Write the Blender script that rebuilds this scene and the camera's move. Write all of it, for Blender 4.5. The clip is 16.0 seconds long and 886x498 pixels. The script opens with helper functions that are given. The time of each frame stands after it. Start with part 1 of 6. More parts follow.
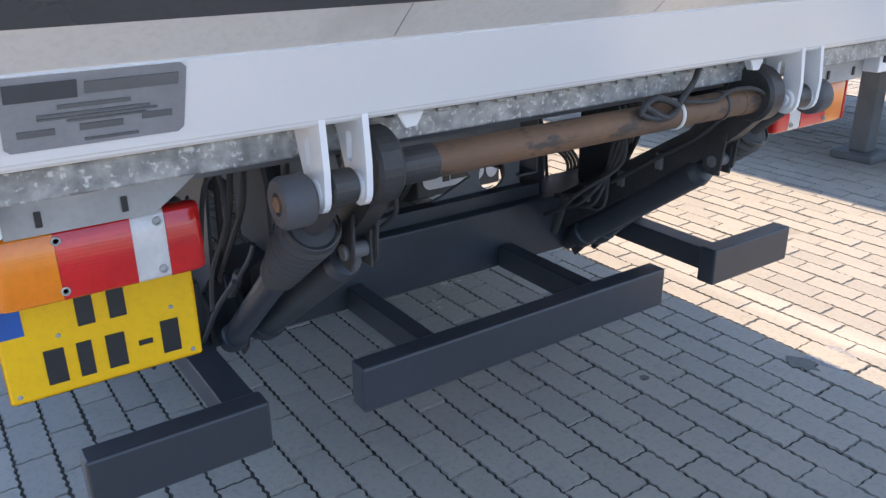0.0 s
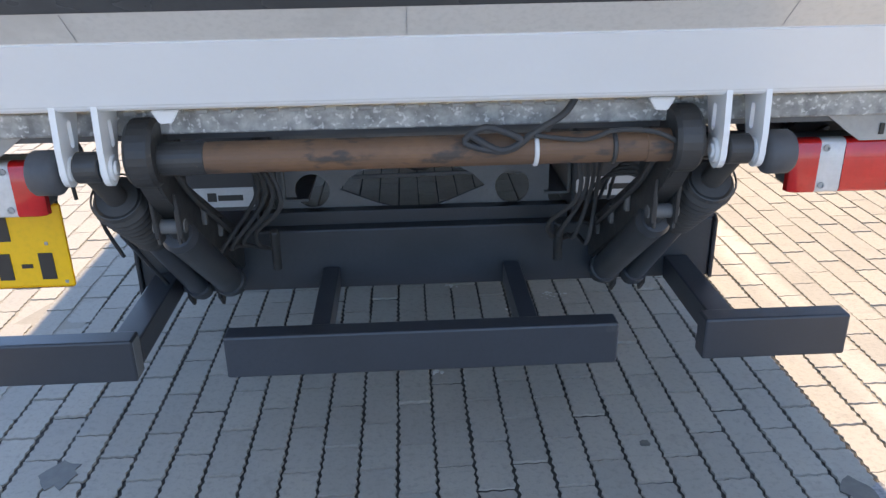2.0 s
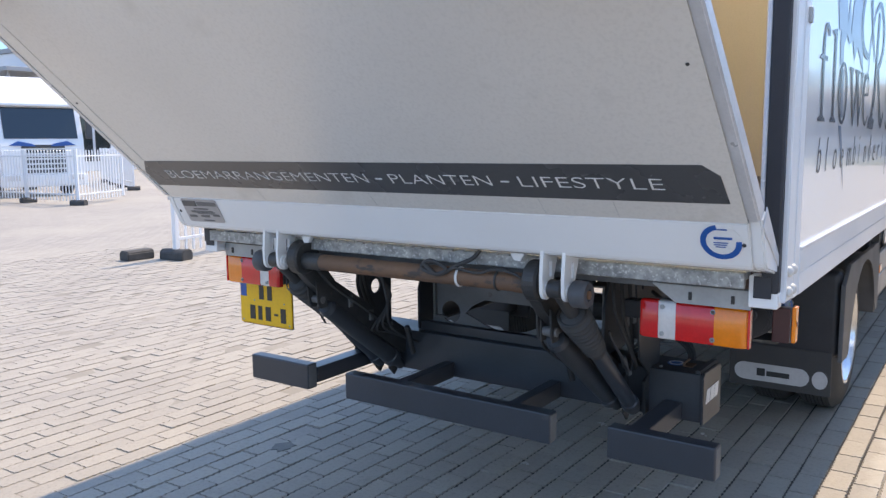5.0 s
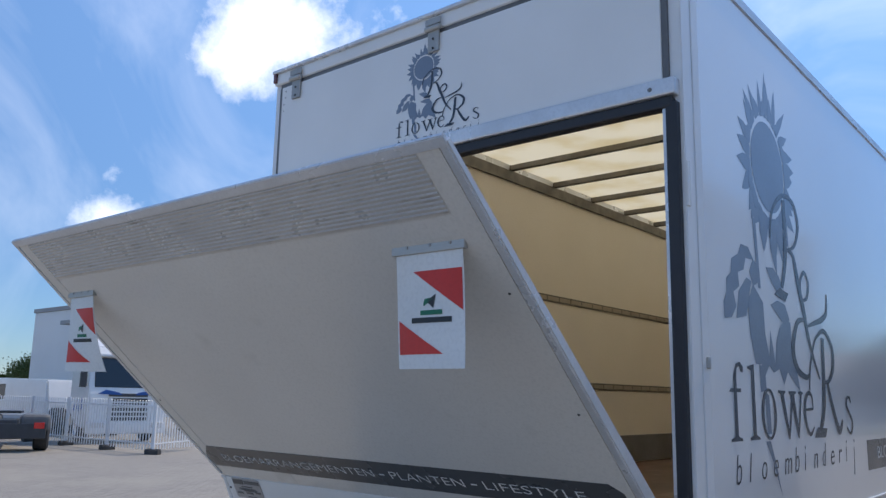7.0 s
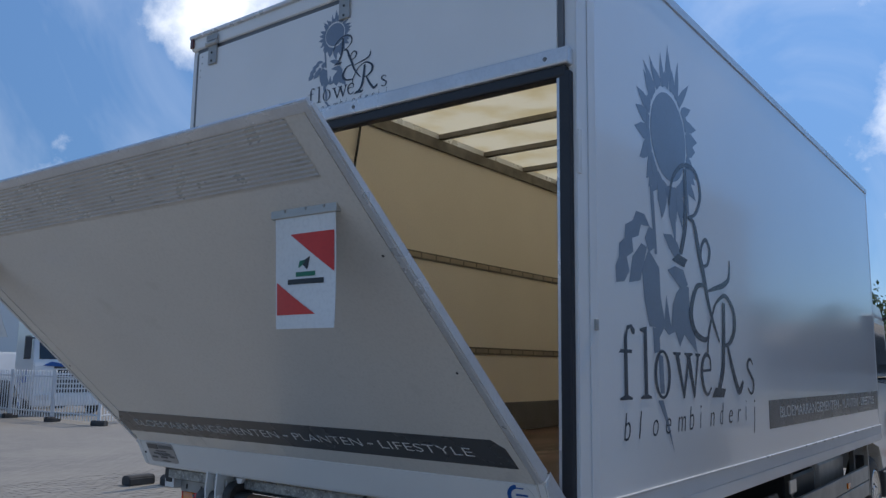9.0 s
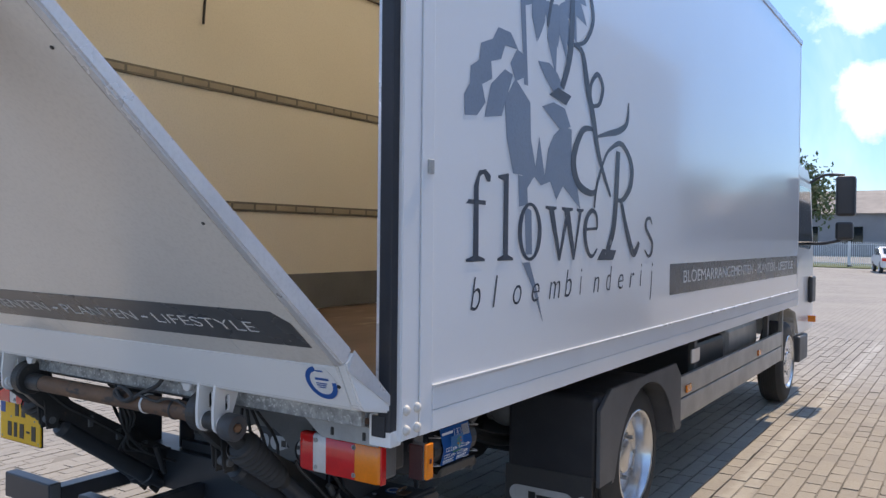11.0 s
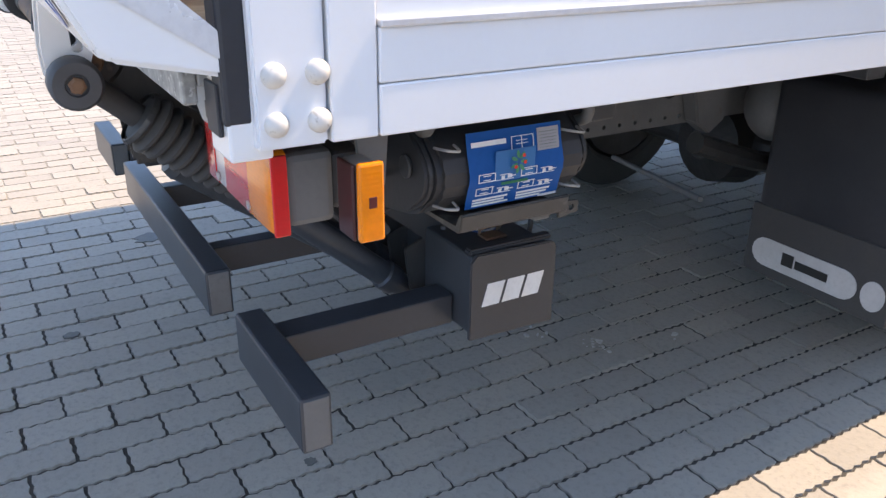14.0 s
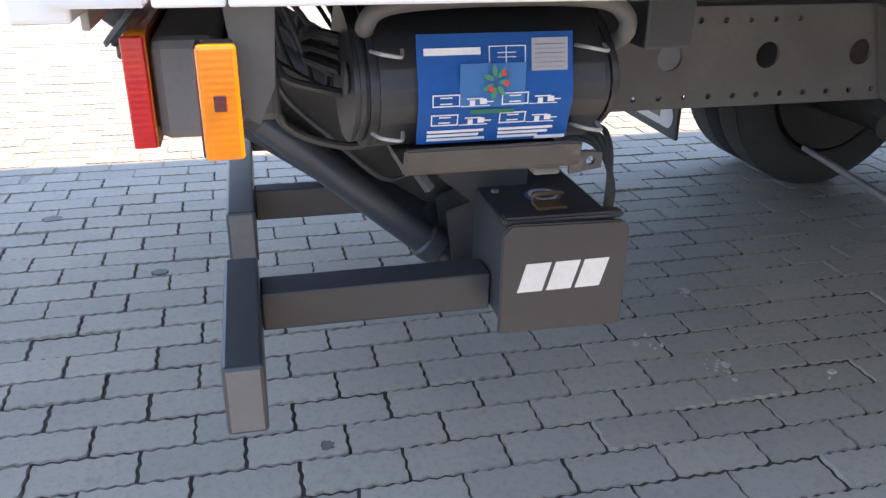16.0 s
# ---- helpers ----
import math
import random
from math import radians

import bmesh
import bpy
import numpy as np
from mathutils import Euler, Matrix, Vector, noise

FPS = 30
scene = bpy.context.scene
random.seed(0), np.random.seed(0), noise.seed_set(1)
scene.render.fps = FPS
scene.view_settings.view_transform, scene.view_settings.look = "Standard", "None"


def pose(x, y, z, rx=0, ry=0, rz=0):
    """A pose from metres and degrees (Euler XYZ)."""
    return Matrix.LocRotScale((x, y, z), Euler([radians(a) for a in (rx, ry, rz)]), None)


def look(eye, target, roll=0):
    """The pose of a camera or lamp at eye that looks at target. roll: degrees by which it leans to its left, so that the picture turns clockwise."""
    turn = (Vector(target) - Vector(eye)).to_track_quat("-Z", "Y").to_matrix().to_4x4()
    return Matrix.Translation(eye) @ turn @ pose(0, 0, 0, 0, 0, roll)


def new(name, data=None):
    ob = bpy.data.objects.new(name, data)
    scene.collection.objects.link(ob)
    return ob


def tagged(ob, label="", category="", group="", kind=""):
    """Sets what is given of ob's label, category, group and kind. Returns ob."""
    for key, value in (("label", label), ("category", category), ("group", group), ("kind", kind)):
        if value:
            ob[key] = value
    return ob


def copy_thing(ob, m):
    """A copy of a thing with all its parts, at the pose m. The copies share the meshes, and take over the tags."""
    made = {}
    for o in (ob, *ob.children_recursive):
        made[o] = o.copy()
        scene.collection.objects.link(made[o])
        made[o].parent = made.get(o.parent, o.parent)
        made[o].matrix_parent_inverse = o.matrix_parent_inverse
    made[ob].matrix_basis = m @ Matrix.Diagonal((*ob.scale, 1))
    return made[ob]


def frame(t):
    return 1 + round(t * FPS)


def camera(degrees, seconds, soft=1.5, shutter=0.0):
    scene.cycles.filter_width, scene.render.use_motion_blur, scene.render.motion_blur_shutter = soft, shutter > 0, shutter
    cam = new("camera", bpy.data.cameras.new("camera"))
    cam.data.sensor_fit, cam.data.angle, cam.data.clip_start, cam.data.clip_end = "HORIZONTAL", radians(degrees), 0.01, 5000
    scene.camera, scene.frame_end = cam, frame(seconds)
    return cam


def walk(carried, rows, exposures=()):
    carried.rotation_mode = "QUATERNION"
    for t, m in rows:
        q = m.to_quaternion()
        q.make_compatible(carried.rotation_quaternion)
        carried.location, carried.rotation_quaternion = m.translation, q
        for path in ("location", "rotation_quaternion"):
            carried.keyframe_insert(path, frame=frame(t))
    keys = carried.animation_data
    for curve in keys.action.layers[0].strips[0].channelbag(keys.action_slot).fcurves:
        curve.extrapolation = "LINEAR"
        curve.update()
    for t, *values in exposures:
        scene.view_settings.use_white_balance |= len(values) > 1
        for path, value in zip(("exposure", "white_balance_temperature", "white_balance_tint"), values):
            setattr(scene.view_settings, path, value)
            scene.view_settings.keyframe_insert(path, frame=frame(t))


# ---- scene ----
cam = camera(57.8, 16.0, soft=1.4)
PATH = [
    (0, (-1.26, -0.536, 1.423), (-0.224, 1.006, 0.683), -0.8),
    (0.5, (-0.974, -0.625, 1.421), (-0.205, 1.049, 0.645), -0.9),
    (1, (-0.685, -0.733, 1.439), (-0.229, 1.054, 0.665), -1.0),
    (1.5, (-0.353, -0.79, 1.455), (-0.207, 1.052, 0.69), -1.3),
    (2, (-0.055, -0.903, 1.467), (0.024, 0.941, 0.696), -1.0),
    (2.5, (0.284, -1.134, 1.509), (0.357, 0.709, 0.737), -0.7),
    (3, (0.667, -1.259, 1.5), (0.709, 0.585, 0.728), -0.5),
    (3.5, (1.056, -1.411, 1.504), (0.824, 0.422, 0.74), -0.8),
    (4, (1.355, -1.512, 1.51), (0.749, 0.274, 0.844), -1.1),
    (4.2, (1.444, -1.526, 1.483), (0.685, 0.248, 0.959), -1.1),
    (6.5, (2.331, -2.052, 1.624), (1.033, -0.531, 1.617), 0.7),
    (7, (2.486, -2.097, 1.708), (1.218, -0.592, 2.068), 1.2),
    (7.5, (2.517, -2.114, 1.738), (1.338, -0.647, 2.417), 1.3),
    (8, (2.527, -2.086, 1.734), (1.366, -0.611, 2.423), 1.1),
    (8.5, (2.649, -2.055, 1.703), (1.491, -0.55, 2.328), 1.1),
    (9, (2.713, -1.992, 1.678), (1.52, -0.414, 1.969), 0.8),
    (9.5, (2.692, -1.836, 1.648), (1.498, -0.231, 1.674), 0.6),
    (10, (2.681, -1.638, 1.632), (1.569, 0.025, 1.632), 0.5),
    (10.2, (2.695, -1.564, 1.632), (1.613, 0.118, 1.622), 0.4),
    (12.3, (2.641, -0.323, 1.597), (1.276, 1.126, 1.408), 1.8),
    (12.5, (2.607, -0.219, 1.559), (1.157, 1.13, 1.279), 1.0),
    (13, (2.45, -0.028, 1.445), (0.863, 1.023, 0.831), 0.1),
    (13.5, (2.291, 0.213, 1.366), (0.725, 1.183, 0.585), 0.6),
    (14, (2.204, 0.486, 1.303), (0.627, 1.427, 0.511), 0.8),
    (14.5, (2.142, 0.657, 1.227), (0.461, 1.377, 0.416), 1.1),
    (15, (2.052, 0.756, 1.13), (0.294, 1.235, 0.305), 0.4),
    (15.5, (2.003, 0.837, 1.088), (0.238, 1.284, 0.262), 0.7),
    (16, (2.07, 0.956, 1.123), (0.296, 1.383, 0.302), 0.8),
]
EXPOSURES = [(0, 1.95, 7400, 18), (1.5, 2.05, 7450, 17), (3.0, 1.85, 7150, 16), (4.2, 1.6, 7100, 16), (6.5, 1.05, 7000, 16), (7, 0.4, 6450, 13), (7.5, -0.55, 6050, 9), (8.5, -0.58, 6050, 9), (9, -0.1, 6250, 11), (9.5, 0.72, 6950, 15), (10.2, 0.82, 6950, 16), (12.5, 1.22, 7050, 17), (13, 1.30, 7300, 18), (13.5, 1.75, 7400, 18), (14.5, 2.05, 7650, 18), (16, 2.55, 8050, 19)]
walk(cam, [(t, look(eye, target, roll)) for t, eye, target, roll in PATH], EXPOSURES)

# ---- sun and sky ----
SUN = Vector((0.07, 0.70, 1.0)).normalized()
sun_data = bpy.data.lights.new("sun", "SUN")
sun_data.energy, sun_data.angle, sun_data.color = 2.08, radians(0.5), (1.0, 0.87, 0.685)
sun = new("sun", sun_data)
sun.matrix_world = look(SUN * 50, (0, 0, 0))

world = bpy.data.worlds.new("sky")
scene.world = world
world.use_nodes = True
wt = world.node_tree
wt.nodes.clear()


def wnode(kind, **inputs):
    n = wt.nodes.new(kind)
    for k, v in inputs.items():
        n.inputs[k].default_value = v
    return n


def wmath(op, a, b=None, clamp=False):
    n = wt.nodes.new("ShaderNodeMath")
    n.operation, n.use_clamp = op, clamp
    for i, v in enumerate((a, b)):
        if v is None:
            continue
        if isinstance(v, (int, float)):
            n.inputs[i].default_value = v
        else:
            wt.links.new(v, n.inputs[i])
    return n.outputs[0]


sky = wt.nodes.new("ShaderNodeTexSky")
sky.sky_type, sky.sun_disc = "NISHITA", False
sky.sun_elevation, sky.sun_rotation = math.asin(SUN.z), math.atan2(SUN.x, SUN.y)
sky.air_density, sky.dust_density, sky.ozone_density, sky.altitude = 1.0, 0.25, 3.0, 600
co = wt.nodes.new("ShaderNodeTexCoord").outputs["Generated"]
cloud_noise = wnode("ShaderNodeTexNoise", Scale=5.5, Detail=9.0, Roughness=0.58, Lacunarity=2.1)
wt.links.new(co, cloud_noise.inputs["Vector"])
wisp_noise = wnode("ShaderNodeTexNoise", Scale=2.2, Detail=6.0, Roughness=0.6, Distortion=1.2)
wt.links.new(co, wisp_noise.inputs["Vector"])
heap = None
# soft heaps of cumulus: direction, size
for d, size in (((-0.735, 0.46, 0.50), 0.12), ((-0.736, 0.53, 0.418), 0.13), ((-0.70, 0.41, 0.58), 0.09), ((-0.876, 0.446, 0.185), 0.10),
                ((-0.09, 0.966, 0.245), 0.10), ((-0.10, 0.976, 0.165), 0.09), ((0.7, -0.6, 0.4), 0.3)):
    dist = wt.nodes.new("ShaderNodeVectorMath")
    dist.operation = "DISTANCE"
    wt.links.new(co, dist.inputs[0])
    dist.inputs[1].default_value = Vector(d).normalized()
    m = wmath("SUBTRACT", 1.0, wmath("DIVIDE", dist.outputs["Value"], size), True)
    heap = m if heap is None else wmath("MAXIMUM", heap, m)
dens = wmath("ADD", wmath("MULTIPLY", heap, 0.42), wmath("MULTIPLY", wmath("SUBTRACT", cloud_noise.outputs["Fac"], 0.5), 1.15))
dens = wmath("MULTIPLY", wmath("SUBTRACT", dens, 0.13), 4.5, True)
wisp = wmath("MULTIPLY", wmath("SUBTRACT", wisp_noise.outputs["Fac"], 0.52), 1.2, True)
dens = wmath("MAXIMUM", dens, wmath("MULTIPLY", wisp, 0.8))
mix = wt.nodes.new("ShaderNodeMix")
mix.data_type = "RGBA"
wt.links.new(dens, mix.inputs["Factor"])
clear = wt.nodes.new("ShaderNodeMix")
clear.data_type, clear.blend_type = "RGBA", "MULTIPLY"
clear.inputs["Factor"].default_value = 1.0
wt.links.new(sky.outputs[0], clear.inputs["A"])
up = wt.nodes.new("ShaderNodeSeparateXYZ")
wt.links.new(co, up.inputs[0])
depth = wt.nodes.new("ShaderNodeValToRGB")
depth.color_ramp.interpolation = "EASE"
depth.color_ramp.elements[0].position, depth.color_ramp.elements[0].color = 0.0, (0.33, 0.43, 0.55, 1)
depth.color_ramp.elements[1].position, depth.color_ramp.elements[1].color = 0.62, (0.85, 1.0, 1.05, 1)
wt.links.new(up.outputs["Z"], depth.inputs[0])
wt.links.new(depth.outputs["Color"], clear.inputs["B"])
wt.links.new(clear.outputs["Result"], mix.inputs["A"])
mix.inputs["B"].default_value = (7.6, 7.9, 8.4, 1)
bg = wnode("ShaderNodeBackground", Strength=0.15)
wt.links.new(mix.outputs["Result"], bg.inputs["Color"])
wo = wt.nodes.new("ShaderNodeOutputWorld")
wt.links.new(bg.outputs[0], wo.inputs[0])

# ---- materials ----


def surf(name, c1, c2=None, rough=0.5, metal=0.0, scale=3.0, fine=90.0, bump=0.15, coat=0.0, spots=None, spot_at=0.62, stretch=(1, 1, 1), grain=0.45):
    """A surface of two tones in large and small patches, with fine relief; spots: a third tone in blotches."""
    m = bpy.data.materials.new(name)
    m.use_nodes = True
    nt = m.node_tree
    b = nt.nodes["Principled BSDF"]
    c2 = c2 or tuple(v * 0.8 for v in c1)
    tc = nt.nodes.new("ShaderNodeTexCoord")
    mp = nt.nodes.new("ShaderNodeMapping")
    mp.inputs["Scale"].default_value = stretch
    nt.links.new(tc.outputs["Object"], mp.inputs["Vector"])

    def noise_at(s, detail):
        n = nt.nodes.new("ShaderNodeTexNoise")
        n.inputs["Scale"].default_value, n.inputs["Detail"].default_value = s, detail
        nt.links.new(mp.outputs[0], n.inputs["Vector"])
        return n.outputs["Fac"]

    big, small = noise_at(scale, 5), noise_at(fine, 3)

    def ramp(src, lo, hi):
        r = nt.nodes.new("ShaderNodeMapRange")
        r.inputs["From Min"].default_value, r.inputs["From Max"].default_value = lo, hi
        nt.links.new(src, r.inputs["Value"])
        return r.outputs[0]

    def blend(f, a, bb):
        x = nt.nodes.new("ShaderNodeMix")
        x.data_type = "RGBA"
        for sock, v in (("Factor", f), ("A", a), ("B", bb)):
            s = x.inputs[sock] if sock == "Factor" else [i for i in x.inputs if i.name == sock and i.type == "RGBA"][0]
            if isinstance(v, tuple):
                s.default_value = (*v, 1)
            elif isinstance(v, (int, float)):
                s.default_value = v
            else:
                nt.links.new(v, s)
        return [o for o in x.outputs if o.type == "RGBA"][0]

    col = blend(ramp(big, 0.32, 0.68), c1, c2)
    mid = tuple((p + q) / 2 * 0.82 for p, q in zip(c1, c2))
    sm = nt.nodes.new("ShaderNodeMath")
    sm.operation = "MULTIPLY"
    sm.inputs[1].default_value = grain
    nt.links.new(ramp(small, 0.45, 0.75), sm.inputs[0])
    col = blend(sm.outputs[0], col, mid)
    if spots:
        col = blend(ramp(noise_at(scale * 2.7, 7), spot_at, spot_at + 0.1), col, spots)
    nt.links.new(col, b.inputs["Base Color"])
    rr = nt.nodes.new("ShaderNodeMapRange")
    rr.inputs["To Min"].default_value, rr.inputs["To Max"].default_value = max(0.03, rough * 0.8), min(1, rough * 1.25)
    nt.links.new(big, rr.inputs["Value"])
    nt.links.new(rr.outputs[0], b.inputs["Roughness"])
    b.inputs["Metallic"].default_value = metal
    b.inputs["Coat Weight"].default_value = coat
    b.inputs["Coat Roughness"].default_value = 0.06
    if bump:
        bp = nt.nodes.new("ShaderNodeBump")
        bp.inputs["Strength"].default_value, bp.inputs["Distance"].default_value = bump, 0.002
        nt.links.new(small, bp.inputs["Height"])
        nt.links.new(bp.outputs[0], b.inputs["Normal"])
    return m


white_paint = surf("white_paint", (0.80, 0.80, 0.79), (0.74, 0.74, 0.73), 0.22, scale=1.5, bump=0.02, coat=0.3, grain=0.05)
side_paint = surf("side_panel_paint", (0.78, 0.79, 0.80), (0.75, 0.76, 0.77), 0.16, scale=0.7, bump=0.015, coat=0.5, grain=0.05)
rail_white = surf("white_anodised_rail", (0.76, 0.77, 0.78), (0.70, 0.71, 0.72), 0.32, scale=2, bump=0.03, grain=0.05)
alu = surf("dull_aluminium", (0.52, 0.51, 0.49), (0.42, 0.41, 0.39), 0.42, 0.55, scale=3, bump=0.06, stretch=(0.4, 2, 2))
platform_grey = surf("platform_aluminium", (0.76, 0.74, 0.70), (0.70, 0.68, 0.64), 0.24, 0.10, scale=1.2, bump=0.03, coat=0.35, spots=(0.62, 0.60, 0.56), spot_at=0.64)
edge_alu = surf("bright_aluminium_edge", (0.74, 0.75, 0.77), (0.62, 0.63, 0.65), 0.28, 0.35, scale=6, bump=0.05, spots=(0.60, 0.60, 0.61), spot_at=0.66)
polished = surf("polished_rim", (0.78, 0.79, 0.8), (0.66, 0.67, 0.69), 0.22, 0.9, scale=9, bump=0.03)
galv = surf("galvanised_steel", (0.46, 0.46, 0.44), (0.20, 0.20, 0.195), 0.5, 0.3, scale=34, fine=120, bump=0.25, spots=(0.62, 0.62, 0.60), spot_at=0.57)
galv_plain = surf("galvanised_plate", (0.42, 0.42, 0.41), (0.34, 0.34, 0.33), 0.5, 0.4, scale=9, bump=0.1)
black_paint = surf("black_chassis_paint", (0.050, 0.054, 0.061), (0.038, 0.041, 0.045), 0.40, scale=5, bump=0.1)
bar_paint = surf("satin_black_paint", (0.046, 0.051, 0.060), (0.038, 0.041, 0.047), 0.33, scale=4, bump=0.08, spots=(0.075, 0.075, 0.075), spot_at=0.72)
chassis_grey = surf("dark_grey_chassis", (0.15, 0.15, 0.148), (0.115, 0.114, 0.112), 0.55, scale=6, bump=0.12, spots=(0.13, 0.09, 0.06), spot_at=0.7)
grease = surf("greasy_black_steel", (0.046, 0.045, 0.044), (0.030, 0.030, 0.030), 0.45, scale=14, fine=60, bump=0.5, spots=(0.085, 0.070, 0.056), spot_at=0.66)
rust = surf("rusty_primer", (0.22, 0.112, 0.056), (0.12, 0.072, 0.047), 0.62, scale=7, fine=70, bump=0.25, spots=(0.060, 0.046, 0.038), spot_at=0.55, stretch=(0.7, 1.5, 1.5))
rubber = surf("black_rubber", (0.042, 0.042, 0.044), (0.055, 0.054, 0.052), 0.7, scale=12, fine=160, bump=0.3)
tyre_rubber = surf("tyre_rubber", (0.042, 0.042, 0.043), (0.062, 0.060, 0.056), 0.8, scale=9, fine=140, bump=0.35)
grey_rubber = surf("grey_roller_plastic", (0.085, 0.088, 0.095), (0.06, 0.062, 0.067), 0.55, scale=10, bump=0.2)
seal_black = surf("black_seal", (0.018, 0.019, 0.024), (0.028, 0.029, 0.034), 0.5, scale=8, bump=0.1)
seal_grey = surf("grey_seal", (0.15, 0.155, 0.165), (0.12, 0.125, 0.13), 0.5, scale=5, bump=0.05)
plastic_grey = surf("grey_mudguard_plastic", (0.115, 0.118, 0.124), (0.085, 0.087, 0.090), 0.5, scale=3, bump=0.08)
plastic_dark = surf("dark_plastic", (0.046, 0.049, 0.054), (0.058, 0.060, 0.064), 0.42, scale=4, bump=0.08)
housing = surf("lamp_housing", (0.16, 0.16, 0.16), (0.12, 0.12, 0.12), 0.5, scale=8, bump=0.08)
wall_tan = surf("tan_wall_board", (0.80, 0.73, 0.62), (0.76, 0.69, 0.58), 0.55, scale=1.3, bump=0.04)
maroon = surf("maroon_marker", (0.055, 0.014, 0.014), (0.045, 0.012, 0.012), 0.3, scale=20, bump=0.02)
slot_tan = surf("rail_slot_tan", (0.40, 0.34, 0.26), (0.33, 0.28, 0.22), 0.6, scale=6, bump=0.05)
rail_steel = surf("cargo_rail_steel", (0.22, 0.20, 0.17), (0.15, 0.135, 0.115), 0.5, 0.4, scale=10, bump=0.1)
kick_grey = surf("grey_kick_plate", (0.20, 0.205, 0.21), (0.16, 0.163, 0.167), 0.5, 0.2, scale=4, bump=0.08)
floor_wood = surf("worn_brown_floor", (0.15, 0.085, 0.055), (0.09, 0.055, 0.04), 0.55, scale=2.5, bump=0.2, spots=(0.26, 0.20, 0.15), spot_at=0.6, stretch=(1, 0.4, 1))
slate = surf("slate_lettering", (0.055, 0.067, 0.088), (0.048, 0.058, 0.076), 0.25, scale=4, bump=0.0)
slate_light = surf("slate_blue_film", (0.20, 0.25, 0.325), (0.18, 0.225, 0.295), 0.22, scale=3, bump=0.0)
band_grey = surf("dark_grey_band", (0.085, 0.088, 0.092), (0.07, 0.072, 0.076), 0.26, scale=2.5, bump=0.02)
letter_white = surf("white_lettering", (0.74, 0.74, 0.73), (0.68, 0.68, 0.67), 0.4, scale=12, bump=0.0)
yellow = surf("yellow_plate", (0.90, 0.50, 0.006), (0.84, 0.46, 0.006), 0.35, scale=5, bump=0.02)
ink = surf("black_ink", (0.018, 0.018, 0.018), (0.025, 0.025, 0.025), 0.4, scale=8, bump=0.0)
blue_film = surf("blue_label", (0.003, 0.085, 0.30), (0.003, 0.075, 0.26), 0.5, scale=6, bump=0.0)
dark_blue = surf("dark_blue_ink", (0.016, 0.10, 0.36), (0.014, 0.085, 0.31), 0.3, scale=9, bump=0.0)
cap_cream = surf("yellowed_white_plastic", (0.66, 0.64, 0.60), (0.55, 0.53, 0.49), 0.45, scale=30, bump=0.15, spots=(0.38, 0.35, 0.30), spot_at=0.63)
pack_black = surf("moulded_black_plastic", (0.028, 0.029, 0.032), (0.038, 0.039, 0.042), 0.45, scale=7, bump=0.15)
flap_pale = surf("pale_grey_plastic", (0.50, 0.50, 0.50), (0.42, 0.42, 0.42), 0.5, scale=12, bump=0.05)
tread_alu = surf("scuffed_tread_aluminium", (0.66, 0.64, 0.60), (0.56, 0.54, 0.50), 0.36, 0.2, scale=7, bump=0.1, spots=(0.42, 0.40, 0.36), spot_at=0.6, stretch=(0.5, 2, 2))
tray_brown = surf("dusty_brown_steel", (0.085, 0.075, 0.064), (0.060, 0.053, 0.046), 0.6, scale=9, bump=0.15, spots=(0.14, 0.125, 0.105), spot_at=0.64)
blue_film.node_tree.nodes["Principled BSDF"].inputs["Specular IOR Level"].default_value = 0.2
sticker_blue = surf("paler_blue_film", (0.02, 0.14, 0.34), (0.02, 0.12, 0.30), 0.4, scale=9, bump=0.0)
leaf_print_green = surf("leaf_print_green", (0.05, 0.24, 0.13), (0.04, 0.20, 0.11), 0.4, scale=20, bump=0.0)
sticker_grey = surf("silver_type_plate", (0.40, 0.40, 0.41), (0.34, 0.34, 0.35), 0.35, 0.4, scale=14, bump=0.02)
flag_white = surf("white_flag_pvc", (0.78, 0.78, 0.77), (0.72, 0.72, 0.71), 0.4, scale=5, bump=0.05)
flag_red = surf("red_flag_print", (0.66, 0.035, 0.022), (0.58, 0.03, 0.02), 0.4, scale=6, bump=0.03)
flag_green = surf("dark_green_print", (0.01, 0.16, 0.08), (0.01, 0.14, 0.07), 0.4, scale=6, bump=0.0)
concrete_foot = surf("grey_block_rubber", (0.075, 0.073, 0.07), (0.05, 0.05, 0.05), 0.85, scale=7, fine=70, bump=0.4)
asphalt_light = surf("gravel_fill", (0.36, 0.35, 0.34), (0.16, 0.16, 0.17), 0.9, scale=70, fine=200, bump=0.9)
leaf_green = surf("leaf_green", (0.065, 0.105, 0.03), (0.04, 0.075, 0.02), 0.6, scale=2, bump=0.0)
bark = surf("bark", (0.10, 0.075, 0.05), (0.07, 0.052, 0.037), 0.9, scale=8, bump=0.6)
grass = surf("grass", (0.085, 0.125, 0.035), (0.13, 0.14, 0.055), 0.9, scale=1.2, fine=30, bump=0.6)
orange_paint = surf("orange_paint", (0.55, 0.13, 0.03), (0.45, 0.1, 0.025), 0.4, scale=3, bump=0.03)
blue_paint = surf("blue_machine_paint", (0.015, 0.06, 0.42), (0.012, 0.05, 0.34), 0.35, scale=3, bump=0.03)
cladding = surf("grey_cladding", (0.33, 0.34, 0.35), (0.27, 0.28, 0.29), 0.5, scale=0.4, bump=0.05)
dark_roof = surf("dark_roof_sheet", (0.13, 0.13, 0.135), (0.10, 0.10, 0.105), 0.6, scale=0.6, bump=0.05)
white_wall = surf("white_facade", (0.74, 0.75, 0.76), (0.70, 0.71, 0.72), 0.5, scale=0.3, bump=0.02)


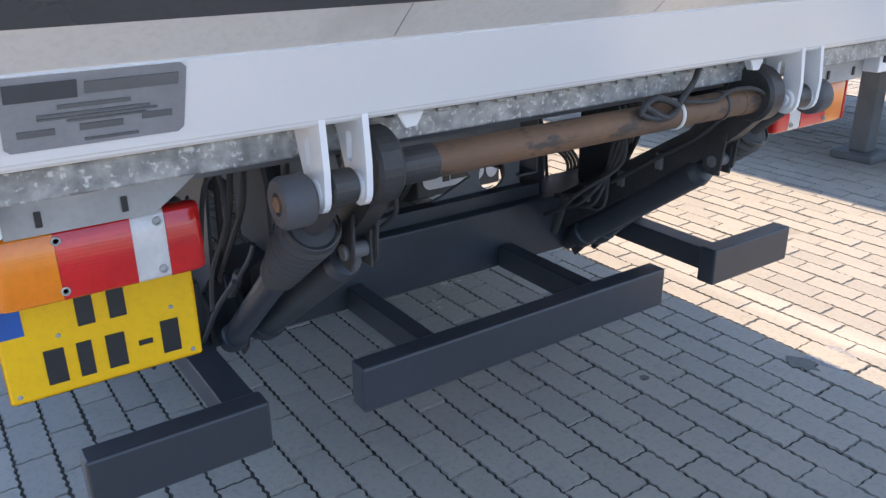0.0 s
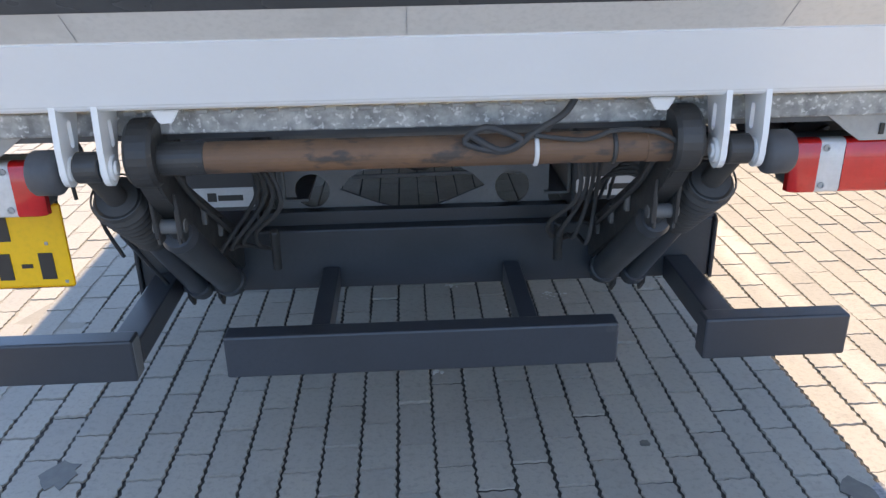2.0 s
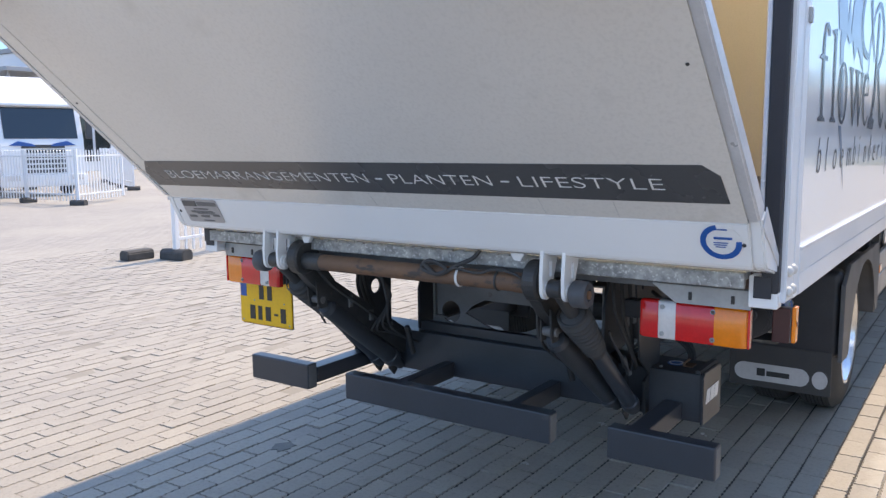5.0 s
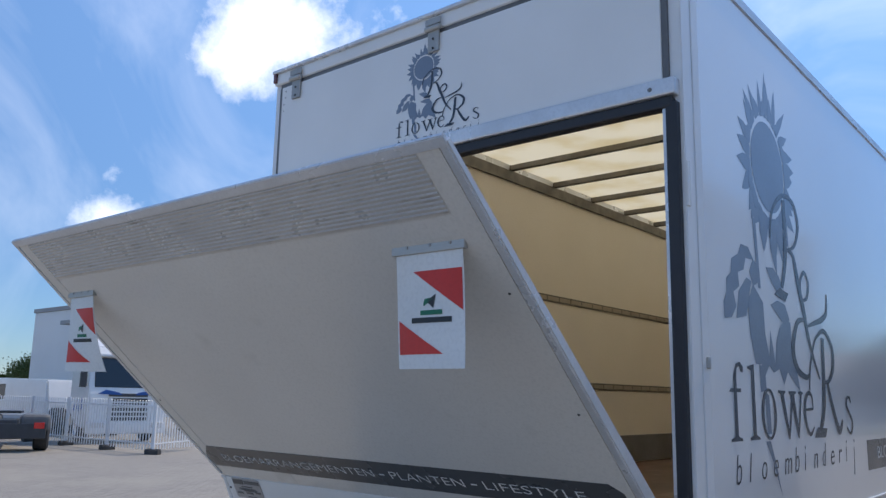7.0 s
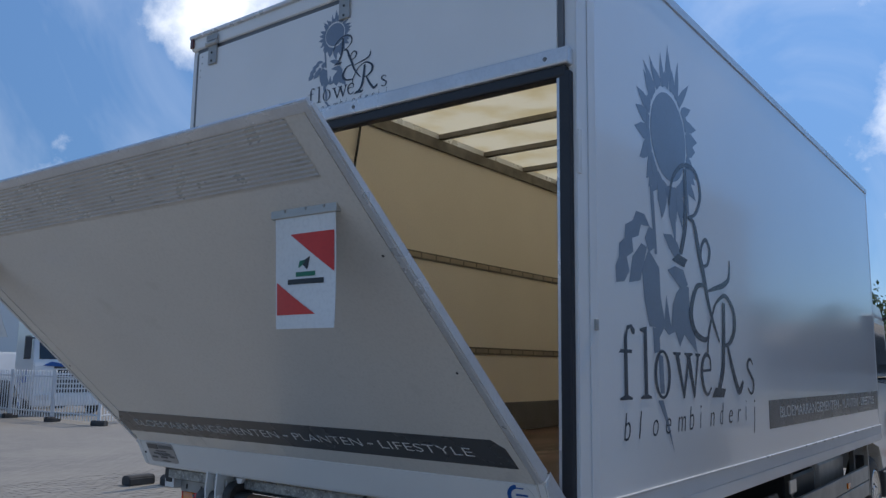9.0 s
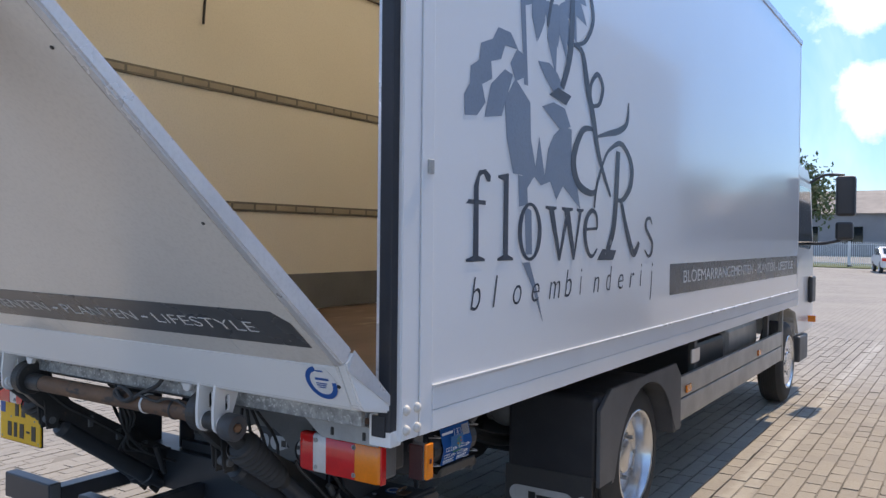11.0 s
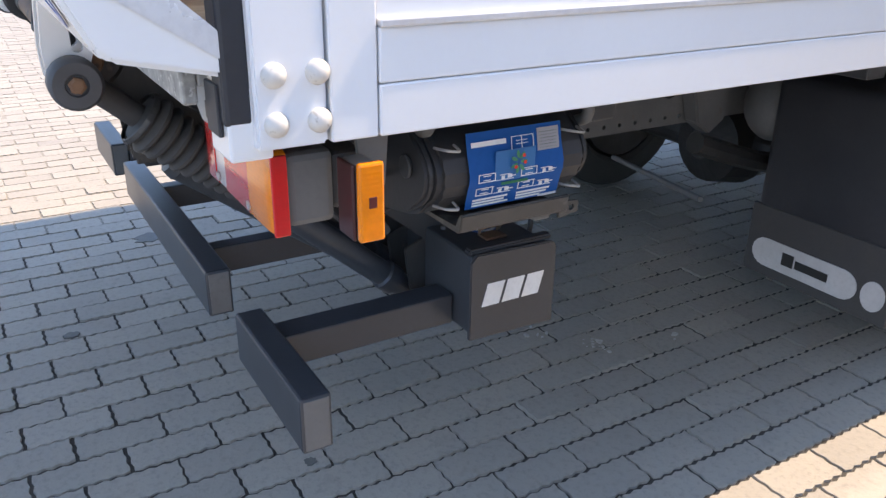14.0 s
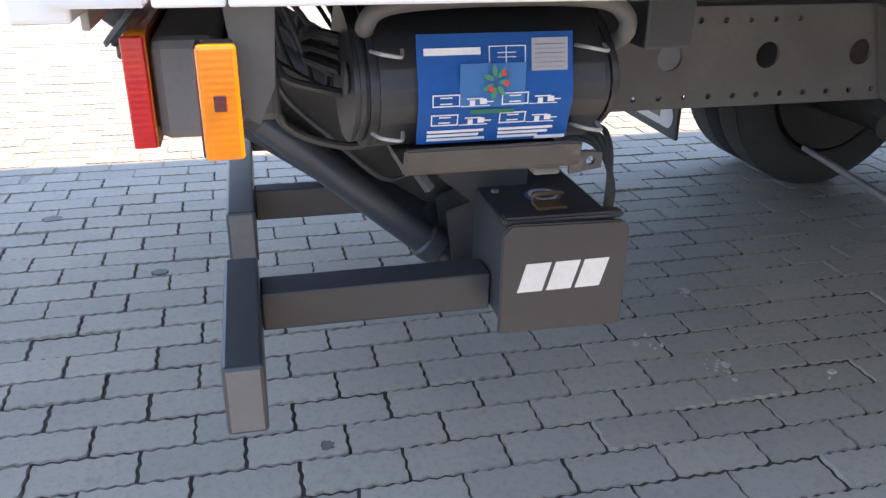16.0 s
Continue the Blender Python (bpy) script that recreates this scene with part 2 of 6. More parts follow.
def clear(name, colour, rough=0.12, trans=0.55):
    m = surf(name, colour, tuple(v * 0.85 for v in colour), rough, scale=14, bump=0.0, coat=0.6)
    t = m.node_tree
    p = t.nodes["Principled BSDF"]
    p.inputs["Transmission Weight"].default_value = trans
    if name.endswith("lens"):
        tc, wv, bu = (t.nodes.new("ShaderNode" + k) for k in ("TexCoord", "TexWave", "Bump"))
        wv.bands_direction = "Z"
        wv.inputs["Scale"].default_value, wv.inputs["Distortion"].default_value = 45.0, 0.4
        bu.inputs["Strength"].default_value, bu.inputs["Distance"].default_value = 0.10, 0.001
        t.links.new(tc.outputs["Object"], wv.inputs["Vector"])
        t.links.new(wv.outputs["Fac"], bu.inputs["Height"])
        t.links.new(bu.outputs[0], p.inputs["Normal"])
    return m


lens_red = clear("red_lens", (0.72, 0.018, 0.016), 0.15, 0.0)
lens_dark = clear("dark_red_lens", (0.12, 0.022, 0.018), 0.25, 0.0)
lens_orange = clear("orange_lens", (0.95, 0.25, 0.006), 0.2, 0.0)
lens_white = clear("clear_lens", (0.72, 0.69, 0.66), 0.2, 0.0)
glass = clear("tinted_glass", (0.02, 0.028, 0.036), 0.03, 0.2)

roof_sheet = bpy.data.materials.new("translucent_roof_sheet")
roof_sheet.use_nodes = True
rt = roof_sheet.node_tree
rt.nodes.clear()
ro = rt.nodes.new("ShaderNodeOutputMaterial")
rm = rt.nodes.new("ShaderNodeMixShader")
rm.inputs[0].default_value = 0.85
rd, rl = rt.nodes.new("ShaderNodeBsdfDiffuse"), rt.nodes.new("ShaderNodeBsdfTranslucent")
rn = rt.nodes.new("ShaderNodeTexNoise")
rn.inputs["Scale"].default_value, rn.inputs["Detail"].default_value = 2.5, 6
rr = rt.nodes.new("ShaderNodeValToRGB")
rr.color_ramp.elements[0].color, rr.color_ramp.elements[1].color = (0.84, 0.75, 0.54, 1), (0.93, 0.87, 0.71, 1)
rr.color_ramp.elements[0].position, rr.color_ramp.elements[1].position = 0.35, 0.55
rc = rt.nodes.new("ShaderNodeTexCoord")
rt.links.new(rc.outputs["Object"], rn.inputs["Vector"])
rt.links.new(rn.outputs["Fac"], rr.inputs[0])
for s in (rd, rl):
    rt.links.new(rr.outputs[0], s.inputs["Color"])
rt.links.new(rd.outputs[0], rm.inputs[1])
rt.links.new(rl.outputs[0], rm.inputs[2])
rt.links.new(rm.outputs[0], ro.inputs[0])

# paving: each block a little different, sand and stains over all, a worn white line along the drive
paver = bpy.data.materials.new("concrete_paver")
paver.use_nodes = True
nt = paver.node_tree
b = nt.nodes["Principled BSDF"]
b.inputs["Roughness"].default_value = 0.82


def pn(kind, **ins):
    n = nt.nodes.new(kind)
    for k, v in ins.items():
        if isinstance(v, bpy.types.NodeSocket):
            nt.links.new(v, n.inputs[k])
        else:
            n.inputs[k].default_value = v
    return n


def pmath(op, a, bb, clamp=False):
    n = nt.nodes.new("ShaderNodeMath")
    n.operation, n.use_clamp = op, clamp
    for i, v in enumerate((a, bb)):
        if isinstance(v, (int, float)):
            n.inputs[i].default_value = v
        else:
            nt.links.new(v, n.inputs[i])
    return n.outputs[0]


def pmix(f, a, bb):
    n = nt.nodes.new("ShaderNodeMix")
    n.data_type = "RGBA"
    if isinstance(f, (int, float)):
        n.inputs[0].default_value = f
    else:
        nt.links.new(f, n.inputs[0])
    for s, v in ((n.inputs[6], a), (n.inputs[7], bb)):
        if isinstance(v, tuple):
            s.default_value = (*v, 1)
        else:
            nt.links.new(v, s)
    return n.outputs[2]


geo = nt.nodes.new("ShaderNodeNewGeometry")
inf = nt.nodes.new("ShaderNodeObjectInfo")
rnd = pmath("FRACT", pmath("ADD", geo.outputs["Random Per Island"], inf.outputs["Random"]), 0)
stain = pn("ShaderNodeTexNoise", Vector=geo.outputs["Position"], Scale=0.9, Detail=6.0, Roughness=0.6).outputs["Fac"]
grit = pn("ShaderNodeTexNoise", Vector=geo.outputs["Position"], Scale=55.0, Detail=4.0, Roughness=0.7).outputs["Fac"]
speck = pn("ShaderNodeTexNoise", Vector=geo.outputs["Position"], Scale=9.0, Detail=6.0, Roughness=0.65).outputs["Fac"]
col = pmix(rnd, (0.352, 0.322, 0.272), (0.296, 0.272, 0.234))
col = pmix(pmath("MULTIPLY", pmath("SUBTRACT", stain, 0.42), 2.2, True), col, (0.390, 0.355, 0.295))
col = pmix(pmath("MULTIPLY", pmath("SUBTRACT", speck, 0.58), 2.6, True), col, (0.215, 0.198, 0.172))
col = pmix(pmath("MULTIPLY", pmath("SUBTRACT", grit, 0.5), 2.4, True), col, (0.200, 0.186, 0.165))
px = pn("ShaderNodeSeparateXYZ", Vector=geo.outputs["Position"])
lx = pmath("ABSOLUTE", pmath("SUBTRACT", px.outputs["X"], 1.45), 0)
line = pmath("MULTIPLY", pmath("SUBTRACT", pmath("ADD", 0.095, pmath("MULTIPLY", pmath("SUBTRACT", speck, 0.5), 0.15)), lx), 22.0, True)
line = pmath("MULTIPLY", line, pmath("MULTIPLY", pmath("SUBTRACT", stain, 0.25), 1.6, True))
col = pmix(pmath("MULTIPLY", line, 0.8), col, (0.56, 0.53, 0.47))
nt.links.new(col, b.inputs["Base Color"])
bp = pn("ShaderNodeBump", Strength=0.7, Distance=0.003, Height=grit)
nt.links.new(bp.outputs[0], b.inputs["Normal"])

# the ground sheet: sand in the joints close by, the same paving laid finely further off
ground_mat = bpy.data.materials.new("sandy_ground")
ground_mat.use_nodes = True
nt = ground_mat.node_tree
b = nt.nodes["Principled BSDF"]
b.inputs["Roughness"].default_value = 0.9
geo = nt.nodes.new("ShaderNodeNewGeometry")
turn = pn("ShaderNodeMapping", Vector=geo.outputs["Position"])
turn.inputs["Rotation"].default_value = (0, 0, radians(90))
brick = pn("ShaderNodeTexBrick", Vector=turn.outputs[0], Scale=1.0)
brick.inputs["Brick Width"].default_value, brick.inputs["Row Height"].default_value, brick.inputs["Mortar Size"].default_value = 0.22, 0.11, 0.006
brick.inputs["Color1"].default_value, brick.inputs["Color2"].default_value = (0.35, 0.322, 0.278, 1), (0.29, 0.268, 0.235, 1)
brick.inputs["Mortar"].default_value = (0.15, 0.138, 0.12, 1)
stain = pn("ShaderNodeTexNoise", Vector=geo.outputs["Position"], Scale=0.35, Detail=8.0, Roughness=0.65).outputs["Fac"]
grit = pn("ShaderNodeTexNoise", Vector=geo.outputs["Position"], Scale=14.0, Detail=6.0, Roughness=0.7).outputs["Fac"]
col = pmix(pmath("MULTIPLY", pmath("SUBTRACT", stain, 0.42), 2.4, True), brick.outputs["Color"], (0.39, 0.355, 0.295))
col = pmix(pmath("MULTIPLY", pmath("SUBTRACT", grit, 0.52), 1.6, True), col, (0.23, 0.212, 0.182))
nt.links.new(col, b.inputs["Base Color"])
bp = pn("ShaderNodeBump", Strength=0.5, Distance=0.004, Height=grit)
nt.links.new(bp.outputs[0], b.inputs["Normal"])
joint_mat = surf("dark_joint_tone", (0.060, 0.054, 0.047), (0.036, 0.033, 0.030), 0.95, scale=3, fine=80, bump=0.6)
oil_mat = surf("oily_stain", (0.10, 0.095, 0.085), (0.15, 0.14, 0.12), 0.6, scale=30, fine=90, bump=0.3)
lime_mat = surf("pale_splash", (0.52, 0.50, 0.46), (0.42, 0.40, 0.36), 0.9, scale=40, fine=120, bump=0.3)
plate_grey = surf("worn_grey_plate", (0.17, 0.17, 0.172), (0.13, 0.13, 0.13), 0.5, scale=7, bump=0.1, spots=(0.10, 0.085, 0.07), spot_at=0.66)

# ---- mesh tools ----
BASE = {}


def thing(name, at, label, category, group="", kind=""):
    e = new(name)
    e.empty_display_size = 0.2
    e.matrix_basis = Matrix.Translation(at)
    BASE[e] = Matrix.Translation(at)
    return tagged(e, label, category, group, kind)


def part(name, bm, material, parent=None, label="", smooth=False):
    """Links a bmesh in world coordinates as one mesh object, under a thing or a part."""
    bmesh.ops.recalc_face_normals(bm, faces=bm.faces)
    me = bpy.data.meshes.new(name)
    if smooth:
        for f in bm.faces:
            f.smooth = True
    bm.to_mesh(me)
    bm.free()
    if smooth:
        me.set_sharp_from_angle(angle=radians(40))
    me.materials.append(material)
    ob = new(name, me)
    if parent:
        ob.parent = parent
        if parent in BASE:
            ob.matrix_parent_inverse = BASE[parent].inverted()
    if label:
        ob["label"] = label
    return ob


def box(x0, x1, y0, y1, z0, z1, bev=0.0, bm=None, seg=2):
    out = bm or bmesh.new()
    one = bmesh.new()
    bmesh.ops.create_cube(one, size=1)
    for v in one.verts:
        v.co = Vector(((x0 + x1) / 2 + v.co.x * (x1 - x0), (y0 + y1) / 2 + v.co.y * (y1 - y0), (z0 + z1) / 2 + v.co.z * (z1 - z0)))
    if bev:
        bmesh.ops.bevel(one, geom=one.edges[:], offset=bev, segments=seg, affect="EDGES", profile=0.5)
    if bm is None:
        out.free()
        return one
    return merge(bm, one)


def merge(bm, other):
    me = bpy.data.meshes.new("join")
    other.to_mesh(me)
    other.free()
    bm.from_mesh(me)
    bpy.data.meshes.remove(me)
    return bm


AX = {"x": (Vector((0, 1, 0)), Vector((0, 0, 1)), Vector((1, 0, 0))),
      "y": (Vector((1, 0, 0)), Vector((0, 0, 1)), Vector((0, 1, 0))),
      "z": (Vector((1, 0, 0)), Vector((0, 1, 0)), Vector((0, 0, 1)))}


def prism(points, axis, a, b, bev=0.0, seg=2):
    """A flat outline drawn across an axis ((y, z) for x, (x, z) for y, (x, y) for z), solid from a to b."""
    u, v, w = AX[axis]
    bm = bmesh.new()
    lo = [bm.verts.new(u * p + v * q + w * a) for p, q in points]
    hi = [bm.verts.new(u * p + v * q + w * b) for p, q in points]
    bm.faces.new(lo)
    bm.faces.new(hi)
    n = len(points)
    for i in range(n):
        bm.faces.new((lo[i], lo[(i + 1) % n], hi[(i + 1) % n], hi[i]))
    if bev:
        bmesh.ops.bevel(bm, geom=bm.edges[:], offset=bev, segments=seg, affect="EDGES")
    return bm


def circle(cx, cy, r, n=20, sy=1.0):
    return [(cx + r * math.cos(math.tau * i / n), cy + r * sy * math.sin(math.tau * i / n)) for i in range(n)]


def plate(outline, holes, axis, a, b):
    """A sheet with holes cut through it."""
    u, v, w = AX[axis]
    bm = bmesh.new()
    for loop in (outline, *holes):
        vs = [bm.verts.new(u * p + v * q + w * a) for p, q in loop]
        for i in range(len(vs)):
            bm.edges.new((vs[i], vs[(i + 1) % len(vs)]))
    bmesh.ops.triangle_fill(bm, use_beauty=True, edges=bm.edges[:])
    got = bmesh.ops.extrude_face_region(bm, geom=bm.faces[:])
    for e in got["geom"]:
        if isinstance(e, bmesh.types.BMVert):
            e.co += w * (b - a)
    return bm


def revolve(p0, p1, prof, n=24, bm=None, caps=True):
    """Rings of (metres from p0 towards p1, radius) about a line."""
    p0, p1 = Vector(p0), Vector(p1)
    d = (p1 - p0).normalized()
    s = d.orthogonal().normalized()
    t = d.cross(s)
    bm = bm or bmesh.new()
    rings = []
    for h, r in prof:
        rings.append([bm.verts.new(p0 + d * h + (s * math.cos(math.tau * i / n) + t * math.sin(math.tau * i / n)) * r) for i in range(n)])
    for A, B in zip(rings, rings[1:]):
        for i in range(n):
            bm.faces.new((A[i], A[(i + 1) % n], B[(i + 1) % n], B[i]))
    if caps:
        bm.faces.new(rings[0])
        bm.faces.new(rings[-1])
    return bm


def rod(p0, p1, r, n=20, ch=0.003, bm=None):
    length = (Vector(p1) - Vector(p0)).length
    return revolve(p0, p1, [(0, r - ch), (ch, r), (length - ch, r), (length, r - ch)], n, bm)


def sweep(points, r, n=8, bm=None, sub=5):
    """A bent pipe or cable through points, eased between them."""
    P = [Vector(p) for p in points]
    path = []
    for i in range(len(P) - 1):
        a, b2, c, d = P[max(i - 1, 0)], P[i], P[i + 1], P[min(i + 2, len(P) - 1)]
        for k in range(sub):
            t = k / sub
            path.append(0.5 * (2 * b2 + (c - a) * t + (2 * a - 5 * b2 + 4 * c - d) * t * t + (3 * b2 - a - 3 * c + d) * t ** 3))
    path.append(P[-1])
    bm = bm or bmesh.new()
    side = (path[1] - path[0]).orthogonal().normalized()
    rings = []
    for i, p in enumerate(path):
        d = (path[min(i + 1, len(path) - 1)] - path[max(i - 1, 0)]).normalized()
        side = (side - d * side.dot(d)).normalized()
        up = d.cross(side)
        rings.append([bm.verts.new(p + (side * math.cos(math.tau * k / n) + up * math.sin(math.tau * k / n)) * r) for k in range(n)])
    for A, B in zip(rings, rings[1:]):
        for k in range(n):
            bm.faces.new((A[k], A[(k + 1) % n], B[(k + 1) % n], B[k]))
    bm.faces.new(rings[0])
    bm.faces.new(rings[-1])
    return bm


def moved(bm, m):
    bmesh.ops.transform(bm, matrix=m, verts=bm.verts[:])
    return bm


def decal(points, m, material, parent, name, label="", thick=0.0012):
    """A thin film of that outline, lying in the plane of m."""
    return part(name, moved(prism(points, "z", 0, thick), m), material, parent, label)


def words(text, m, height, width, material, parent, name="lettering", label="", shear=0.0, bold=0.0):
    """Raised letters of the built-in font, scaled to that cap height and overall width."""
    cu = bpy.data.curves.new(name, "FONT")
    cu.body, cu.size, cu.extrude, cu.shear, cu.offset = text, 1.0, 0.0006, shear, bold
    tmp = bpy.data.objects.new(name, cu)
    me = bpy.data.meshes.new_from_object(tmp)
    bpy.data.objects.remove(tmp)
    bpy.data.curves.remove(cu)
    xs = [v.co.x for v in me.vertices]
    ys = [v.co.y for v in me.vertices]
    x0, w, h = min(xs), max(xs) - min(xs), max(ys)
    bm = bmesh.new()
    bm.from_mesh(me)
    bpy.data.meshes.remove(me)
    for v in bm.verts:
        v.co = Vector(((v.co.x - x0) * width / w, v.co.y * height / h, v.co.z + 0.0008))
    # one object a letter: islands that overlap along the line belong together
    left, spans = set(bm.verts), []
    while left:
        todo, isle = [left.pop()], []
        while todo:
            v = todo.pop()
            isle.append(v)
            for e in v.link_edges:
                o = e.other_vert(v)
                if o in left:
                    left.remove(o)
                    todo.append(o)
        spans.append((min(v.co.x for v in isle), max(v.co.x for v in isle), isle))
    spans.sort(key=lambda t: t[0])
    letters = []
    for a0, a1, isle in spans:
        if letters and a0 < letters[-1][1] - 0.25 * min(a1 - a0, letters[-1][1] - letters[-1][0]):
            letters[-1] = (letters[-1][0], max(a1, letters[-1][1]), letters[-1][2] + isle)
        else:
            letters.append((a0, a1, isle))
    for a0, a1, isle in letters:
        index = {v: k for k, v in enumerate(isle)}
        me = bpy.data.meshes.new(name)
        me.from_pydata([tuple(m @ v.co) for v in isle], [], [[index[v] for v in f.verts] for f in bm.faces if f.verts[0] in index])
        me.materials.append(material)
        ob = new(name, me)
        ob.parent = parent
        if parent in BASE:
            ob.matrix_parent_inverse = BASE[parent].inverted()
        if label:
            ob["label"] = label
    bm.free()


def bars(m, rows, material, parent, name="text_bar"):
    """Unreadable print: rows of (x, y, width, height)."""
    for x, y, w, h in rows:
        decal([(x, y), (x + w, y), (x + w, y + h), (x, y + h)], m, material, parent, name, thick=0.0018)


def wheel(x_out, y, z, r, rim_r, width, parent, name="wheel", deep=0.09, face=1, rim_mat=None):
    """A tyre on a dished steel rim; face: the side of x that it shows."""
    hub = part(name, rod((x_out - face * width * 0.8, y, z), (x_out - face * (deep + 0.01), y, z), rim_r * 0.42, 20), grease, parent)
    w, s = width, face
    prof = [(0.02, rim_r), (0.0, rim_r + 0.02), (0.004, r * 0.80), (0.02, r * 0.93), (0.05, r * 0.99)]
    n = 7
    for i in range(n):
        a = 0.05 + (w - 0.10) * i / n
        g = (w - 0.10) / n
        prof += [(a + g * 0.08, r), (a + g * 0.8, r), (a + g * 0.86, r - 0.010), (a + g * 0.98, r - 0.010)]
    prof += [(w - 0.05, r * 0.99), (w - 0.02, r * 0.93), (w - 0.004, r * 0.80), (w, rim_r + 0.02), (w - 0.02, rim_r)]
    part("tyre", revolve((x_out, y, z), (x_out - s, y, z), prof, 48, caps=False), tyre_rubber, hub, "black ribbed truck tyre", True)
    part("brake_drum", rod((x_out - s * (deep + 0.012), y, z), (x_out - s * width * 0.96, y, z), rim_r * 0.95, 28), grease, hub)
    rim = part("rim", revolve((x_out, y, z), (x_out - s, y, z), [
        (0.004, rim_r + 0.012), (0.0, rim_r + 0.006), (0.006, rim_r - 0.006), (0.03, rim_r - 0.016), (0.05, rim_r - 0.022), (deep * 0.72, rim_r - 0.03),
        (deep * 0.8, rim_r * 0.80), (deep * 0.9, rim_r * 0.74), (deep, rim_r * 0.70), (deep * 0.82, rim_r * 0.55), (deep * 0.80, rim_r * 0.40),
        (deep * 0.5, rim_r * 0.38), (deep * 0.42, rim_r * 0.30), (deep * 0.42, 0.001)], 40, caps=False), rim_mat or polished, hub, "dark dished steel rim" if rim_mat else "bright dished steel rim", True)
    for k in range(8):
        a = math.tau * k / 8
        c = (y + rim_r * 0.48 * math.cos(a), z + rim_r * 0.48 * math.sin(a))
        part("wheel_nut", rod((x_out - s * deep * 0.85, *c), (x_out - s * (deep * 0.45), *c), 0.014, 6, 0.002), galv_plain, rim)
    return hub

# ---- the box truck ----
truck = thing("box_truck", (0, 4.4, 0), "white box truck with a half-lowered tail lift on block paving", "truck")
HW, YR, YF, ZB, ZT = 1.275, 0.76, 7.26, 1.02, 3.61

# cargo body: right side panel, bottom rail, corner posts, roof edge
side = part("side_panel", box(HW - 0.06, HW - 0.002, 0.94, YF - 0.05, 1.166, 3.545), side_paint, truck, "glossy white side panel with slate-blue print")
for z0, z1, x in ((ZB, 1.0885, HW + 0.006), (1.0895, 1.160, HW + 0.006)):
    part("bottom_rail", box(HW - 0.06, x, 0.94, YF, z0, z1, 0.003), rail_white, truck, "white bottom rail")
part("rail_lip", box(HW - 0.03, HW + 0.012, 0.94, YF, 1.160, 1.170, 0.002), edge_alu, truck, "bright aluminium lip along the panel")
left = part("left_side_panel", box(-HW, -HW + 0.06, 0.80, YF - 0.05, ZB, 3.545), white_paint, truck)
part("front_panel", box(-HW, HW, YF - 0.05, YF, ZB, 3.56, 0.01), white_paint, truck)
for s in (1, -1):
    post = part("corner_post", prism([(s * (HW - 0.052), 0.775), (s * (HW + 0.002), 0.775), (s * (HW + 0.002), 0.868), (s * (HW - 0.052), 0.868)], "z", ZB, ZT - 0.06, 0.004), rail_white, truck, "white corner post")
    part("post_flange", box(*sorted((s * (HW - 0.052), s * (HW + 0.004))), 0.872, 0.938, ZB, ZT - 0.06, 0.003), rail_white, post)
    part("post_seal", box(*sorted((s * (HW - 0.060), s * (HW - 0.012))), 0.742, 0.778, 1.05, 2.86, 0.006), seal_black, post, "black rubber door seal")
    part("post_inner", box(*sorted((s * (HW - 0.075), s * (HW - 0.0605))), 0.75, 0.86, 1.12, 2.86, 0.003), edge_alu, post)
    for y in (0.800, 0.856):
        for z in (1.052, 1.112):
            part("bolt_cap", revolve((s * (HW + 0.001), y, z), (s * (HW + 0.1), y, z), [(0, 0.0155), (0.005, 0.016), (0.010, 0.0135), (0.014, 0.008), (0.0155, 0.003)], 16), cap_cream, post, "white domed bolt cap", True)
    edge = part("roof_edge", prism([(s * (HW - 0.07), 3.53), (s * (HW + 0.006), 3.53), (s * (HW + 0.010), 3.575), (s * (HW - 0.012), 3.605), (s * (HW - 0.07), 3.615)], "y", YR + 0.02, YF, 0.004), edge_alu, truck, "aluminium roof edge")
    part("roof_marker", box(*sorted((s * (HW - 0.03), s * (HW - 0.004))), 0.738, 0.76, 3.54, 3.60, 0.004), lens_dark, edge, "small red roof marker")
part("latch", box(HW, HW + 0.014, 0.90, 0.925, 1.83, 1.875, 0.003), galv_plain, truck)
part("door_bumper", box(HW - 0.006, HW + 0.012, 0.775, 0.80, 2.44, 2.62, 0.004), white_paint, truck)

# roof: a translucent sheet on rafters
part("roof_sheet", box(-HW + 0.072, HW - 0.072, YR + 0.05, YF - 0.06, 3.585, 3.592), roof_sheet, truck, "translucent yellowish roof sheet")
for i in range(9):
    y = 1.135 + 0.665 * i
    part("rafter", box(-HW + 0.07, HW - 0.07, y - 0.022, y + 0.022, 3.535, 3.580, 0.003), rail_steel, truck, "grey roof rafter")

# inside: boarded walls with load rails, kick plates, floor
for s in (1, -1):
    xi = s * (HW - 0.062)
    xa, xb = sorted((xi, xi - s * 0.012))
    lining = part("wall_lining", box(xa, xb, 0.88, YF - 0.06, 1.12, 3.50), wall_tan, truck, "tan wall board")
    for z in (1.82, 2.546):
        rail = part("load_rail", box(*sorted((xi - s * 0.0125, xi - s * 0.022)), 0.89, YF - 0.07, z - 0.03, z + 0.03, 0.002), rail_steel, lining, "slotted steel load rail")
        for k in range(32):
            y = 1.0 + 0.19 * k
            part("rail_slot", box(*sorted((xi - s * 0.0225, xi - s * 0.0245)), y, y + 0.172, z - 0.016, z + 0.016), slot_tan, rail)
    part("top_rail", box(*sorted((xi - s * 0.0125, xi - s * 0.035)), 0.89, YF - 0.07, 3.44, 3.53, 0.003), rail_steel, lining)
    part("kick_plate", box(*sorted((xi - s * 0.0125, xi - s * 0.026)), 0.89, YF - 0.07, 1.125, 1.375, 0.003), kick_grey, lining, "grey steel kick plate")
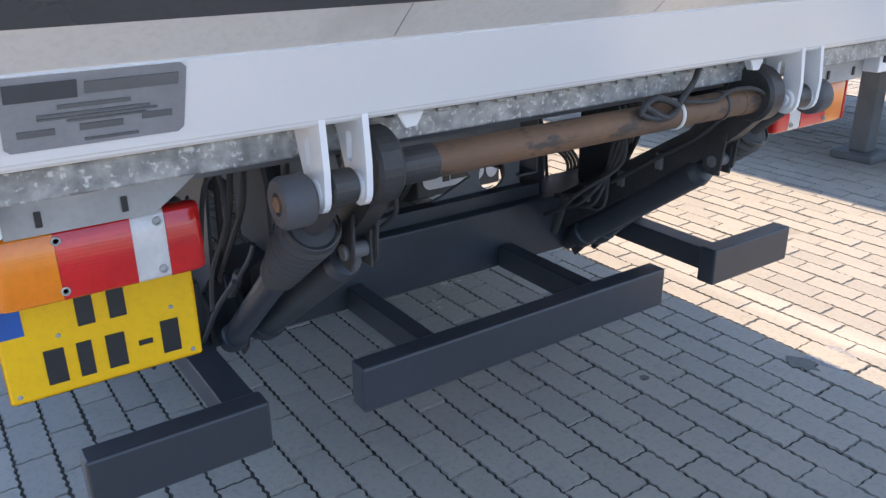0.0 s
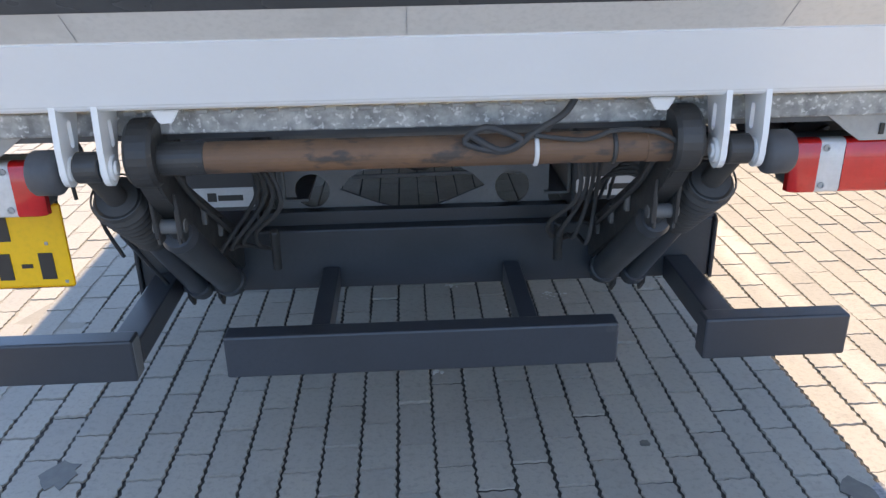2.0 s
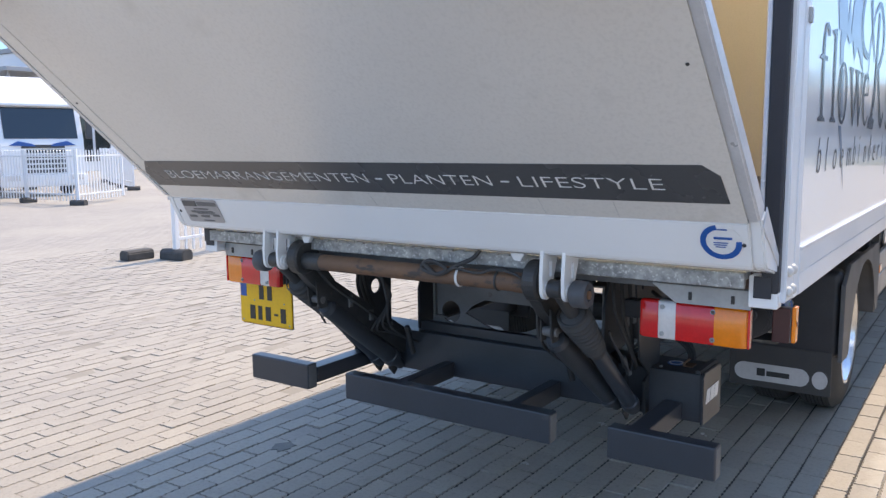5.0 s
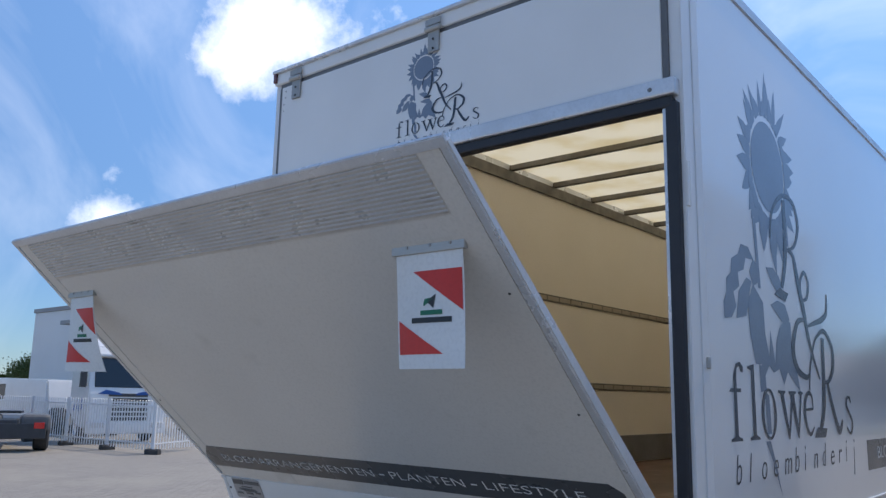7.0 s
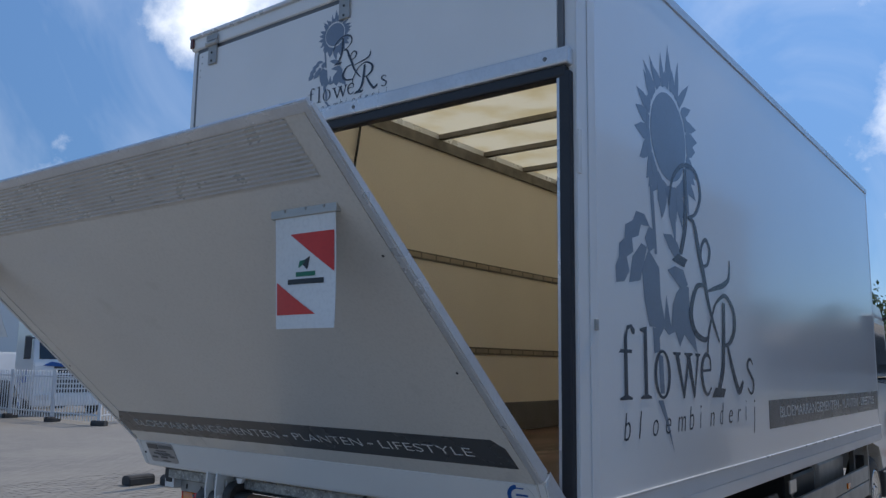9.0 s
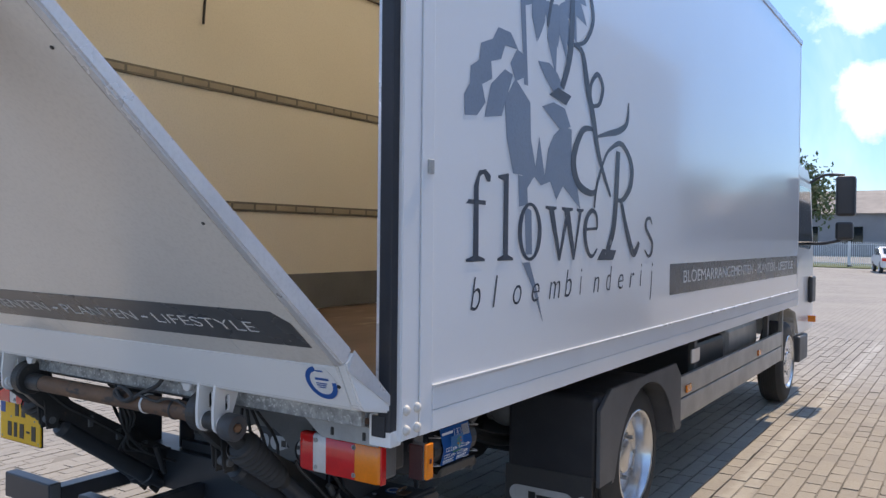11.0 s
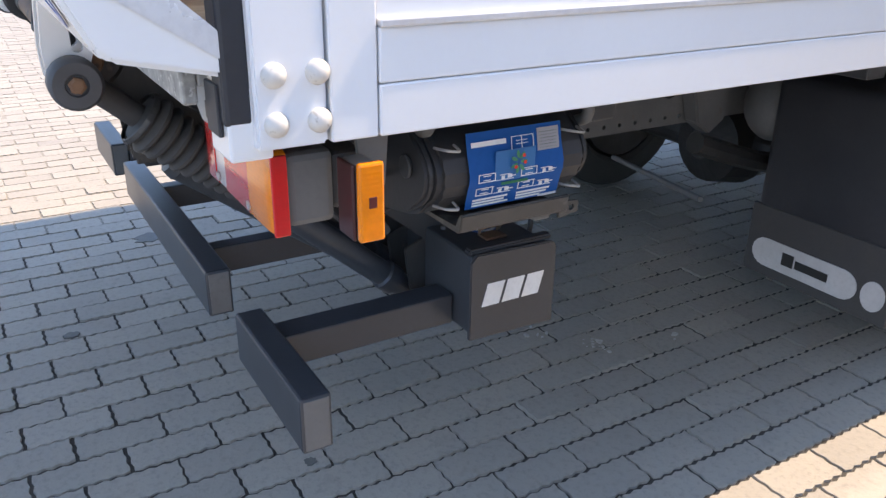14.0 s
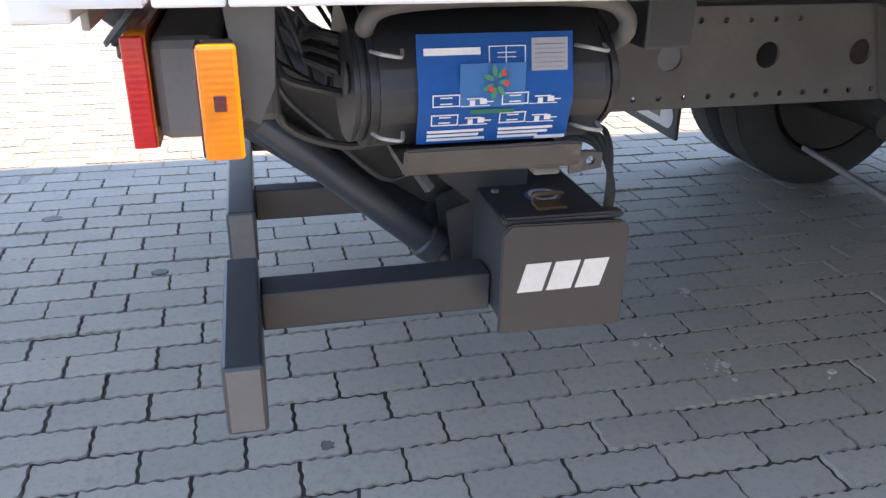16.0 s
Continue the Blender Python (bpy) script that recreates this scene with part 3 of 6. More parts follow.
part("front_lining", box(-HW + 0.08, HW - 0.08, YF - 0.075, YF - 0.055, 1.12, 3.5), wall_tan, truck)
floor = part("cargo_floor", box(-HW + 0.062, HW - 0.062, 0.80, YF - 0.06, 1.05, 1.118), floor_wood, truck, "worn brown plywood floor")
part("strap", sweep([(-1.185, 2.15, 3.42), (-1.18, 2.12, 3.25), (-1.185, 2.10, 3.1), (-1.18, 2.08, 2.9)], 0.008), ink, truck, "dark hanging strap")

# rear frame above the opening, with the hinged top flap
header = part("rear_header", box(-HW + 0.002, HW - 0.002, 0.752, 0.83, 3.525, 3.60, 0.01), white_paint, truck, "white roof header")
part("header_lip", box(-HW - 0.004, HW + 0.004, 0.735, 0.80, 3.596, 3.618, 0.006), edge_alu, header)
flap = part("rear_flap", box(-1.20, 1.20, 0.756, 0.79, 2.955, 3.50, 0.004), white_paint, truck, "white top flap with a printed flower emblem")
part("flap_seal_top", box(-1.222, 1.222, 0.764, 0.786, 3.500, 3.526, 0.003), seal_grey, flap, "grey rubber seal")
for s in (1, -1):
    part("flap_seal_side", box(*sorted((s * 1.200, s * 1.226)), 0.762, 0.786, 2.955, 3.500, 0.003), seal_grey, flap, "grey rubber seal")
    for z in (3.47, 3.43, 3.39, 3.35):
        part("rivet", revolve((s * (1.165 + 0.012 * (z < 3.4)), 0.757, z), (s * 1.165, 0.70, z), [(0, 0.006), (0.003, 0.004)], 10), galv_plain, flap)
lintel = part("lintel", box(-HW + 0.012, HW - 0.012, 0.728, 0.80, 2.886, 2.956, 0.008), edge_alu, truck, "dull aluminium lintel")
part("lintel_seal", box(-HW + 0.03, HW - 0.03, 0.740, 0.80, 2.836, 2.884, 0.008), seal_black, lintel, "black rubber seal")
for x in (-0.8, 0.1, 1.16):
    part("lintel_plug", revolve((x, 0.729, 2.918), (x, 0.6, 2.918), [(0, 0.010), (0.003, 0.009), (0.004, 0.002)], 12), seal_grey, lintel)
for x in (-1.06, 0.0, 1.06):
    h = part("hinge", box(x - 0.036, x + 0.036, 0.742, 0.754, 3.402, 3.575, 0.003), galv_plain, truck, "galvanised strap hinge")
    part("hinge_pin", rod((x - 0.05, 0.738, 3.525), (x + 0.05, 0.738, 3.525), 0.014), alu, h)
    part("hinge_head", box(x - 0.05, x + 0.05, 0.736, 0.7415, 3.545, 3.58, 0.002), galv_plain, h)
    for z in (3.42, 3.47):
        part("hinge_screw", revolve((x, 0.741, z), (x, 0.7, z), [(0, 0.007), (0.004, 0.005)], 8), grease, h)


# the printed emblem: sunflower, leaves, flowing initials and lettering
def emblem(m, sx, sy, film, dark, parent):
    """m: the plane, x along the wall and y up, with the origin at the first letter's foot; sx, sy: its scale."""
    T = m @ Matrix.Diagonal((sx, sy, 0.4, 1))
    layer = [0]

    def rise():
        layer[0] += 1
        return 0.00003 * layer[0]

    def shape(points, material, name, lift=0.0):
        decal(points, T @ Matrix.Translation((0, 0, lift + rise())), material, parent, name, thick=0.0009)

    def stroke(points, w0, w1, name="initial_print", material=None, sub=6):
        P = [Vector(p).to_3d() for p in points]
        path = []
        for i in range(len(P) - 1):
            a, b2, c, d = P[max(i - 1, 0)], P[i], P[i + 1], P[min(i + 2, len(P) - 1)]
            for k in range(sub):
                t = k / sub
                path.append(0.5 * (2 * b2 + (c - a) * t + (2 * a - 5 * b2 + 4 * c - d) * t * t + (3 * b2 - a - 3 * c + d) * t ** 3))
        path.append(P[-1])
        bm = bmesh.new()
        L, R = [], []
        zz = 0.0026 + rise()
        for i, p in enumerate(path):
            d = (path[min(i + 1, len(path) - 1)] - path[max(i - 1, 0)]).normalized()
            w = (w0 + (w1 - w0) * math.sin(math.pi * i / (len(path) - 1))) / 2
            o = Vector((-d.y, d.x * 0.7, 0)) * w
            L.append(bm.verts.new(p + o + Vector((0, 0, zz))))
            R.append(bm.verts.new(p - o + Vector((0, 0, zz))))
        for i in range(len(path) - 1):
            bm.faces.new((L[i], L[i + 1], R[i + 1], R[i]))
        part(name, moved(bm, T), material or dark, parent)

    # sunflower: a dark disc and rays of pointed petals
    rng = random.Random(7)
    hx, hy = 0.585, 1.27
    shape(circle(hx, hy, 0.228, 36, 0.98), film, "flower_disc_print", 0.0012)
    for ring, (n, r0, r1, wd) in enumerate(((27, 0.245, 0.43, 0.052), (17, 0.25, 0.33, 0.066))):
        for i in range(n):
            a = math.tau * (i + 0.5 * ring) / n + rng.uniform(-0.06, 0.06)
            up = max(0, math.sin(a))
            q = r1 * rng.uniform(0.86, 1.04) * (1 + 0.10 * up)
            ca, sa = math.cos(a), math.sin(a)
            tw = rng.uniform(-0.035, 0.035)
            w = wd * (1.15 - 0.45 * up)
            pts = [(r0, -w * 0.40), (r0 + (q - r0) * 0.25, -w * 0.68), (r0 + (q - r0) * 0.55, -w * 0.58 + tw * 0.5), (r0 + (q - r0) * 0.82, -w * 0.22 + tw), (q, tw * 1.3),
                   (r0 + (q - r0) * 0.75, w * 0.34 + tw), (r0 + (q - r0) * 0.5, w * 0.62 + tw * 0.5), (r0 + (q - r0) * 0.2, w * 0.66), (r0, w * 0.40)]
            shape([(hx + (u * ca - v * sa) * 0.98, hy + (u * sa + v * ca) * 1.02) for u, v in pts], film, "petal_print", 0.0001 * ring)
    for x0, z0, x1, z1, w in ((0.46, 1.02, 0.47, 0.84, 0.07), (0.60, 1.0, 0.64, 0.74, 0.08), (0.70, 1.02, 0.74, 0.82, 0.07), (0.80, 1.04, 0.84, 0.90, 0.06)):
        shape([(x0 - w / 2, z0), (x0 + w / 2, z0), (x0 + w * 0.6, (z0 + z1) / 2), (x1, z1), (x0 - w * 0.5, (z0 + z1) / 2)], film, "petal_print")
    # stem and leaves
    shape([(0.33, 0.98), (0.37, 0.98), (0.40, 0.66), (0.37, 0.66)], film, "stem_print")
    shape([(0.33, 0.32), (0.40, 0.31), (0.41, 0.21), (0.34, 0.20)], film, "stem_print")
    shape([(0.385, 0.20), (0.44, 0.19), (0.45, 0.02), (0.40, 0.02)], film, "stem_print")
    shape([(0.37, -0.01), (0.43, -0.01), (0.49, -0.11), (0.55, -0.25), (0.45, -0.10)], film, "stem_print")
    shape([(-0.05, 0.49), (-0.055, 0.56), (-0.02, 0.60), (-0.015, 0.66), (0.04, 0.69), (0.05, 0.75), (0.13, 0.78), (0.17, 0.83), (0.26, 0.83), (0.32, 0.78), (0.22, 0.775), (0.19, 0.72), (0.12, 0.70), (0.13, 0.64), (0.06, 0.61), (0.085, 0.55), (0.03, 0.50)], film, "leaf_print")
    shape([(0.08, 0.50), (0.12, 0.62), (0.22, 0.69), (0.28, 0.68), (0.23, 0.58), (0.20, 0.52)], film, "leaf_print")
    shape([(0.26, 0.72), (0.31, 0.78), (0.37, 0.77), (0.38, 0.69), (0.30, 0.66)], film, "leaf_print")
    shape([(0.22, 0.58), (0.30, 0.67), (0.42, 0.60), (0.43, 0.46), (0.47, 0.36), (0.50, 0.48), (0.55, 0.33), (0.58, 0.44), (0.63, 0.50), (0.72, 0.55), (0.80, 0.54), (0.80, 0.42), (0.84, 0.36), (0.90, 0.21),
           (0.82, 0.25), (0.72, 0.30), (0.66, 0.24), (0.60, 0.31), (0.52, 0.29), (0.46, 0.32), (0.40, 0.27), (0.36, 0.32), (0.29, 0.32), (0.24, 0.44)], film, "leaf_print")
    shape([(0.52, 0.60), (0.62, 0.63), (0.73, 0.62), (0.79, 0.55), (0.68, 0.53)], film, "leaf_print", 0.0008)
    shape([(0.48, 0.77), (0.58, 0.78), (0.66, 0.75), (0.71, 0.70), (0.62, 0.67), (0.55, 0.71)], film, "leaf_print")
    # initials
    stroke([(0.79, 1.15), (0.79, 1.0), (0.77, 0.84), (0.70, 0.70)], 0.040, 0.05)
    shape([(0.58, 0.655), (0.66, 0.695), (0.79, 0.68), (0.74, 0.635)], dark, "initial_print", 0.0022)
    stroke([(0.56, 0.92), (0.62, 1.07), (0.78, 1.17), (0.95, 1.16), (1.01, 1.05), (0.93, 0.94), (0.81, 0.90)], 0.018, 0.036)
    stroke([(0.81, 0.90), (0.90, 0.88), (0.96, 0.74), (1.02, 0.63), (1.10, 0.45), (1.24, 0.28)], 0.022, 0.055)
    stroke([(1.00, 0.67), (1.09, 0.69), (1.13, 0.77), (1.07, 0.82), (1.0, 0.77), (0.99, 0.70)], 0.02, 0.034)
    stroke([(1.46, 0.75), (1.44, 0.65), (1.34, 0.60), (1.20, 0.57), (1.06, 0.54)], 0.012, 0.045)
    stroke([(1.04, 0.57), (0.91, 0.55), (0.82, 0.42), (0.87, 0.32), (1.00, 0.285), (1.07, 0.30)], 0.022, 0.055)
    stroke([(1.05, 0.22), (1.08, 0.33), (1.19, 0.48), (1.33, 0.535)], 0.016, 0.024)
    stroke([(1.33, 0.50), (1.31, 0.28), (1.28, 0.13), (1.21, 0.03)], 0.05, 0.055)
    stroke([(1.20, 0.49), (1.36, 0.54), (1.50, 0.46), (1.50, 0.35), (1.40, 0.275), (1.32, 0.27)], 0.022, 0.05)
    stroke([(1.37, 0.28), (1.44, 0.15), (1.54, 0.02), (1.59, 0.03), (1.63, 0.07)], 0.028, 0.055)
    shape([(1.09, -0.012), (1.15, 0.038), (1.32, 0.030), (1.28, -0.015)], dark, "initial_print", 0.0022)

    def outline(points):
        shape(points, dark, "letter_print", 0.002)

    outline([(-0.035, 0), (0.090, 0), (0.090, 0.009), (0.047, 0.020), (0.044, 0.26), (0.052, 0.292), (0.075, 0.304), (0.10, 0.278), (0.122, 0.278), (0.126, 0.30), (0.09, 0.320), (0.045, 0.312), (0.014, 0.26), (0.012, 0.020), (-0.035, 0.009)])
    outline([(-0.04, 0.196), (0.092, 0.196), (0.092, 0.211), (-0.02, 0.211)])
    outline([(0.178, 0), (0.296, 0), (0.296, 0.009), (0.256, 0.020), (0.256, 0.318), (0.178, 0.305), (0.178, 0.296), (0.221, 0.288), (0.221, 0.020), (0.178, 0.009)])
    bm = bmesh.new()
    rim_o = [bm.verts.new((0.43 + 0.098 * math.cos(t), 0.107 + 0.112 * math.sin(t), 0.0046)) for t in np.linspace(0, math.tau, 32, endpoint=False)]
    rim_i = [bm.verts.new((0.43 + 0.066 * math.cos(t + 0.1), 0.107 + 0.099 * math.sin(t + 0.1), 0.0046)) for t in np.linspace(0, math.tau, 32, endpoint=False)]
    for k in range(32):
        bm.faces.new((rim_o[k], rim_o[(k + 1) % 32], rim_i[(k + 1) % 32], rim_i[k]))
    part("letter_print", moved(bm, T), dark, parent)
    outline([(0.56, 0.212), (0.66, 0.212), (0.66, 0.202), (0.638, 0.196), (0.695, 0.035), (0.745, 0.17), (0.735, 0.196), (0.71, 0.202), (0.71, 0.212), (0.82, 0.212), (0.82, 0.202), (0.79, 0.196), (0.841, 0.035), (0.885, 0.196), (0.86, 0.202), (0.86, 0.212),
             (0.93, 0.212), (0.93, 0.202), (0.91, 0.196), (0.84, -0.008), (0.825, -0.008), (0.762, 0.14), (0.70, -0.008), (0.684, -0.008), (0.592, 0.196), (0.56, 0.202)])
    stroke([(0.965, 0.125), (1.085, 0.130)], 0.018, 0.018, "letter_print")
    stroke([(1.085, 0.13), (1.075, 0.19), (1.02, 0.208), (0.965, 0.17), (0.95, 0.10), (0.98, 0.03), (1.03, 0.005), (1.09, 0.04)], 0.014, 0.036, "letter_print")
    stroke([(1.825, 0.165), (1.79, 0.195), (1.74, 0.185), (1.73, 0.145), (1.78, 0.105), (1.83, 0.065), (1.82, 0.015), (1.77, -0.003), (1.715, 0.03)], 0.016, 0.033, "letter_print")
    for i, ch in enumerate("bloembinderij"):
        hh = 0.115 if ch in "bldij" else 0.072
        base = -0.168 + (-0.03 if ch == "j" else 0) + 0.0012 * i
        words(ch, T @ Matrix.Translation((0.0 + 0.1505 * i, base, 0.0016)), hh + (0.03 if ch == "j" else 0), {"l": 0.035, "i": 0.024, "j": 0.04, "m": 0.105}.get(ch, 0.066), dark, parent, "letter_print", shear=0.25, bold=-0.012)


emblem(pose(HW - 0.0015, 1.17, 1.552, 90, 0, 90), 1.0, 1.0, slate_light, slate, side)
emblem(pose(-0.235, 0.7555, 2.998, 90, 0, 0), 0.284, 0.268, slate_light, slate, flap)
band2 = decal([(3.31, 1.325), (7.20, 1.325), (7.20, 1.500), (3.31, 1.500)], pose(HW - 0.0018, 0, 0, 90, 0, 90), band_grey, side, "print_band", "dark grey printed band")
words("BLOEMARRANGEMENTEN - PLANTEN - LIFESTYLE", pose(HW - 0.0004, 3.56, 1.385, 90, 0, 90), 0.072, 3.4, letter_white, band2, bold=0.0)

# ---- tail lift platform ----
SL = Vector((0, -0.7427, 0.6697))            # up the slope
OUT = Vector((0, -0.6697, -0.7427))          # out of the face that is seen


def on_face(x, up, off=0.0):
    """A place on the platform's outer face: up metres above the crease."""
    return Vector((x, 0.499, 1.313)) + SL * up + OUT * off


TIP = (Vector((0, -0.630, 2.331)) - Vector((0, 0.499, 1.313))).length
face_m = Matrix.Translation((0, 0.499, 1.313)) @ pose(0, 0, 0, 180 - math.degrees(math.asin(0.6697)), 0, 0)
a, bq = on_face(0, -0.0625), on_face(0, TIP)
c1, c2 = on_face(0, TIP, -0.012), on_face(0, 0.0, -0.046)
XP = 1.222
deck = part("platform", prism([(a.y, a.z), (bq.y, bq.z), (c1.y, c1.z), (c2.y, c2.z)], "x", -XP, XP), platform_grey, truck, "grey aluminium lift platform, tilted half open")
lip = part("platform_lip", prism([(0.545, 1.2705), (0.606, 1.156), (0.612, 1.143), (0.622, 1.134), (0.72, 1.115), (0.735, 1.14), (0.66, 1.25), (0.60, 1.30)], "x", -XP, XP, 0.004), white_paint, truck, "white painted platform root")
for s in (1, -1):
    x0, x1 = sorted((s * (XP + 0.0005), s * (XP + 0.034)))
    e0, e1, e2, e3 = on_face(0, -0.055, 0.004), on_face(0, TIP + 0.006, 0.004), on_face(0, TIP + 0.006, -0.022), on_face(0, -0.055, -0.055)
    rim = part("platform_edge", prism([(e0.y, e0.z), (e1.y, e1.z), (e2.y, e2.z), (e3.y, e3.z)], "x", x0, x1, 0.006), edge_alu, deck, "bright aluminium side edge")
    part("edge_gusset", prism([(0.542, 1.284), (0.608, 1.150), (0.625, 1.136), (0.785, 1.102), (0.792, 1.116), (0.578, 1.311)], "x", *sorted((s * (XP - 0.0), s * (XP + 0.036))), 0.006), white_paint, lip, "white folded corner plate")
    part("edge_foot", prism([(e0.y + 0.012, e0.z - 0.012), (e3.y + 0.001, e3.z), (0.787, 1.126), (0.766, 1.118)], "x", *sorted((s * (XP + 0.0365), s * (XP + 0.039))), 0.001), edge_alu, lip, "bright edge running on to the hinge")
    # flat strip along the edge of the face
    decal([(s * (XP - 0.075), 0.18), (s * XP, 0.10), (s * XP, TIP), (s * (XP - 0.075), TIP)], face_m, platform_grey, deck, "edge_strip", thick=0.002)
    for up in (0.52, 1.02):
        part("rivet", revolve(on_face(s * (XP - 0.035), up, 0.003), on_face(s * (XP - 0.035), up, 0.1), [(0, 0.005), (0.002, 0.004)], 8), grease, deck)
    part("lip_rivet", revolve((s * 1.205, 0.578, 1.208), (s * 1.205, 0.45, 1.14), [(0, 0.007), (0.003, 0.005)], 8), grease, lip)
tipbar = part("tip_profile", prism([(on_face(0, TIP - 0.012, 0.006).y, on_face(0, TIP - 0.012, 0.006).z), (on_face(0, TIP + 0.02, 0.004).y, on_face(0, TIP + 0.02, 0.004).z), (on_face(0, TIP + 0.022, -0.012).y, on_face(0, TIP + 0.022, -0.012).z), (on_face(0, TIP - 0.012, -0.014).y, on_face(0, TIP - 0.012, -0.014).z)], "x", -XP - 0.03, XP + 0.03, 0.003), edge_alu, deck, "bright tip profile")
decal([(-XP + 0.075, TIP - 0.212), (XP - 0.077, TIP - 0.212), (XP - 0.077, TIP - 0.016), (-XP + 0.075, TIP - 0.016)], face_m, tread_alu, deck, "tread_strip", "scuffed ribbed aluminium strip", thick=0.0007)
for i in range(13):
    u = TIP - 0.20 + 0.0148 * i
    q = [on_face(0, u, 0.0005), on_face(0, u + 0.0065, 0.0005), on_face(0, u + 0.005, 0.005), on_face(0, u + 0.0015, 0.005)]
    part("rib", prism([(p.y, p.z) for p in q], "x", -XP + 0.08, XP - 0.08), edge_alu, deck, "raised anti-slip rib")
band = decal([(-1.235 + 0.02, 0.022), (1.19, 0.022), (1.185, 0.178), (-1.215, 0.178)], face_m @ Matrix.Translation((0, 0, 0.0005)), band_grey, deck, "print_band", "dark grey printed band")
for text, x0, x1 in (("BLOEMARRANGEMENTEN", -1.075, -0.002), ("PLANTEN", 0.10, 0.49), ("LIFESTYLE", 0.59, 1.03)):
    words(text, face_m @ Matrix.Translation((x0, 0.075, 0.0018)), 0.047, x1 - x0, letter_white, band, bold=-0.020)
bars(face_m @ Matrix.Translation((0, 0, 0.0018)), [(0.036, 0.094, 0.028, 0.006), (0.526, 0.094, 0.028, 0.006)], letter_white, band, "dash")
for x in (-0.62, -0.05, 0.62, 0.86):
    decal([(x, -0.058), (x + 0.0009, -0.058), (x + 0.0009, 0.018), (x, 0.018)], face_m @ Matrix.Translation((0, 0, 0.0006)), sticker_grey, deck, "panel_seam", thick=0.0006)
for k, (x, up, w) in enumerate(((0.98, 0.06, 0.05), (0.72, 0.03, 0.09), (0.35, 0.05, 0.03))):
    g = random.Random(80 + k)
    for q in range(3):
        a = up + g.uniform(-0.02, 0.02)
        decal([(x + g.uniform(0, 0.02), a), (x + w, a + g.uniform(-0.01, 0.02)), (x + w * 0.9, a + 0.004), (x + 0.01, a + 0.003)], face_m @ Matrix.Translation((0, 0, 0.0004 + 0.0002 * q)), housing, deck, "scuff", thick=0.0004)
# type plate and test badge on the root
lip_m = Matrix.Translation((0, 0.5745, 1.215)) @ pose(0, 0, 0, 118.0, 0, 0)
sticker = decal([(-1.16, -0.058), (-0.945, -0.058), (-0.937, -0.050), (-0.937, 0.050), (-0.945, 0.058), (-1.16, 0.058), (-1.167, 0.05), (-1.167, -0.05)], lip_m @ Matrix.Translation((0, 0, 0.001)), sticker_grey, lip, "type_plate", "silver type plate with small print")
bars(lip_m @ Matrix.Translation((0, 0, 0.0024)), [(-1.160, 0.022, 0.085, 0.026)], band_grey, sticker, "badge_shape")
bars(lip_m @ Matrix.Translation((0, 0, 0.0024)), [(-1.066, 0.026, 0.118, 0.018), (-1.10, 0.006, 0.09, 0.006), (-1.125, -0.004, 0.14, 0.003), (-1.125, -0.010, 0.15, 0.003), (-1.09, -0.016, 0.10, 0.003), (-1.15, -0.034, 0.045, 0.010), (-1.075, -0.032, 0.055, 0.010), (-0.995, -0.026, 0.04, 0.010), (-1.07, -0.050, 0.07, 0.004)], housing, sticker)
badge = decal(circle(1.144, 0.0, 0.058, 32), lip_m @ Matrix.Translation((0, 0, 0.001)), letter_white, lip, "test_badge", "round white and blue test badge")
ring = [(1.144 + 0.057 * math.cos(a), 0.0 + 0.057 * math.sin(a)) for a in np.linspace(radians(100), radians(365), 26)]
ring += [(1.144 + 0.041 * math.cos(a), 0.0 + 0.041 * math.sin(a)) for a in np.linspace(radians(365), radians(100), 26)]
decal(ring, lip_m @ Matrix.Translation((0, 0, 0.0022)), dark_blue, badge, "badge_ring", "blue ring")
bars(lip_m @ Matrix.Translation((0, 0, 0.0024)), [(1.126, 0.010, 0.050, 0.007), (1.138, 0.040, 0.026, 0.004), (1.124, -0.003, 0.040, 0.0025), (1.124, -0.010, 0.036, 0.0025), (1.128, -0.017, 0.028, 0.002)], dark_blue, badge)

# galvanised rail under the platform, and the lamp brackets
rail = part("rear_rail", box(-1.19, 1.175, 0.715, 0.735, 1.062, 1.110, 0.004), galv, truck, "galvanised steel rear rail")
part("rail_return", box(-1.19, 1.175, 0.7355, 0.79, 1.085, 1.108, 0.003), galv_plain, rail)
for i in range(28):
    x = -0.62 + i * 0.047
    part("rail_pad", box(x, x + 0.026, 0.706, 0.7145, 1.104, 1.113, 0.003), galv_plain, rail)
for s in (1, -1):
    br = part("lamp_bracket", prism([(s * 0.87, 1.044), (s * 1.178, 1.044), (s * 1.178, 0.986), (s * 0.95, 0.986), (s * 0.915, 1.01)], "y", 0.792, 0.800, 0.001), galv_plain, truck, "galvanised lamp bracket")
    for x in (0.99, 1.12):
        part("bracket_slot", box(*sorted((s * x, s * (x + 0.010))), 0.788, 0.7915, 1.0, 1.025), ink, br)
    part("corner_foot", box(*sorted((s * 1.18, s * 1.262)), 0.745, 0.80, 1.005, 1.10, 0.004), white_paint, truck, "white corner block")
    part("foot_pad", box(*sorted((s * 1.195, s * 1.245)), 0.738, 0.7445, 1.035, 1.10, 0.002), seal_black, truck)


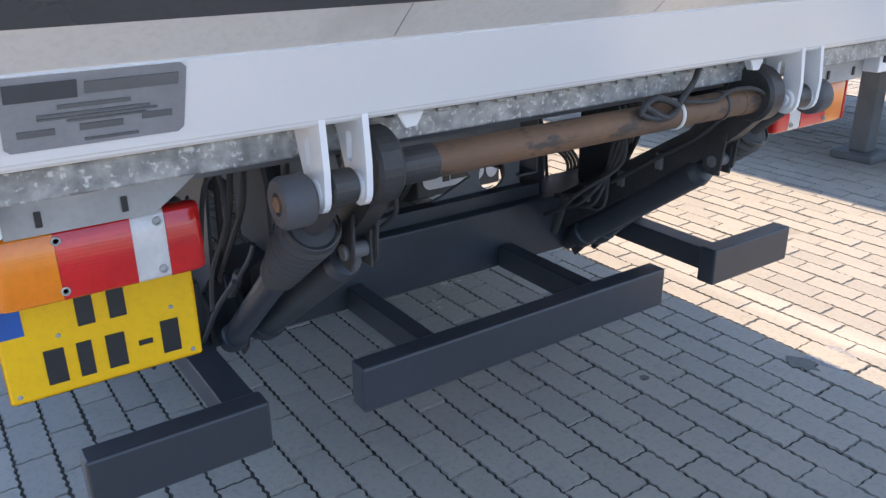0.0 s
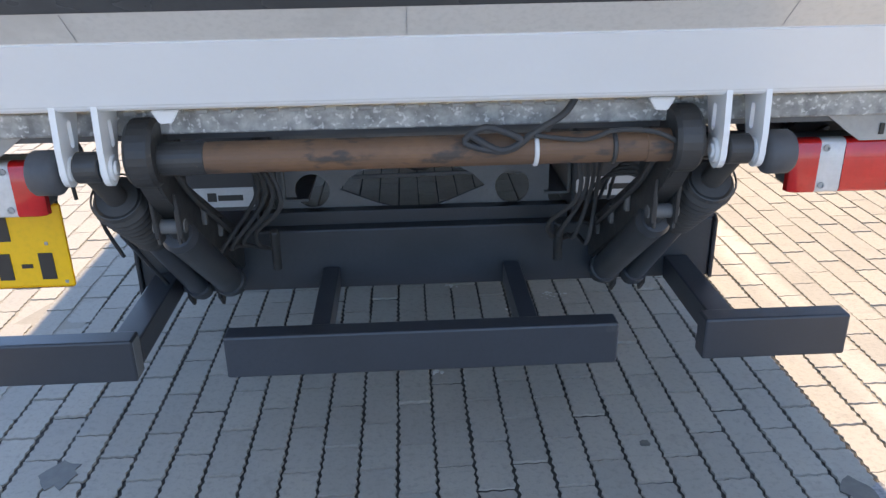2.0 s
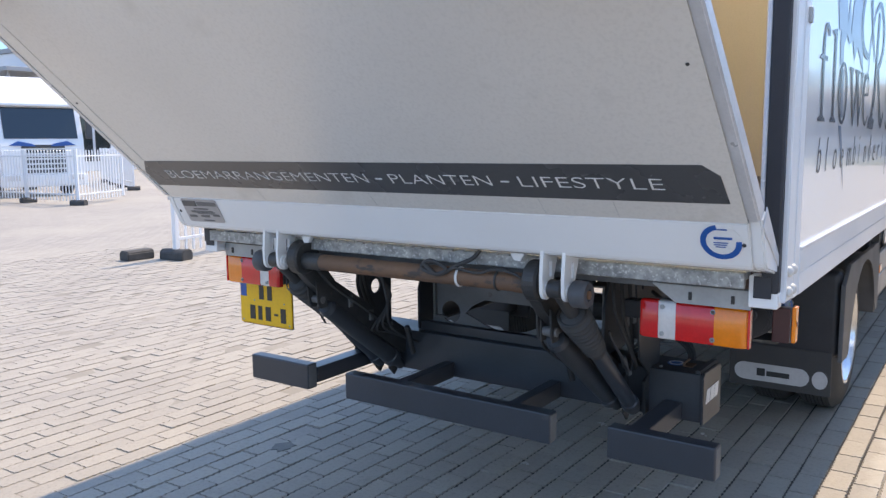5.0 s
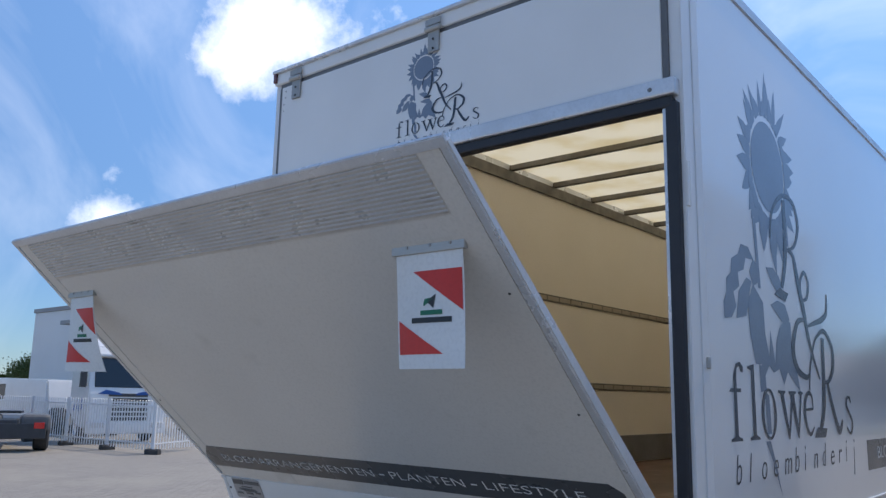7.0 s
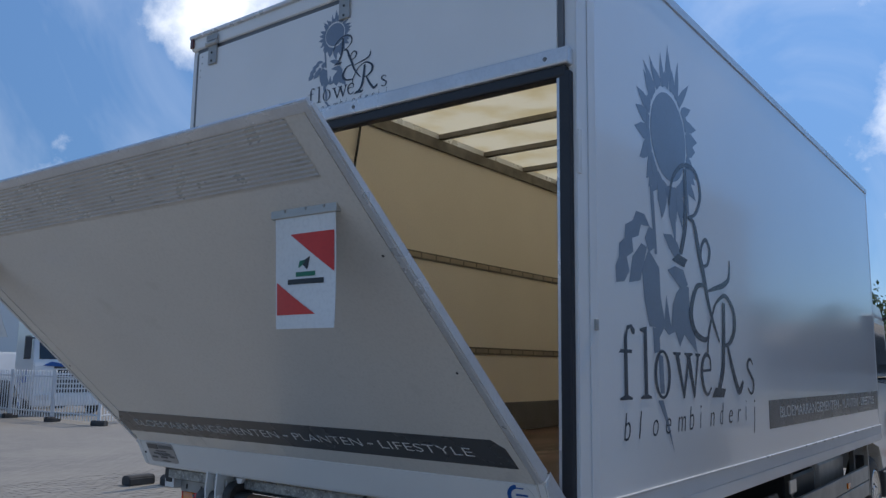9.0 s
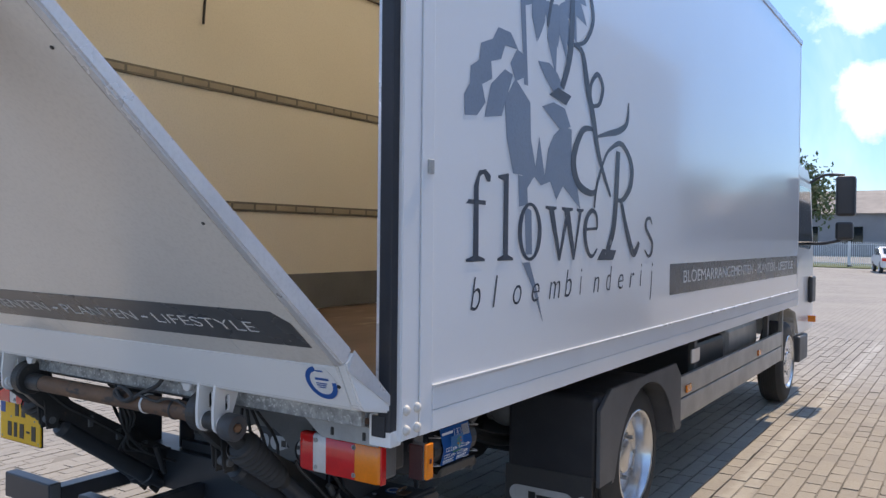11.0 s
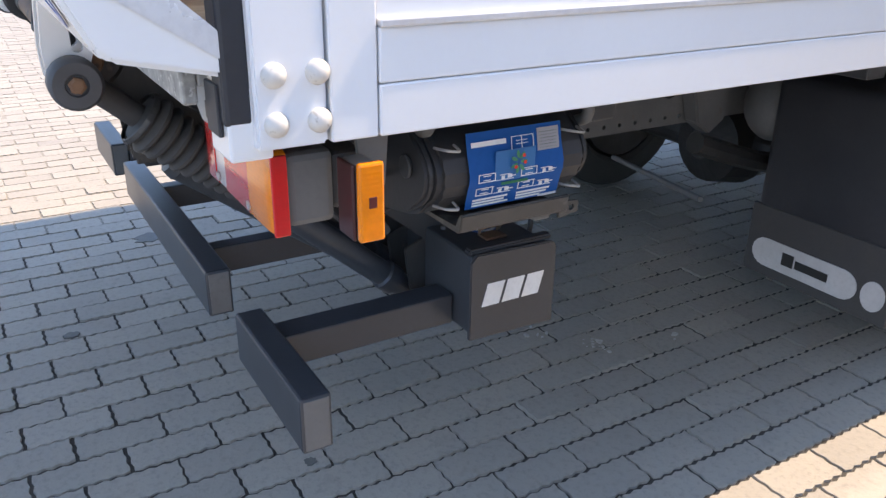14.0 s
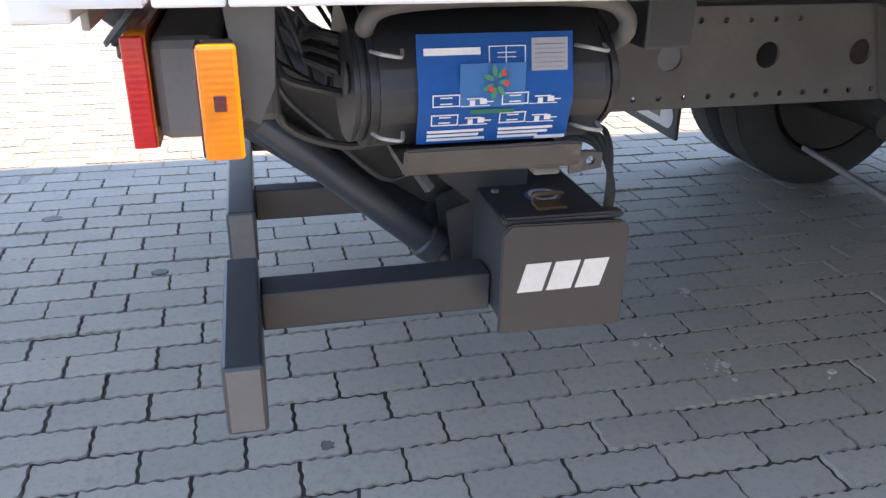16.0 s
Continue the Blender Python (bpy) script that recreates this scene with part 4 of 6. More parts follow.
# rear lamps
def rear_lamp(s):
    z0, z1, yf = 0.853, 0.982, 0.822
    X = (lambda v: s * v - (0.045 if s < 0 and v < 1.17 else 0))
    body = part("tail_lamp", box(*sorted((X(0.828), X(1.156))), 0.850, 0.925, z0 + 0.008, z1 - 0.008, 0.012), housing, truck, "rear lamp with red, clear and orange lenses")
    zc, hh, depth = (z0 + z1) / 2, (z1 - z0) / 2, 0.849 - yf

    def lens(xa, xb, m, nm, round_a=False, round_b=False, proud=1.0):
        """One coloured length of the moulded lens; the outer ends are rounded."""
        ends = [(0.0, 0.72), (0.004, 0.86), (0.011, 0.95), (0.022, 1.0)]
        rings = [(xa + d, k) for d, k in ends] if round_a else [(xa, 1.0)]
        rings += [(xb - d, k) for d, k in reversed(ends)] if round_b else [(xb, 1.0)]
        bm = bmesh.new()
        loops = []
        for x, k in rings:
            prof = [(0.849, -hh), (0.849 - depth * 0.45 * k, -hh), (0.849 - depth * 0.8 * k * proud, -hh * 0.965), (yf + depth * (1 - k * proud), -hh * 0.86),
                    (yf + depth * (1 - k * proud), hh * 0.86), (0.849 - depth * 0.8 * k * proud, hh * 0.965), (0.849 - depth * 0.45 * k, hh), (0.849, hh)]
            loops.append([bm.verts.new((X(x), y, zc + z * (0.80 + 0.20 * k))) for y, z in prof])
        for A, B in zip(loops, loops[1:]):
            for i in range(8):
                bm.faces.new((A[i], A[(i + 1) % 8], B[(i + 1) % 8], B[i]))
        bm.faces.new(loops[0])
        bm.faces.new(loops[-1])
        part(nm, bm, m, body, smooth=True)

    lens(0.820, 0.8825, lens_red, "red_lens", round_a=True)
    lens(0.8830, 0.9400, lens_white, "clear_lens", proud=0.93)
    lens(0.9405, 1.0615, lens_red, "red_lens")
    lens(1.0620, 1.162, lens_orange, "orange_lens", round_b=True)
    part("side_reflector", box(*sorted((X(1.1628), X(1.1695))), 0.824, 0.848, z0 + 0.004, z1 - 0.004, 0.002), lens_red, body, "red side rim")
    for x in (0.896, 1.058):
        for z in (z0 + 0.02, z1 - 0.02):
            part("lens_screw", revolve((X(x), yf + 0.001, z), (X(x), 0, z), [(0, 0.008), (0.003, 0.008), (0.0035, 0.005), (0.001, 0.004)], 12), galv_plain, body)
    part("lamp_back", box(*sorted((X(0.84), X(1.14))), 0.926, 0.985, z0 + 0.02, z1 - 0.02, 0.01), plastic_dark, body)
    mk = part("side_marker", box(*sorted((X(1.216), X(1.271))), 0.9085, 0.941, 0.872, 0.982, 0.005), housing, truck, "side marker with amber lens")
    part("red_face", box(*sorted((X(1.216), X(1.268))), 0.902, 0.908, 0.872, 0.982, 0.003), maroon, mk)
    am = part("amber_lens", box(*sorted((X(1.2715), X(1.284))), 0.905, 0.943, 0.874, 0.987, 0.004), lens_orange, mk, "amber reflector lens")
    part("amber_bulb", box(*sorted((X(1.2845), X(1.2865))), 0.918, 0.930, 0.924, 0.940, 0.001), lens_dark, am)
    part("marker_stay", prism([(0.930, 1.03), (0.985, 1.03), (0.978, 0.93), (0.96, 0.89), (0.945, 0.90)], "x", *sorted((X(1.206), X(1.2155))), 0.001), chassis_grey, mk)


rear_lamp(1)
rear_lamp(-1)
plate_ob = part("number_plate", box(-1.217, -0.872, 0.905, 0.912, 0.646, 0.858, 0.006), yellow, truck, "yellow number plate with black bars")
plm = pose(0, 0.9048, 0, 90, 0, 0)
part("plate_back", box(-1.21, -0.88, 0.9125, 0.925, 0.64, 0.93, 0.003), black_paint, truck)
decal([(-1.213, 0.775), (-1.172, 0.775), (-1.172, 0.852), (-1.213, 0.852)], plm, dark_blue, plate_ob, "blue_field", "blue country field")
bars(plm, [(-1.085, 0.768, 0.030, 0.068), (-1.030, 0.768, 0.030, 0.068), (-1.150, 0.668, 0.034, 0.068), (-1.095, 0.668, 0.026, 0.068), (-1.045, 0.668, 0.034, 0.068), (-0.988, 0.698, 0.026, 0.010), (-0.945, 0.668, 0.034, 0.068)], ink, plate_ob, "plate_bar")
for x, z in ((-1.2, 0.66), (-0.89, 0.66), (-0.92, 0.76), (-1.12, 0.76)):
    part("plate_screw", revolve((x, 0.9045, z), (x, 0.8, z), [(0, 0.005), (0.002, 0.003)], 8), galv_plain, plate_ob)

# underrun bars on their stays
for xa, xb, stays in ((-1.125, -0.756, ((-0.83, -0.755),)), (-0.532, 0.466, ((-0.325, -0.275), (0.225, 0.275))), (0.690, 1.067, ((0.728, 0.800),))):
    ub = part("underrun_bar", box(xa, xb, 0.878, 0.938, 0.386, 0.502, 0.006), bar_paint, truck, "black steel underrun bar")
    for xs, xe in stays:
        part("stay", box(xs, xe, 0.9385, 1.352, 0.405, 0.478, 0.004), bar_paint, ub)
    part("end_weld", box(xb - 0.004, xb + 0.0015, 0.884, 0.932, 0.392, 0.496, 0.001), chassis_grey, ub)

# crossbeam of the lift, with its end caps
beam = part("lift_beam", box(-0.872, 0.872, 1.355, 1.560, 0.405, 0.598, 0.006), black_paint, truck, "black crossbeam of the tail lift")
for s in (1, -1):
    x0, x1 = sorted((s * 0.873, s * 0.884))
    part("beam_end", prism([(1.345, 0.398), (1.578, 0.392), (1.578, 0.585), (1.565, 0.600), (1.36, 0.606), (1.345, 0.59)], "x", x0, x1, 0.003), bar_paint if s > 0 else black_paint, beam, "dark end plate with a white maker's mark")
em = pose(0.8845, 1.375, 0.478, 90, 0, 90) @ Matrix(((1, 0.28, 0, 0), (0, 1, 0, 0), (0, 0, 1, 0), (0, 0, 0, 1)))
for k in range(3):
    decal([(0.054 * k, 0), (0.054 * k + 0.046, 0), (0.054 * k + 0.046, 0.054), (0.054 * k, 0.054)], em, letter_white, beam, "maker_mark", "plain white slanted block")
disc = part("cap_label", rod((0.735, 1.470, 0.5985), (0.735, 1.470, 0.6005), 0.036, 24, 0.0005), dark_blue, beam, "blue round sticker")
part("label_ring", revolve((0.735, 1.470, 0.6006), (0.735, 1.470, 0.7), [(0, 0.030), (0.0008, 0.030), (0.0008, 0.022), (0, 0.022)], 24, caps=False), letter_white, disc)
hasp = part("hasp", box(0.772, 0.812, 1.432, 1.488, 0.599, 0.605, 0.002), rust, beam, "small rusty hasp")
part("hasp_loop", sweep([(0.775, 1.436, 0.606), (0.785, 1.434, 0.620), (0.790, 1.460, 0.624), (0.785, 1.486, 0.620), (0.775, 1.484, 0.606)], 0.004), rust, hasp)
for k, (x, y) in enumerate(((0.845, 1.385), (0.845, 1.54), (0.70, 1.385))):
    part("cover_bolt", rod((x, y, 0.5985), (x, y, 0.606), 0.008, 6, 0.001), chassis_grey, beam)
part("end_lip", prism([(1.350, 0.600), (1.570, 0.600), (1.570, 0.612), (1.350, 0.614)], "x", 0.846, 0.8725, 0.004), bar_paint, beam)
for k in range(4):
    part("cable", sweep([(0.50 + 0.03 * k, 1.545, 0.60), (0.58 + 0.02 * k, 1.575 + 0.01 * k, 0.66 + 0.012 * k), (0.68 + 0.015 * k, 1.600, 0.665 + 0.006 * k), (0.745 + 0.01 * k, 1.605 - 0.008 * k, 0.60), (0.72, 1.60, 0.50)], 0.006), rubber, beam, "black cable looped behind the beam")

# pierced cross plate of the chassis behind the beam
def eye(cx, cz, w, h):
    return [(cx - w, cz + 0.004), (cx - w * 0.84, cz + h * 0.55), (cx - w * 0.55, cz + h), (cx + w * 0.55, cz + h), (cx + w * 0.84, cz + h * 0.55), (cx + w, cz + 0.004), (cx + w * 0.5, cz - h * 0.55), (cx, cz - h), (cx - w * 0.5, cz - h * 0.55)]


cross = part("cross_plate", plate([(-0.475, 0.60), (0.400, 0.60), (0.375, 0.65), (0.375, 0.90), (-0.455, 0.90), (-0.455, 0.65)],
             [circle(-0.350, 0.694, 0.053, 24), circle(0.262, 0.690, 0.053, 24), eye(-0.045, 0.692, 0.222, 0.076)], "y", 1.440, 1.452), plate_grey, truck, "dark grey cross plate with round and oval holes")
for x in (-0.52, 0.44):
    part("beam_bracket", prism([(1.40, 0.60), (1.62, 0.60), (1.70, 0.92), (1.45, 0.92), (1.40, 0.80)], "x", x, x + 0.012, 0.002), black_paint, beam)
part("brace_angle", box(-0.50, 0.43, 1.40, 1.44, 0.596, 0.640, 0.003), black_paint, beam)

# torsion tube, arms, cylinders
tube = part("torsion_tube", rod((-0.565, 0.685, 1.020), (0.545, 0.685, 1.020), 0.0325, 28), rust, truck, "rusty brown torsion tube")
for x in (0.20, 0.36, 0.50):
    part("cable_tie", revolve((x, 0.685, 1.02), (x + 0.1, 0.685, 1.02), [(0, 0.033), (0.002, 0.0365), (0.008, 0.0365), (0.010, 0.033)], 24, caps=False), letter_white if x < 0.3 else grease, tube)
part("tube_sleeve", rod((-0.555, 0.685, 1.02), (-0.46, 0.685, 1.02), 0.0345, 24), grease, tube, "greasy dark sleeve")
part("tube_sleeve", rod((0.43, 0.685, 1.02), (0.53, 0.685, 1.02), 0.0345, 24), rust, tube)
part("cable_coil", sweep([(0.07, 0.65, 1.06), (0.13, 0.64, 1.03), (0.17, 0.645, 1.05), (0.10, 0.65, 1.075), (0.06, 0.65, 1.045), (0.14, 0.643, 1.028), (0.20, 0.66, 1.06), (0.26, 0.68, 1.09), (0.285, 0.69, 1.12)], 0.0075), rubber, tube, "black cable coiled on the tube")
part("cable", sweep([(0.20, 0.655, 1.055), (0.30, 0.65, 1.045), (0.36, 0.65, 1.062), (0.44, 0.645, 1.058), (0.50, 0.645, 1.03)], 0.005), rubber, tube)
for s in (1, -1):
    X = (lambda v: s * v - 0.035)
    xr = sorted((X(0.524), X(0.566)))
    arm = part("lift_arm", prism([(0.630, 1.045), (0.645, 1.085), (0.69, 1.105), (0.74, 1.090), (0.775, 1.04), (0.80, 0.975), (0.86, 0.905), (1.40, 0.580), (1.42, 0.525), (1.38, 0.480), (1.33, 0.490), (0.86, 0.800), (0.785, 0.862), (0.71, 0.925), (0.65, 0.985)], "x", *xr, 0.005), grease, truck, "greasy black lift arm")
    part("arm_flange", rod((X(0.518), 0.69, 1.032), (X(0.574), 0.69, 1.032), 0.070, 28, 0.008), grease, arm)
    for xl in (0.5150, 0.5672):
        part("arm_lug", prism([(0.735, 0.93), (0.815, 0.88), (0.800, 0.825), (0.785, 0.808), (0.762, 0.806), (0.745, 0.825)], "x", *sorted((X(xl), X(xl + 0.008))), 0.002), grease, arm)
    for k in range(3):
        q = Vector((X(0.5235), 0.95 + 0.14 * k, 0.80 - 0.085 * k))
        part("arm_clip", box(*sorted((q.x, q.x - s * 0.012)), q.y - 0.012, q.y + 0.012, q.z - 0.02, q.z + 0.03, 0.003), chassis_grey, arm)
    part("arm_hose", sweep([(X(0.512), 0.72, 1.0), (X(0.508), 0.82, 0.90), (X(0.510), 0.95, 0.815), (X(0.506), 1.10, 0.715), (X(0.512), 1.25, 0.63), (X(0.50), 1.36, 0.60)], 0.007), rubber, arm, "black hose clipped along the arm")
    # lift cylinder beneath the arm
    p0, p1 = Vector((X(0.549), 0.772, 0.842)), Vector((X(0.562), 1.36, 0.42))
    ln = (p1 - p0).length
    lc = part("lift_cylinder", revolve(p0, p1, [(0, 0.014), (0.06, 0.014), (0.062, 0.034), (0.085, 0.042), (0.09, 0.040), (ln - 0.12, 0.040), (ln - 0.115, 0.046), (ln - 0.08, 0.046), (ln - 0.07, 0.028), (ln, 0.026)], 24), black_paint, truck, "black hydraulic lift cylinder", True)
    part("clevis", rod((X(0.513), 0.773, 0.842), (X(0.583), 0.773, 0.842), 0.017), chassis_grey, lc)
    for dx in (-0.022, 0.022):
        part("clevis_ear", box(*sorted((X(0.548 + dx - 0.004), X(0.548 + dx + 0.004))), 0.752, 0.794, 0.805, 0.885, 0.003), grease, lc)
    # tilt cylinder in its rubber boot
    p0, p1 = Vector((X(0.645), 0.640, 1.020)), Vector((X(0.650), 1.315, 0.432))
    ln = (p1 - p0).length
    prof = [(0.0, 0.024), (0.150, 0.024), (0.155, 0.044), (0.165, 0.050)]
    for i in range(9):
        h = 0.170 + i * 0.026
        prof += [(h, 0.047 - 0.0016 * i), (h + 0.011, 0.060 - 0.0022 * i), (h + 0.017, 0.060 - 0.0022 * i)]
    prof += [(0.42, 0.030), (0.44, 0.030)]
    tc = part("tilt_cylinder", revolve(p0, p1, prof, 26), rubber, truck, "tilt cylinder in a black rubber bellows", True)
    part("cylinder_barrel", revolve(p0 + (p1 - p0).normalized() * 0.43, p1, [(0, 0.029), (0.004, 0.031), (ln - 0.50, 0.031), (ln - 0.495, 0.037), (ln - 0.46, 0.037), (ln - 0.455, 0.030), (ln - 0.43, 0.030)], 24), bar_paint, tc, "glossy black cylinder barrel", True)
    part("boot_clamp", revolve(p0 + (p1 - p0).normalized() * 0.150, p1, [(0, 0.052), (0.001, 0.0545), (0.009, 0.0585), (0.010, 0.054)], 24, caps=False), grease, tc)
    part("cylinder_eye", rod((X(0.618), 0.640, 1.020), (X(0.668), 0.640, 1.020), 0.031, 24, 0.004), grease, tc)
    pipe = part("hydraulic_pipe", sweep([p0 + (p1 - p0) * 0.5 + Vector((X(0.05), 0, 0.02)), p0 + (p1 - p0) * 0.7 + Vector((X(0.055), 0, 0.02)), p0 + (p1 - p0) * 0.95 + Vector((X(0.05), 0, 0.0))], 0.006), black_paint, tc)
    # white hanger plates of the platform, pivot and roller
    for x in (0.604, 0.682):
        hp = part("hanger_plate", plate([(0.612, 1.150), (0.712, 1.117), (0.690, 1.06), (0.674, 1.018)] + [(0.640 + 0.034 * math.cos(t), 1.016 + 0.034 * math.sin(t)) for t in np.linspace(-0.3, -math.pi, 9)] + [(0.604, 1.06)],
                  [[(0.662 + 0.010 * math.cos(t), 1.078 + (0.022 if math.sin(t) > 0 else -0.014) + 0.010 * math.sin(t)) for t in np.linspace(0, math.tau, 14, endpoint=False)]], "x", *sorted((X(x - 0.006), X(x + 0.006)))), white_paint, truck, "white hanger plate with a slotted eye")
        part("hanger_boss", rod((X(x - 0.012), 0.640, 1.018), (X(x + 0.012), 0.640, 1.018), 0.026, 20, 0.003), white_paint, hp)
    piv = part("pivot_pin", rod((X(0.588), 0.640, 1.018), (X(0.70), 0.640, 1.018), 0.015), white_paint, truck)
    roll = part("roller", revolve((X(0.696), 0.645, 1.010), (X(0.85), 0.645, 1.010), [(0, 0.034), (0.006, 0.042), (0.012, 0.045), (0.052, 0.045), (0.060, 0.039), (0.060, 0.020), (0.054, 0.018), (0.054, 0.001)], 28), grey_rubber, truck, "grey plastic guide roller", True)
    part("roller_bolt", revolve((X(0.750), 0.645, 1.010), (X(0.85), 0.645, 1.010), [(0, 0.015), (0.008, 0.015), (0.010, 0.010)], 6), rust, roll)
    part("mount_plate", plate([(1.18, 1.02), (1.46, 1.02), (1.46, 0.60), (1.36, 0.56), (1.24, 0.66)], [circle(1.34, 0.80, 0.035, 16), circle(1.41, 0.94, 0.012, 10), circle(1.25, 0.94, 0.012, 10)], "x", *sorted((X(0.695), X(0.703)))), black_paint, beam, "black mounting plate with holes")
    ax = (p1 - p0).normalized()
    part("steel_pipe", sweep([p0 + ax * 0.43 + Vector((s * 0.030, 0.03, 0.075)), p0 + ax * 0.47 + Vector((s * 0.034, 0.025, 0.06)), p0 + ax * 0.56 + Vector((s * 0.036, 0.03, 0.05)), p0 + ax * 0.66 + Vector((s * 0.034, 0.035, 0.04)), p0 + ax * 0.70 + Vector((s * 0.02, 0.06, 0.06)), p0 + ax * 0.72 + Vector((s * 0.01, 0.10, 0.12))], 0.0055), black_paint, tc, "bent black oil pipe")
    for k in range(3):
        part("oil_hose", sweep([(X(0.62 + 0.02 * k), 1.16 + 0.03 * k, 0.98), (X(0.64 + 0.015 * k), 1.14 + 0.04 * k, 0.86), (X(0.66), 1.20 + 0.03 * k, 0.74), (X(0.67 - 0.01 * k), 1.27 + 0.02 * k, 0.64), (X(0.64), 1.36, 0.585)], 0.008), rubber, beam, "black oil hose")
    for y, z in ((1.21, 0.665), (1.25, 0.625)):
        part("hose_fitting", rod((X(0.645), y, z), (X(0.645), y + 0.03, z - 0.045), 0.013, 6, 0.002), chassis_grey, beam)
    gus = part("platform_gusset", prism([(X(0.46), 1.125), (X(0.515), 1.125), (X(0.50), 1.098), (X(0.475), 1.100)], "y", 0.655, 0.675, 0.002), white_paint, truck)
    # loose hydraulic hoses
    for k in range(4):
        hx = X(0.39 + 0.025 * k)
        part("hose", sweep([(hx, 1.0, 0.97), (hx - X(0.02), 0.98 + 0.04 * k, 0.82), (hx + X(0.01 * k), 1.10, 0.70 - 0.02 * k), (hx + X(0.02), 1.20, 0.62), (X(0.44), 1.34, 0.55)], 0.006), rubber, truck, "black hydraulic hose")
    part("valve", rod((X(0.40), 1.20, 0.66), (X(0.41), 1.26, 0.52), 0.013), grease, truck)
    part("beam_lug", prism([(1.30, 0.55), (1.42, 0.60), (1.42, 0.42), (1.36, 0.36), (1.32, 0.40)], "x", *sorted((X(0.69), X(0.70))), 0.002), grease, beam)
    part("beam_lug", prism([(1.30, 0.55), (1.42, 0.60), (1.42, 0.42), (1.36, 0.36), (1.32, 0.40)], "x", *sorted((X(0.60), X(0.61))), 0.002), grease, beam)
part("loop_cable", sweep([(-0.84, 0.93, 0.86), (-0.83, 0.90, 0.98), (-0.80, 0.90, 1.0), (-0.79, 0.92, 0.9), (-0.81, 0.98, 0.78), (-0.80, 1.05, 0.66)], 0.005), rubber, truck)

# hydraulic power pack
pk = [(1.00 + 0.19 * math.cos(t) * (1.0 if math.cos(t) > 0 else 0.5), 0.905 + 0.095 * math.sin(t)) for t in np.linspace(0, math.tau, 28, endpoint=False)]
pack = part("power_pack", prism(pk, "y", 1.085, 1.375, 0.010, 2), pack_black, truck, "black hydraulic power pack with a blue label", True)
for y0, y1 in ((1.068, 1.086), (1.374, 1.392)):
    part("pack_cap", prism([(1.0 + (p - 1.0) * 0.93, 0.905 + (q - 0.905) * 0.93) for p, q in pk], "y", y0, y1, 0.006), pack_black, pack, smooth=True)
for y in (1.105, 1.350):
    for z in (0.955, 0.860):
        part("clip", sweep([(1.165, y - 0.018, z), (1.192, y - 0.012, z + 0.002), (1.196, y, z), (1.192, y + 0.012, z - 0.002), (1.165, y + 0.018, z)], 0.0024), galv_plain, pack, "bright wire clip")
# label: a curved sheet on the face
bm = bmesh.new()
rows = []
for i in range(9):
    z = 0.848 + 0.126 * i / 8
    u = (z - 0.905) / 0.095
    x = 1.00 + 0.19 * math.sqrt(max(0, 1 - u * u)) + 0.004
    x = max(x, 1.192 - abs(z - 0.905) * 0.22)
    rows.append([bm.verts.new((x, 1.136, z)), bm.verts.new((x, 1.322, z))])
for A, B in zip(rows, rows[1:]):
    bm.faces.new((A[0], A[1], B[1], B[0]))
lab = part("label", bm, blue_film, pack, "blue printed label with white diagrams", True)
def lz(rows, material, name="text_bar"):
    """Print laid on the curved label row by row."""
    for y, z, w, h in rows:
        zc = 0.905 + z + h / 2
        u = (zc - 0.905) / 0.095
        x = max(1.00 + 0.19 * math.sqrt(max(0, 1 - u * u)) + 0.004, 1.192 - abs(zc - 0.905) * 0.22)
        lean = math.degrees(math.atan(-0.22 * (1 if zc > 0.905 else -1))) if abs(zc - 0.905) > 0.02 else 0
        decal([(0, -h / 2), (w, -h / 2), (w, h / 2), (0, h / 2)], pose(x + 0.0010, 1.136 + y, zc, 90, 0, 90) @ pose(0, 0, 0, lean, 0, 0), material, lab, name, thick=0.0010)
lz([(0.008, 0.046, 0.066, 0.008)], letter_white, "badge_shape")
lz([(0.135, 0.026, 0.044, 0.037)], sticker_grey, "paper_sticker")
lz([(0.048, -0.012, 0.078, 0.050)], sticker_blue, "sticker_field")
lz([(0.062, -0.020, 0.052, 0.0045)], flag_green, "sticker_shape")
for k in range(7):
    a = math.tau * k / 7
    lean = pose(1.2008, 1.136 + 0.089 + 0.010 * math.cos(a), 0.905 + 0.018 + 0.013 * math.sin(a), 90, 0, 90)
    decal([(0.007 * math.cos(t) * math.cos(a) - 0.003 * math.sin(t) * math.sin(a), 0.007 * math.cos(t) * math.sin(a) + 0.003 * math.sin(t) * math.cos(a)) for t in np.linspace(0, math.tau, 10, endpoint=False)], lean, leaf_print_green, lab, "sticker_leaf", thick=0.0004)
for y, z in ((0.098, 0.028), (0.083, 0.010), (0.101, 0.016)):
    decal(circle(0, 0, 0.0032, 10), pose(1.2014, 1.136 + y, 0.905 + z, 90, 0, 90), flag_red, lab, "sticker_dot", thick=0.0004)
for y in (0.016, 0.098):
    for z in (-0.010, -0.034):
        lz([(y, z, 0.032, 0.0012), (y, z + 0.013, 0.032, 0.0012), (y, z, 0.0012, 0.014), (y + 0.031, z, 0.0012, 0.014), (y + 0.009, z + 0.003, 0.014, 0.0012), (y + 0.009, z + 0.010, 0.014, 0.0012), (y + 0.040, z + 0.008, 0.02, 0.0012), (y + 0.056, z + 0.002, 0.008, 0.006), (y + 0.034, z - 0.0005, 0.034, 0.0008)], letter_white, "diagram_line")
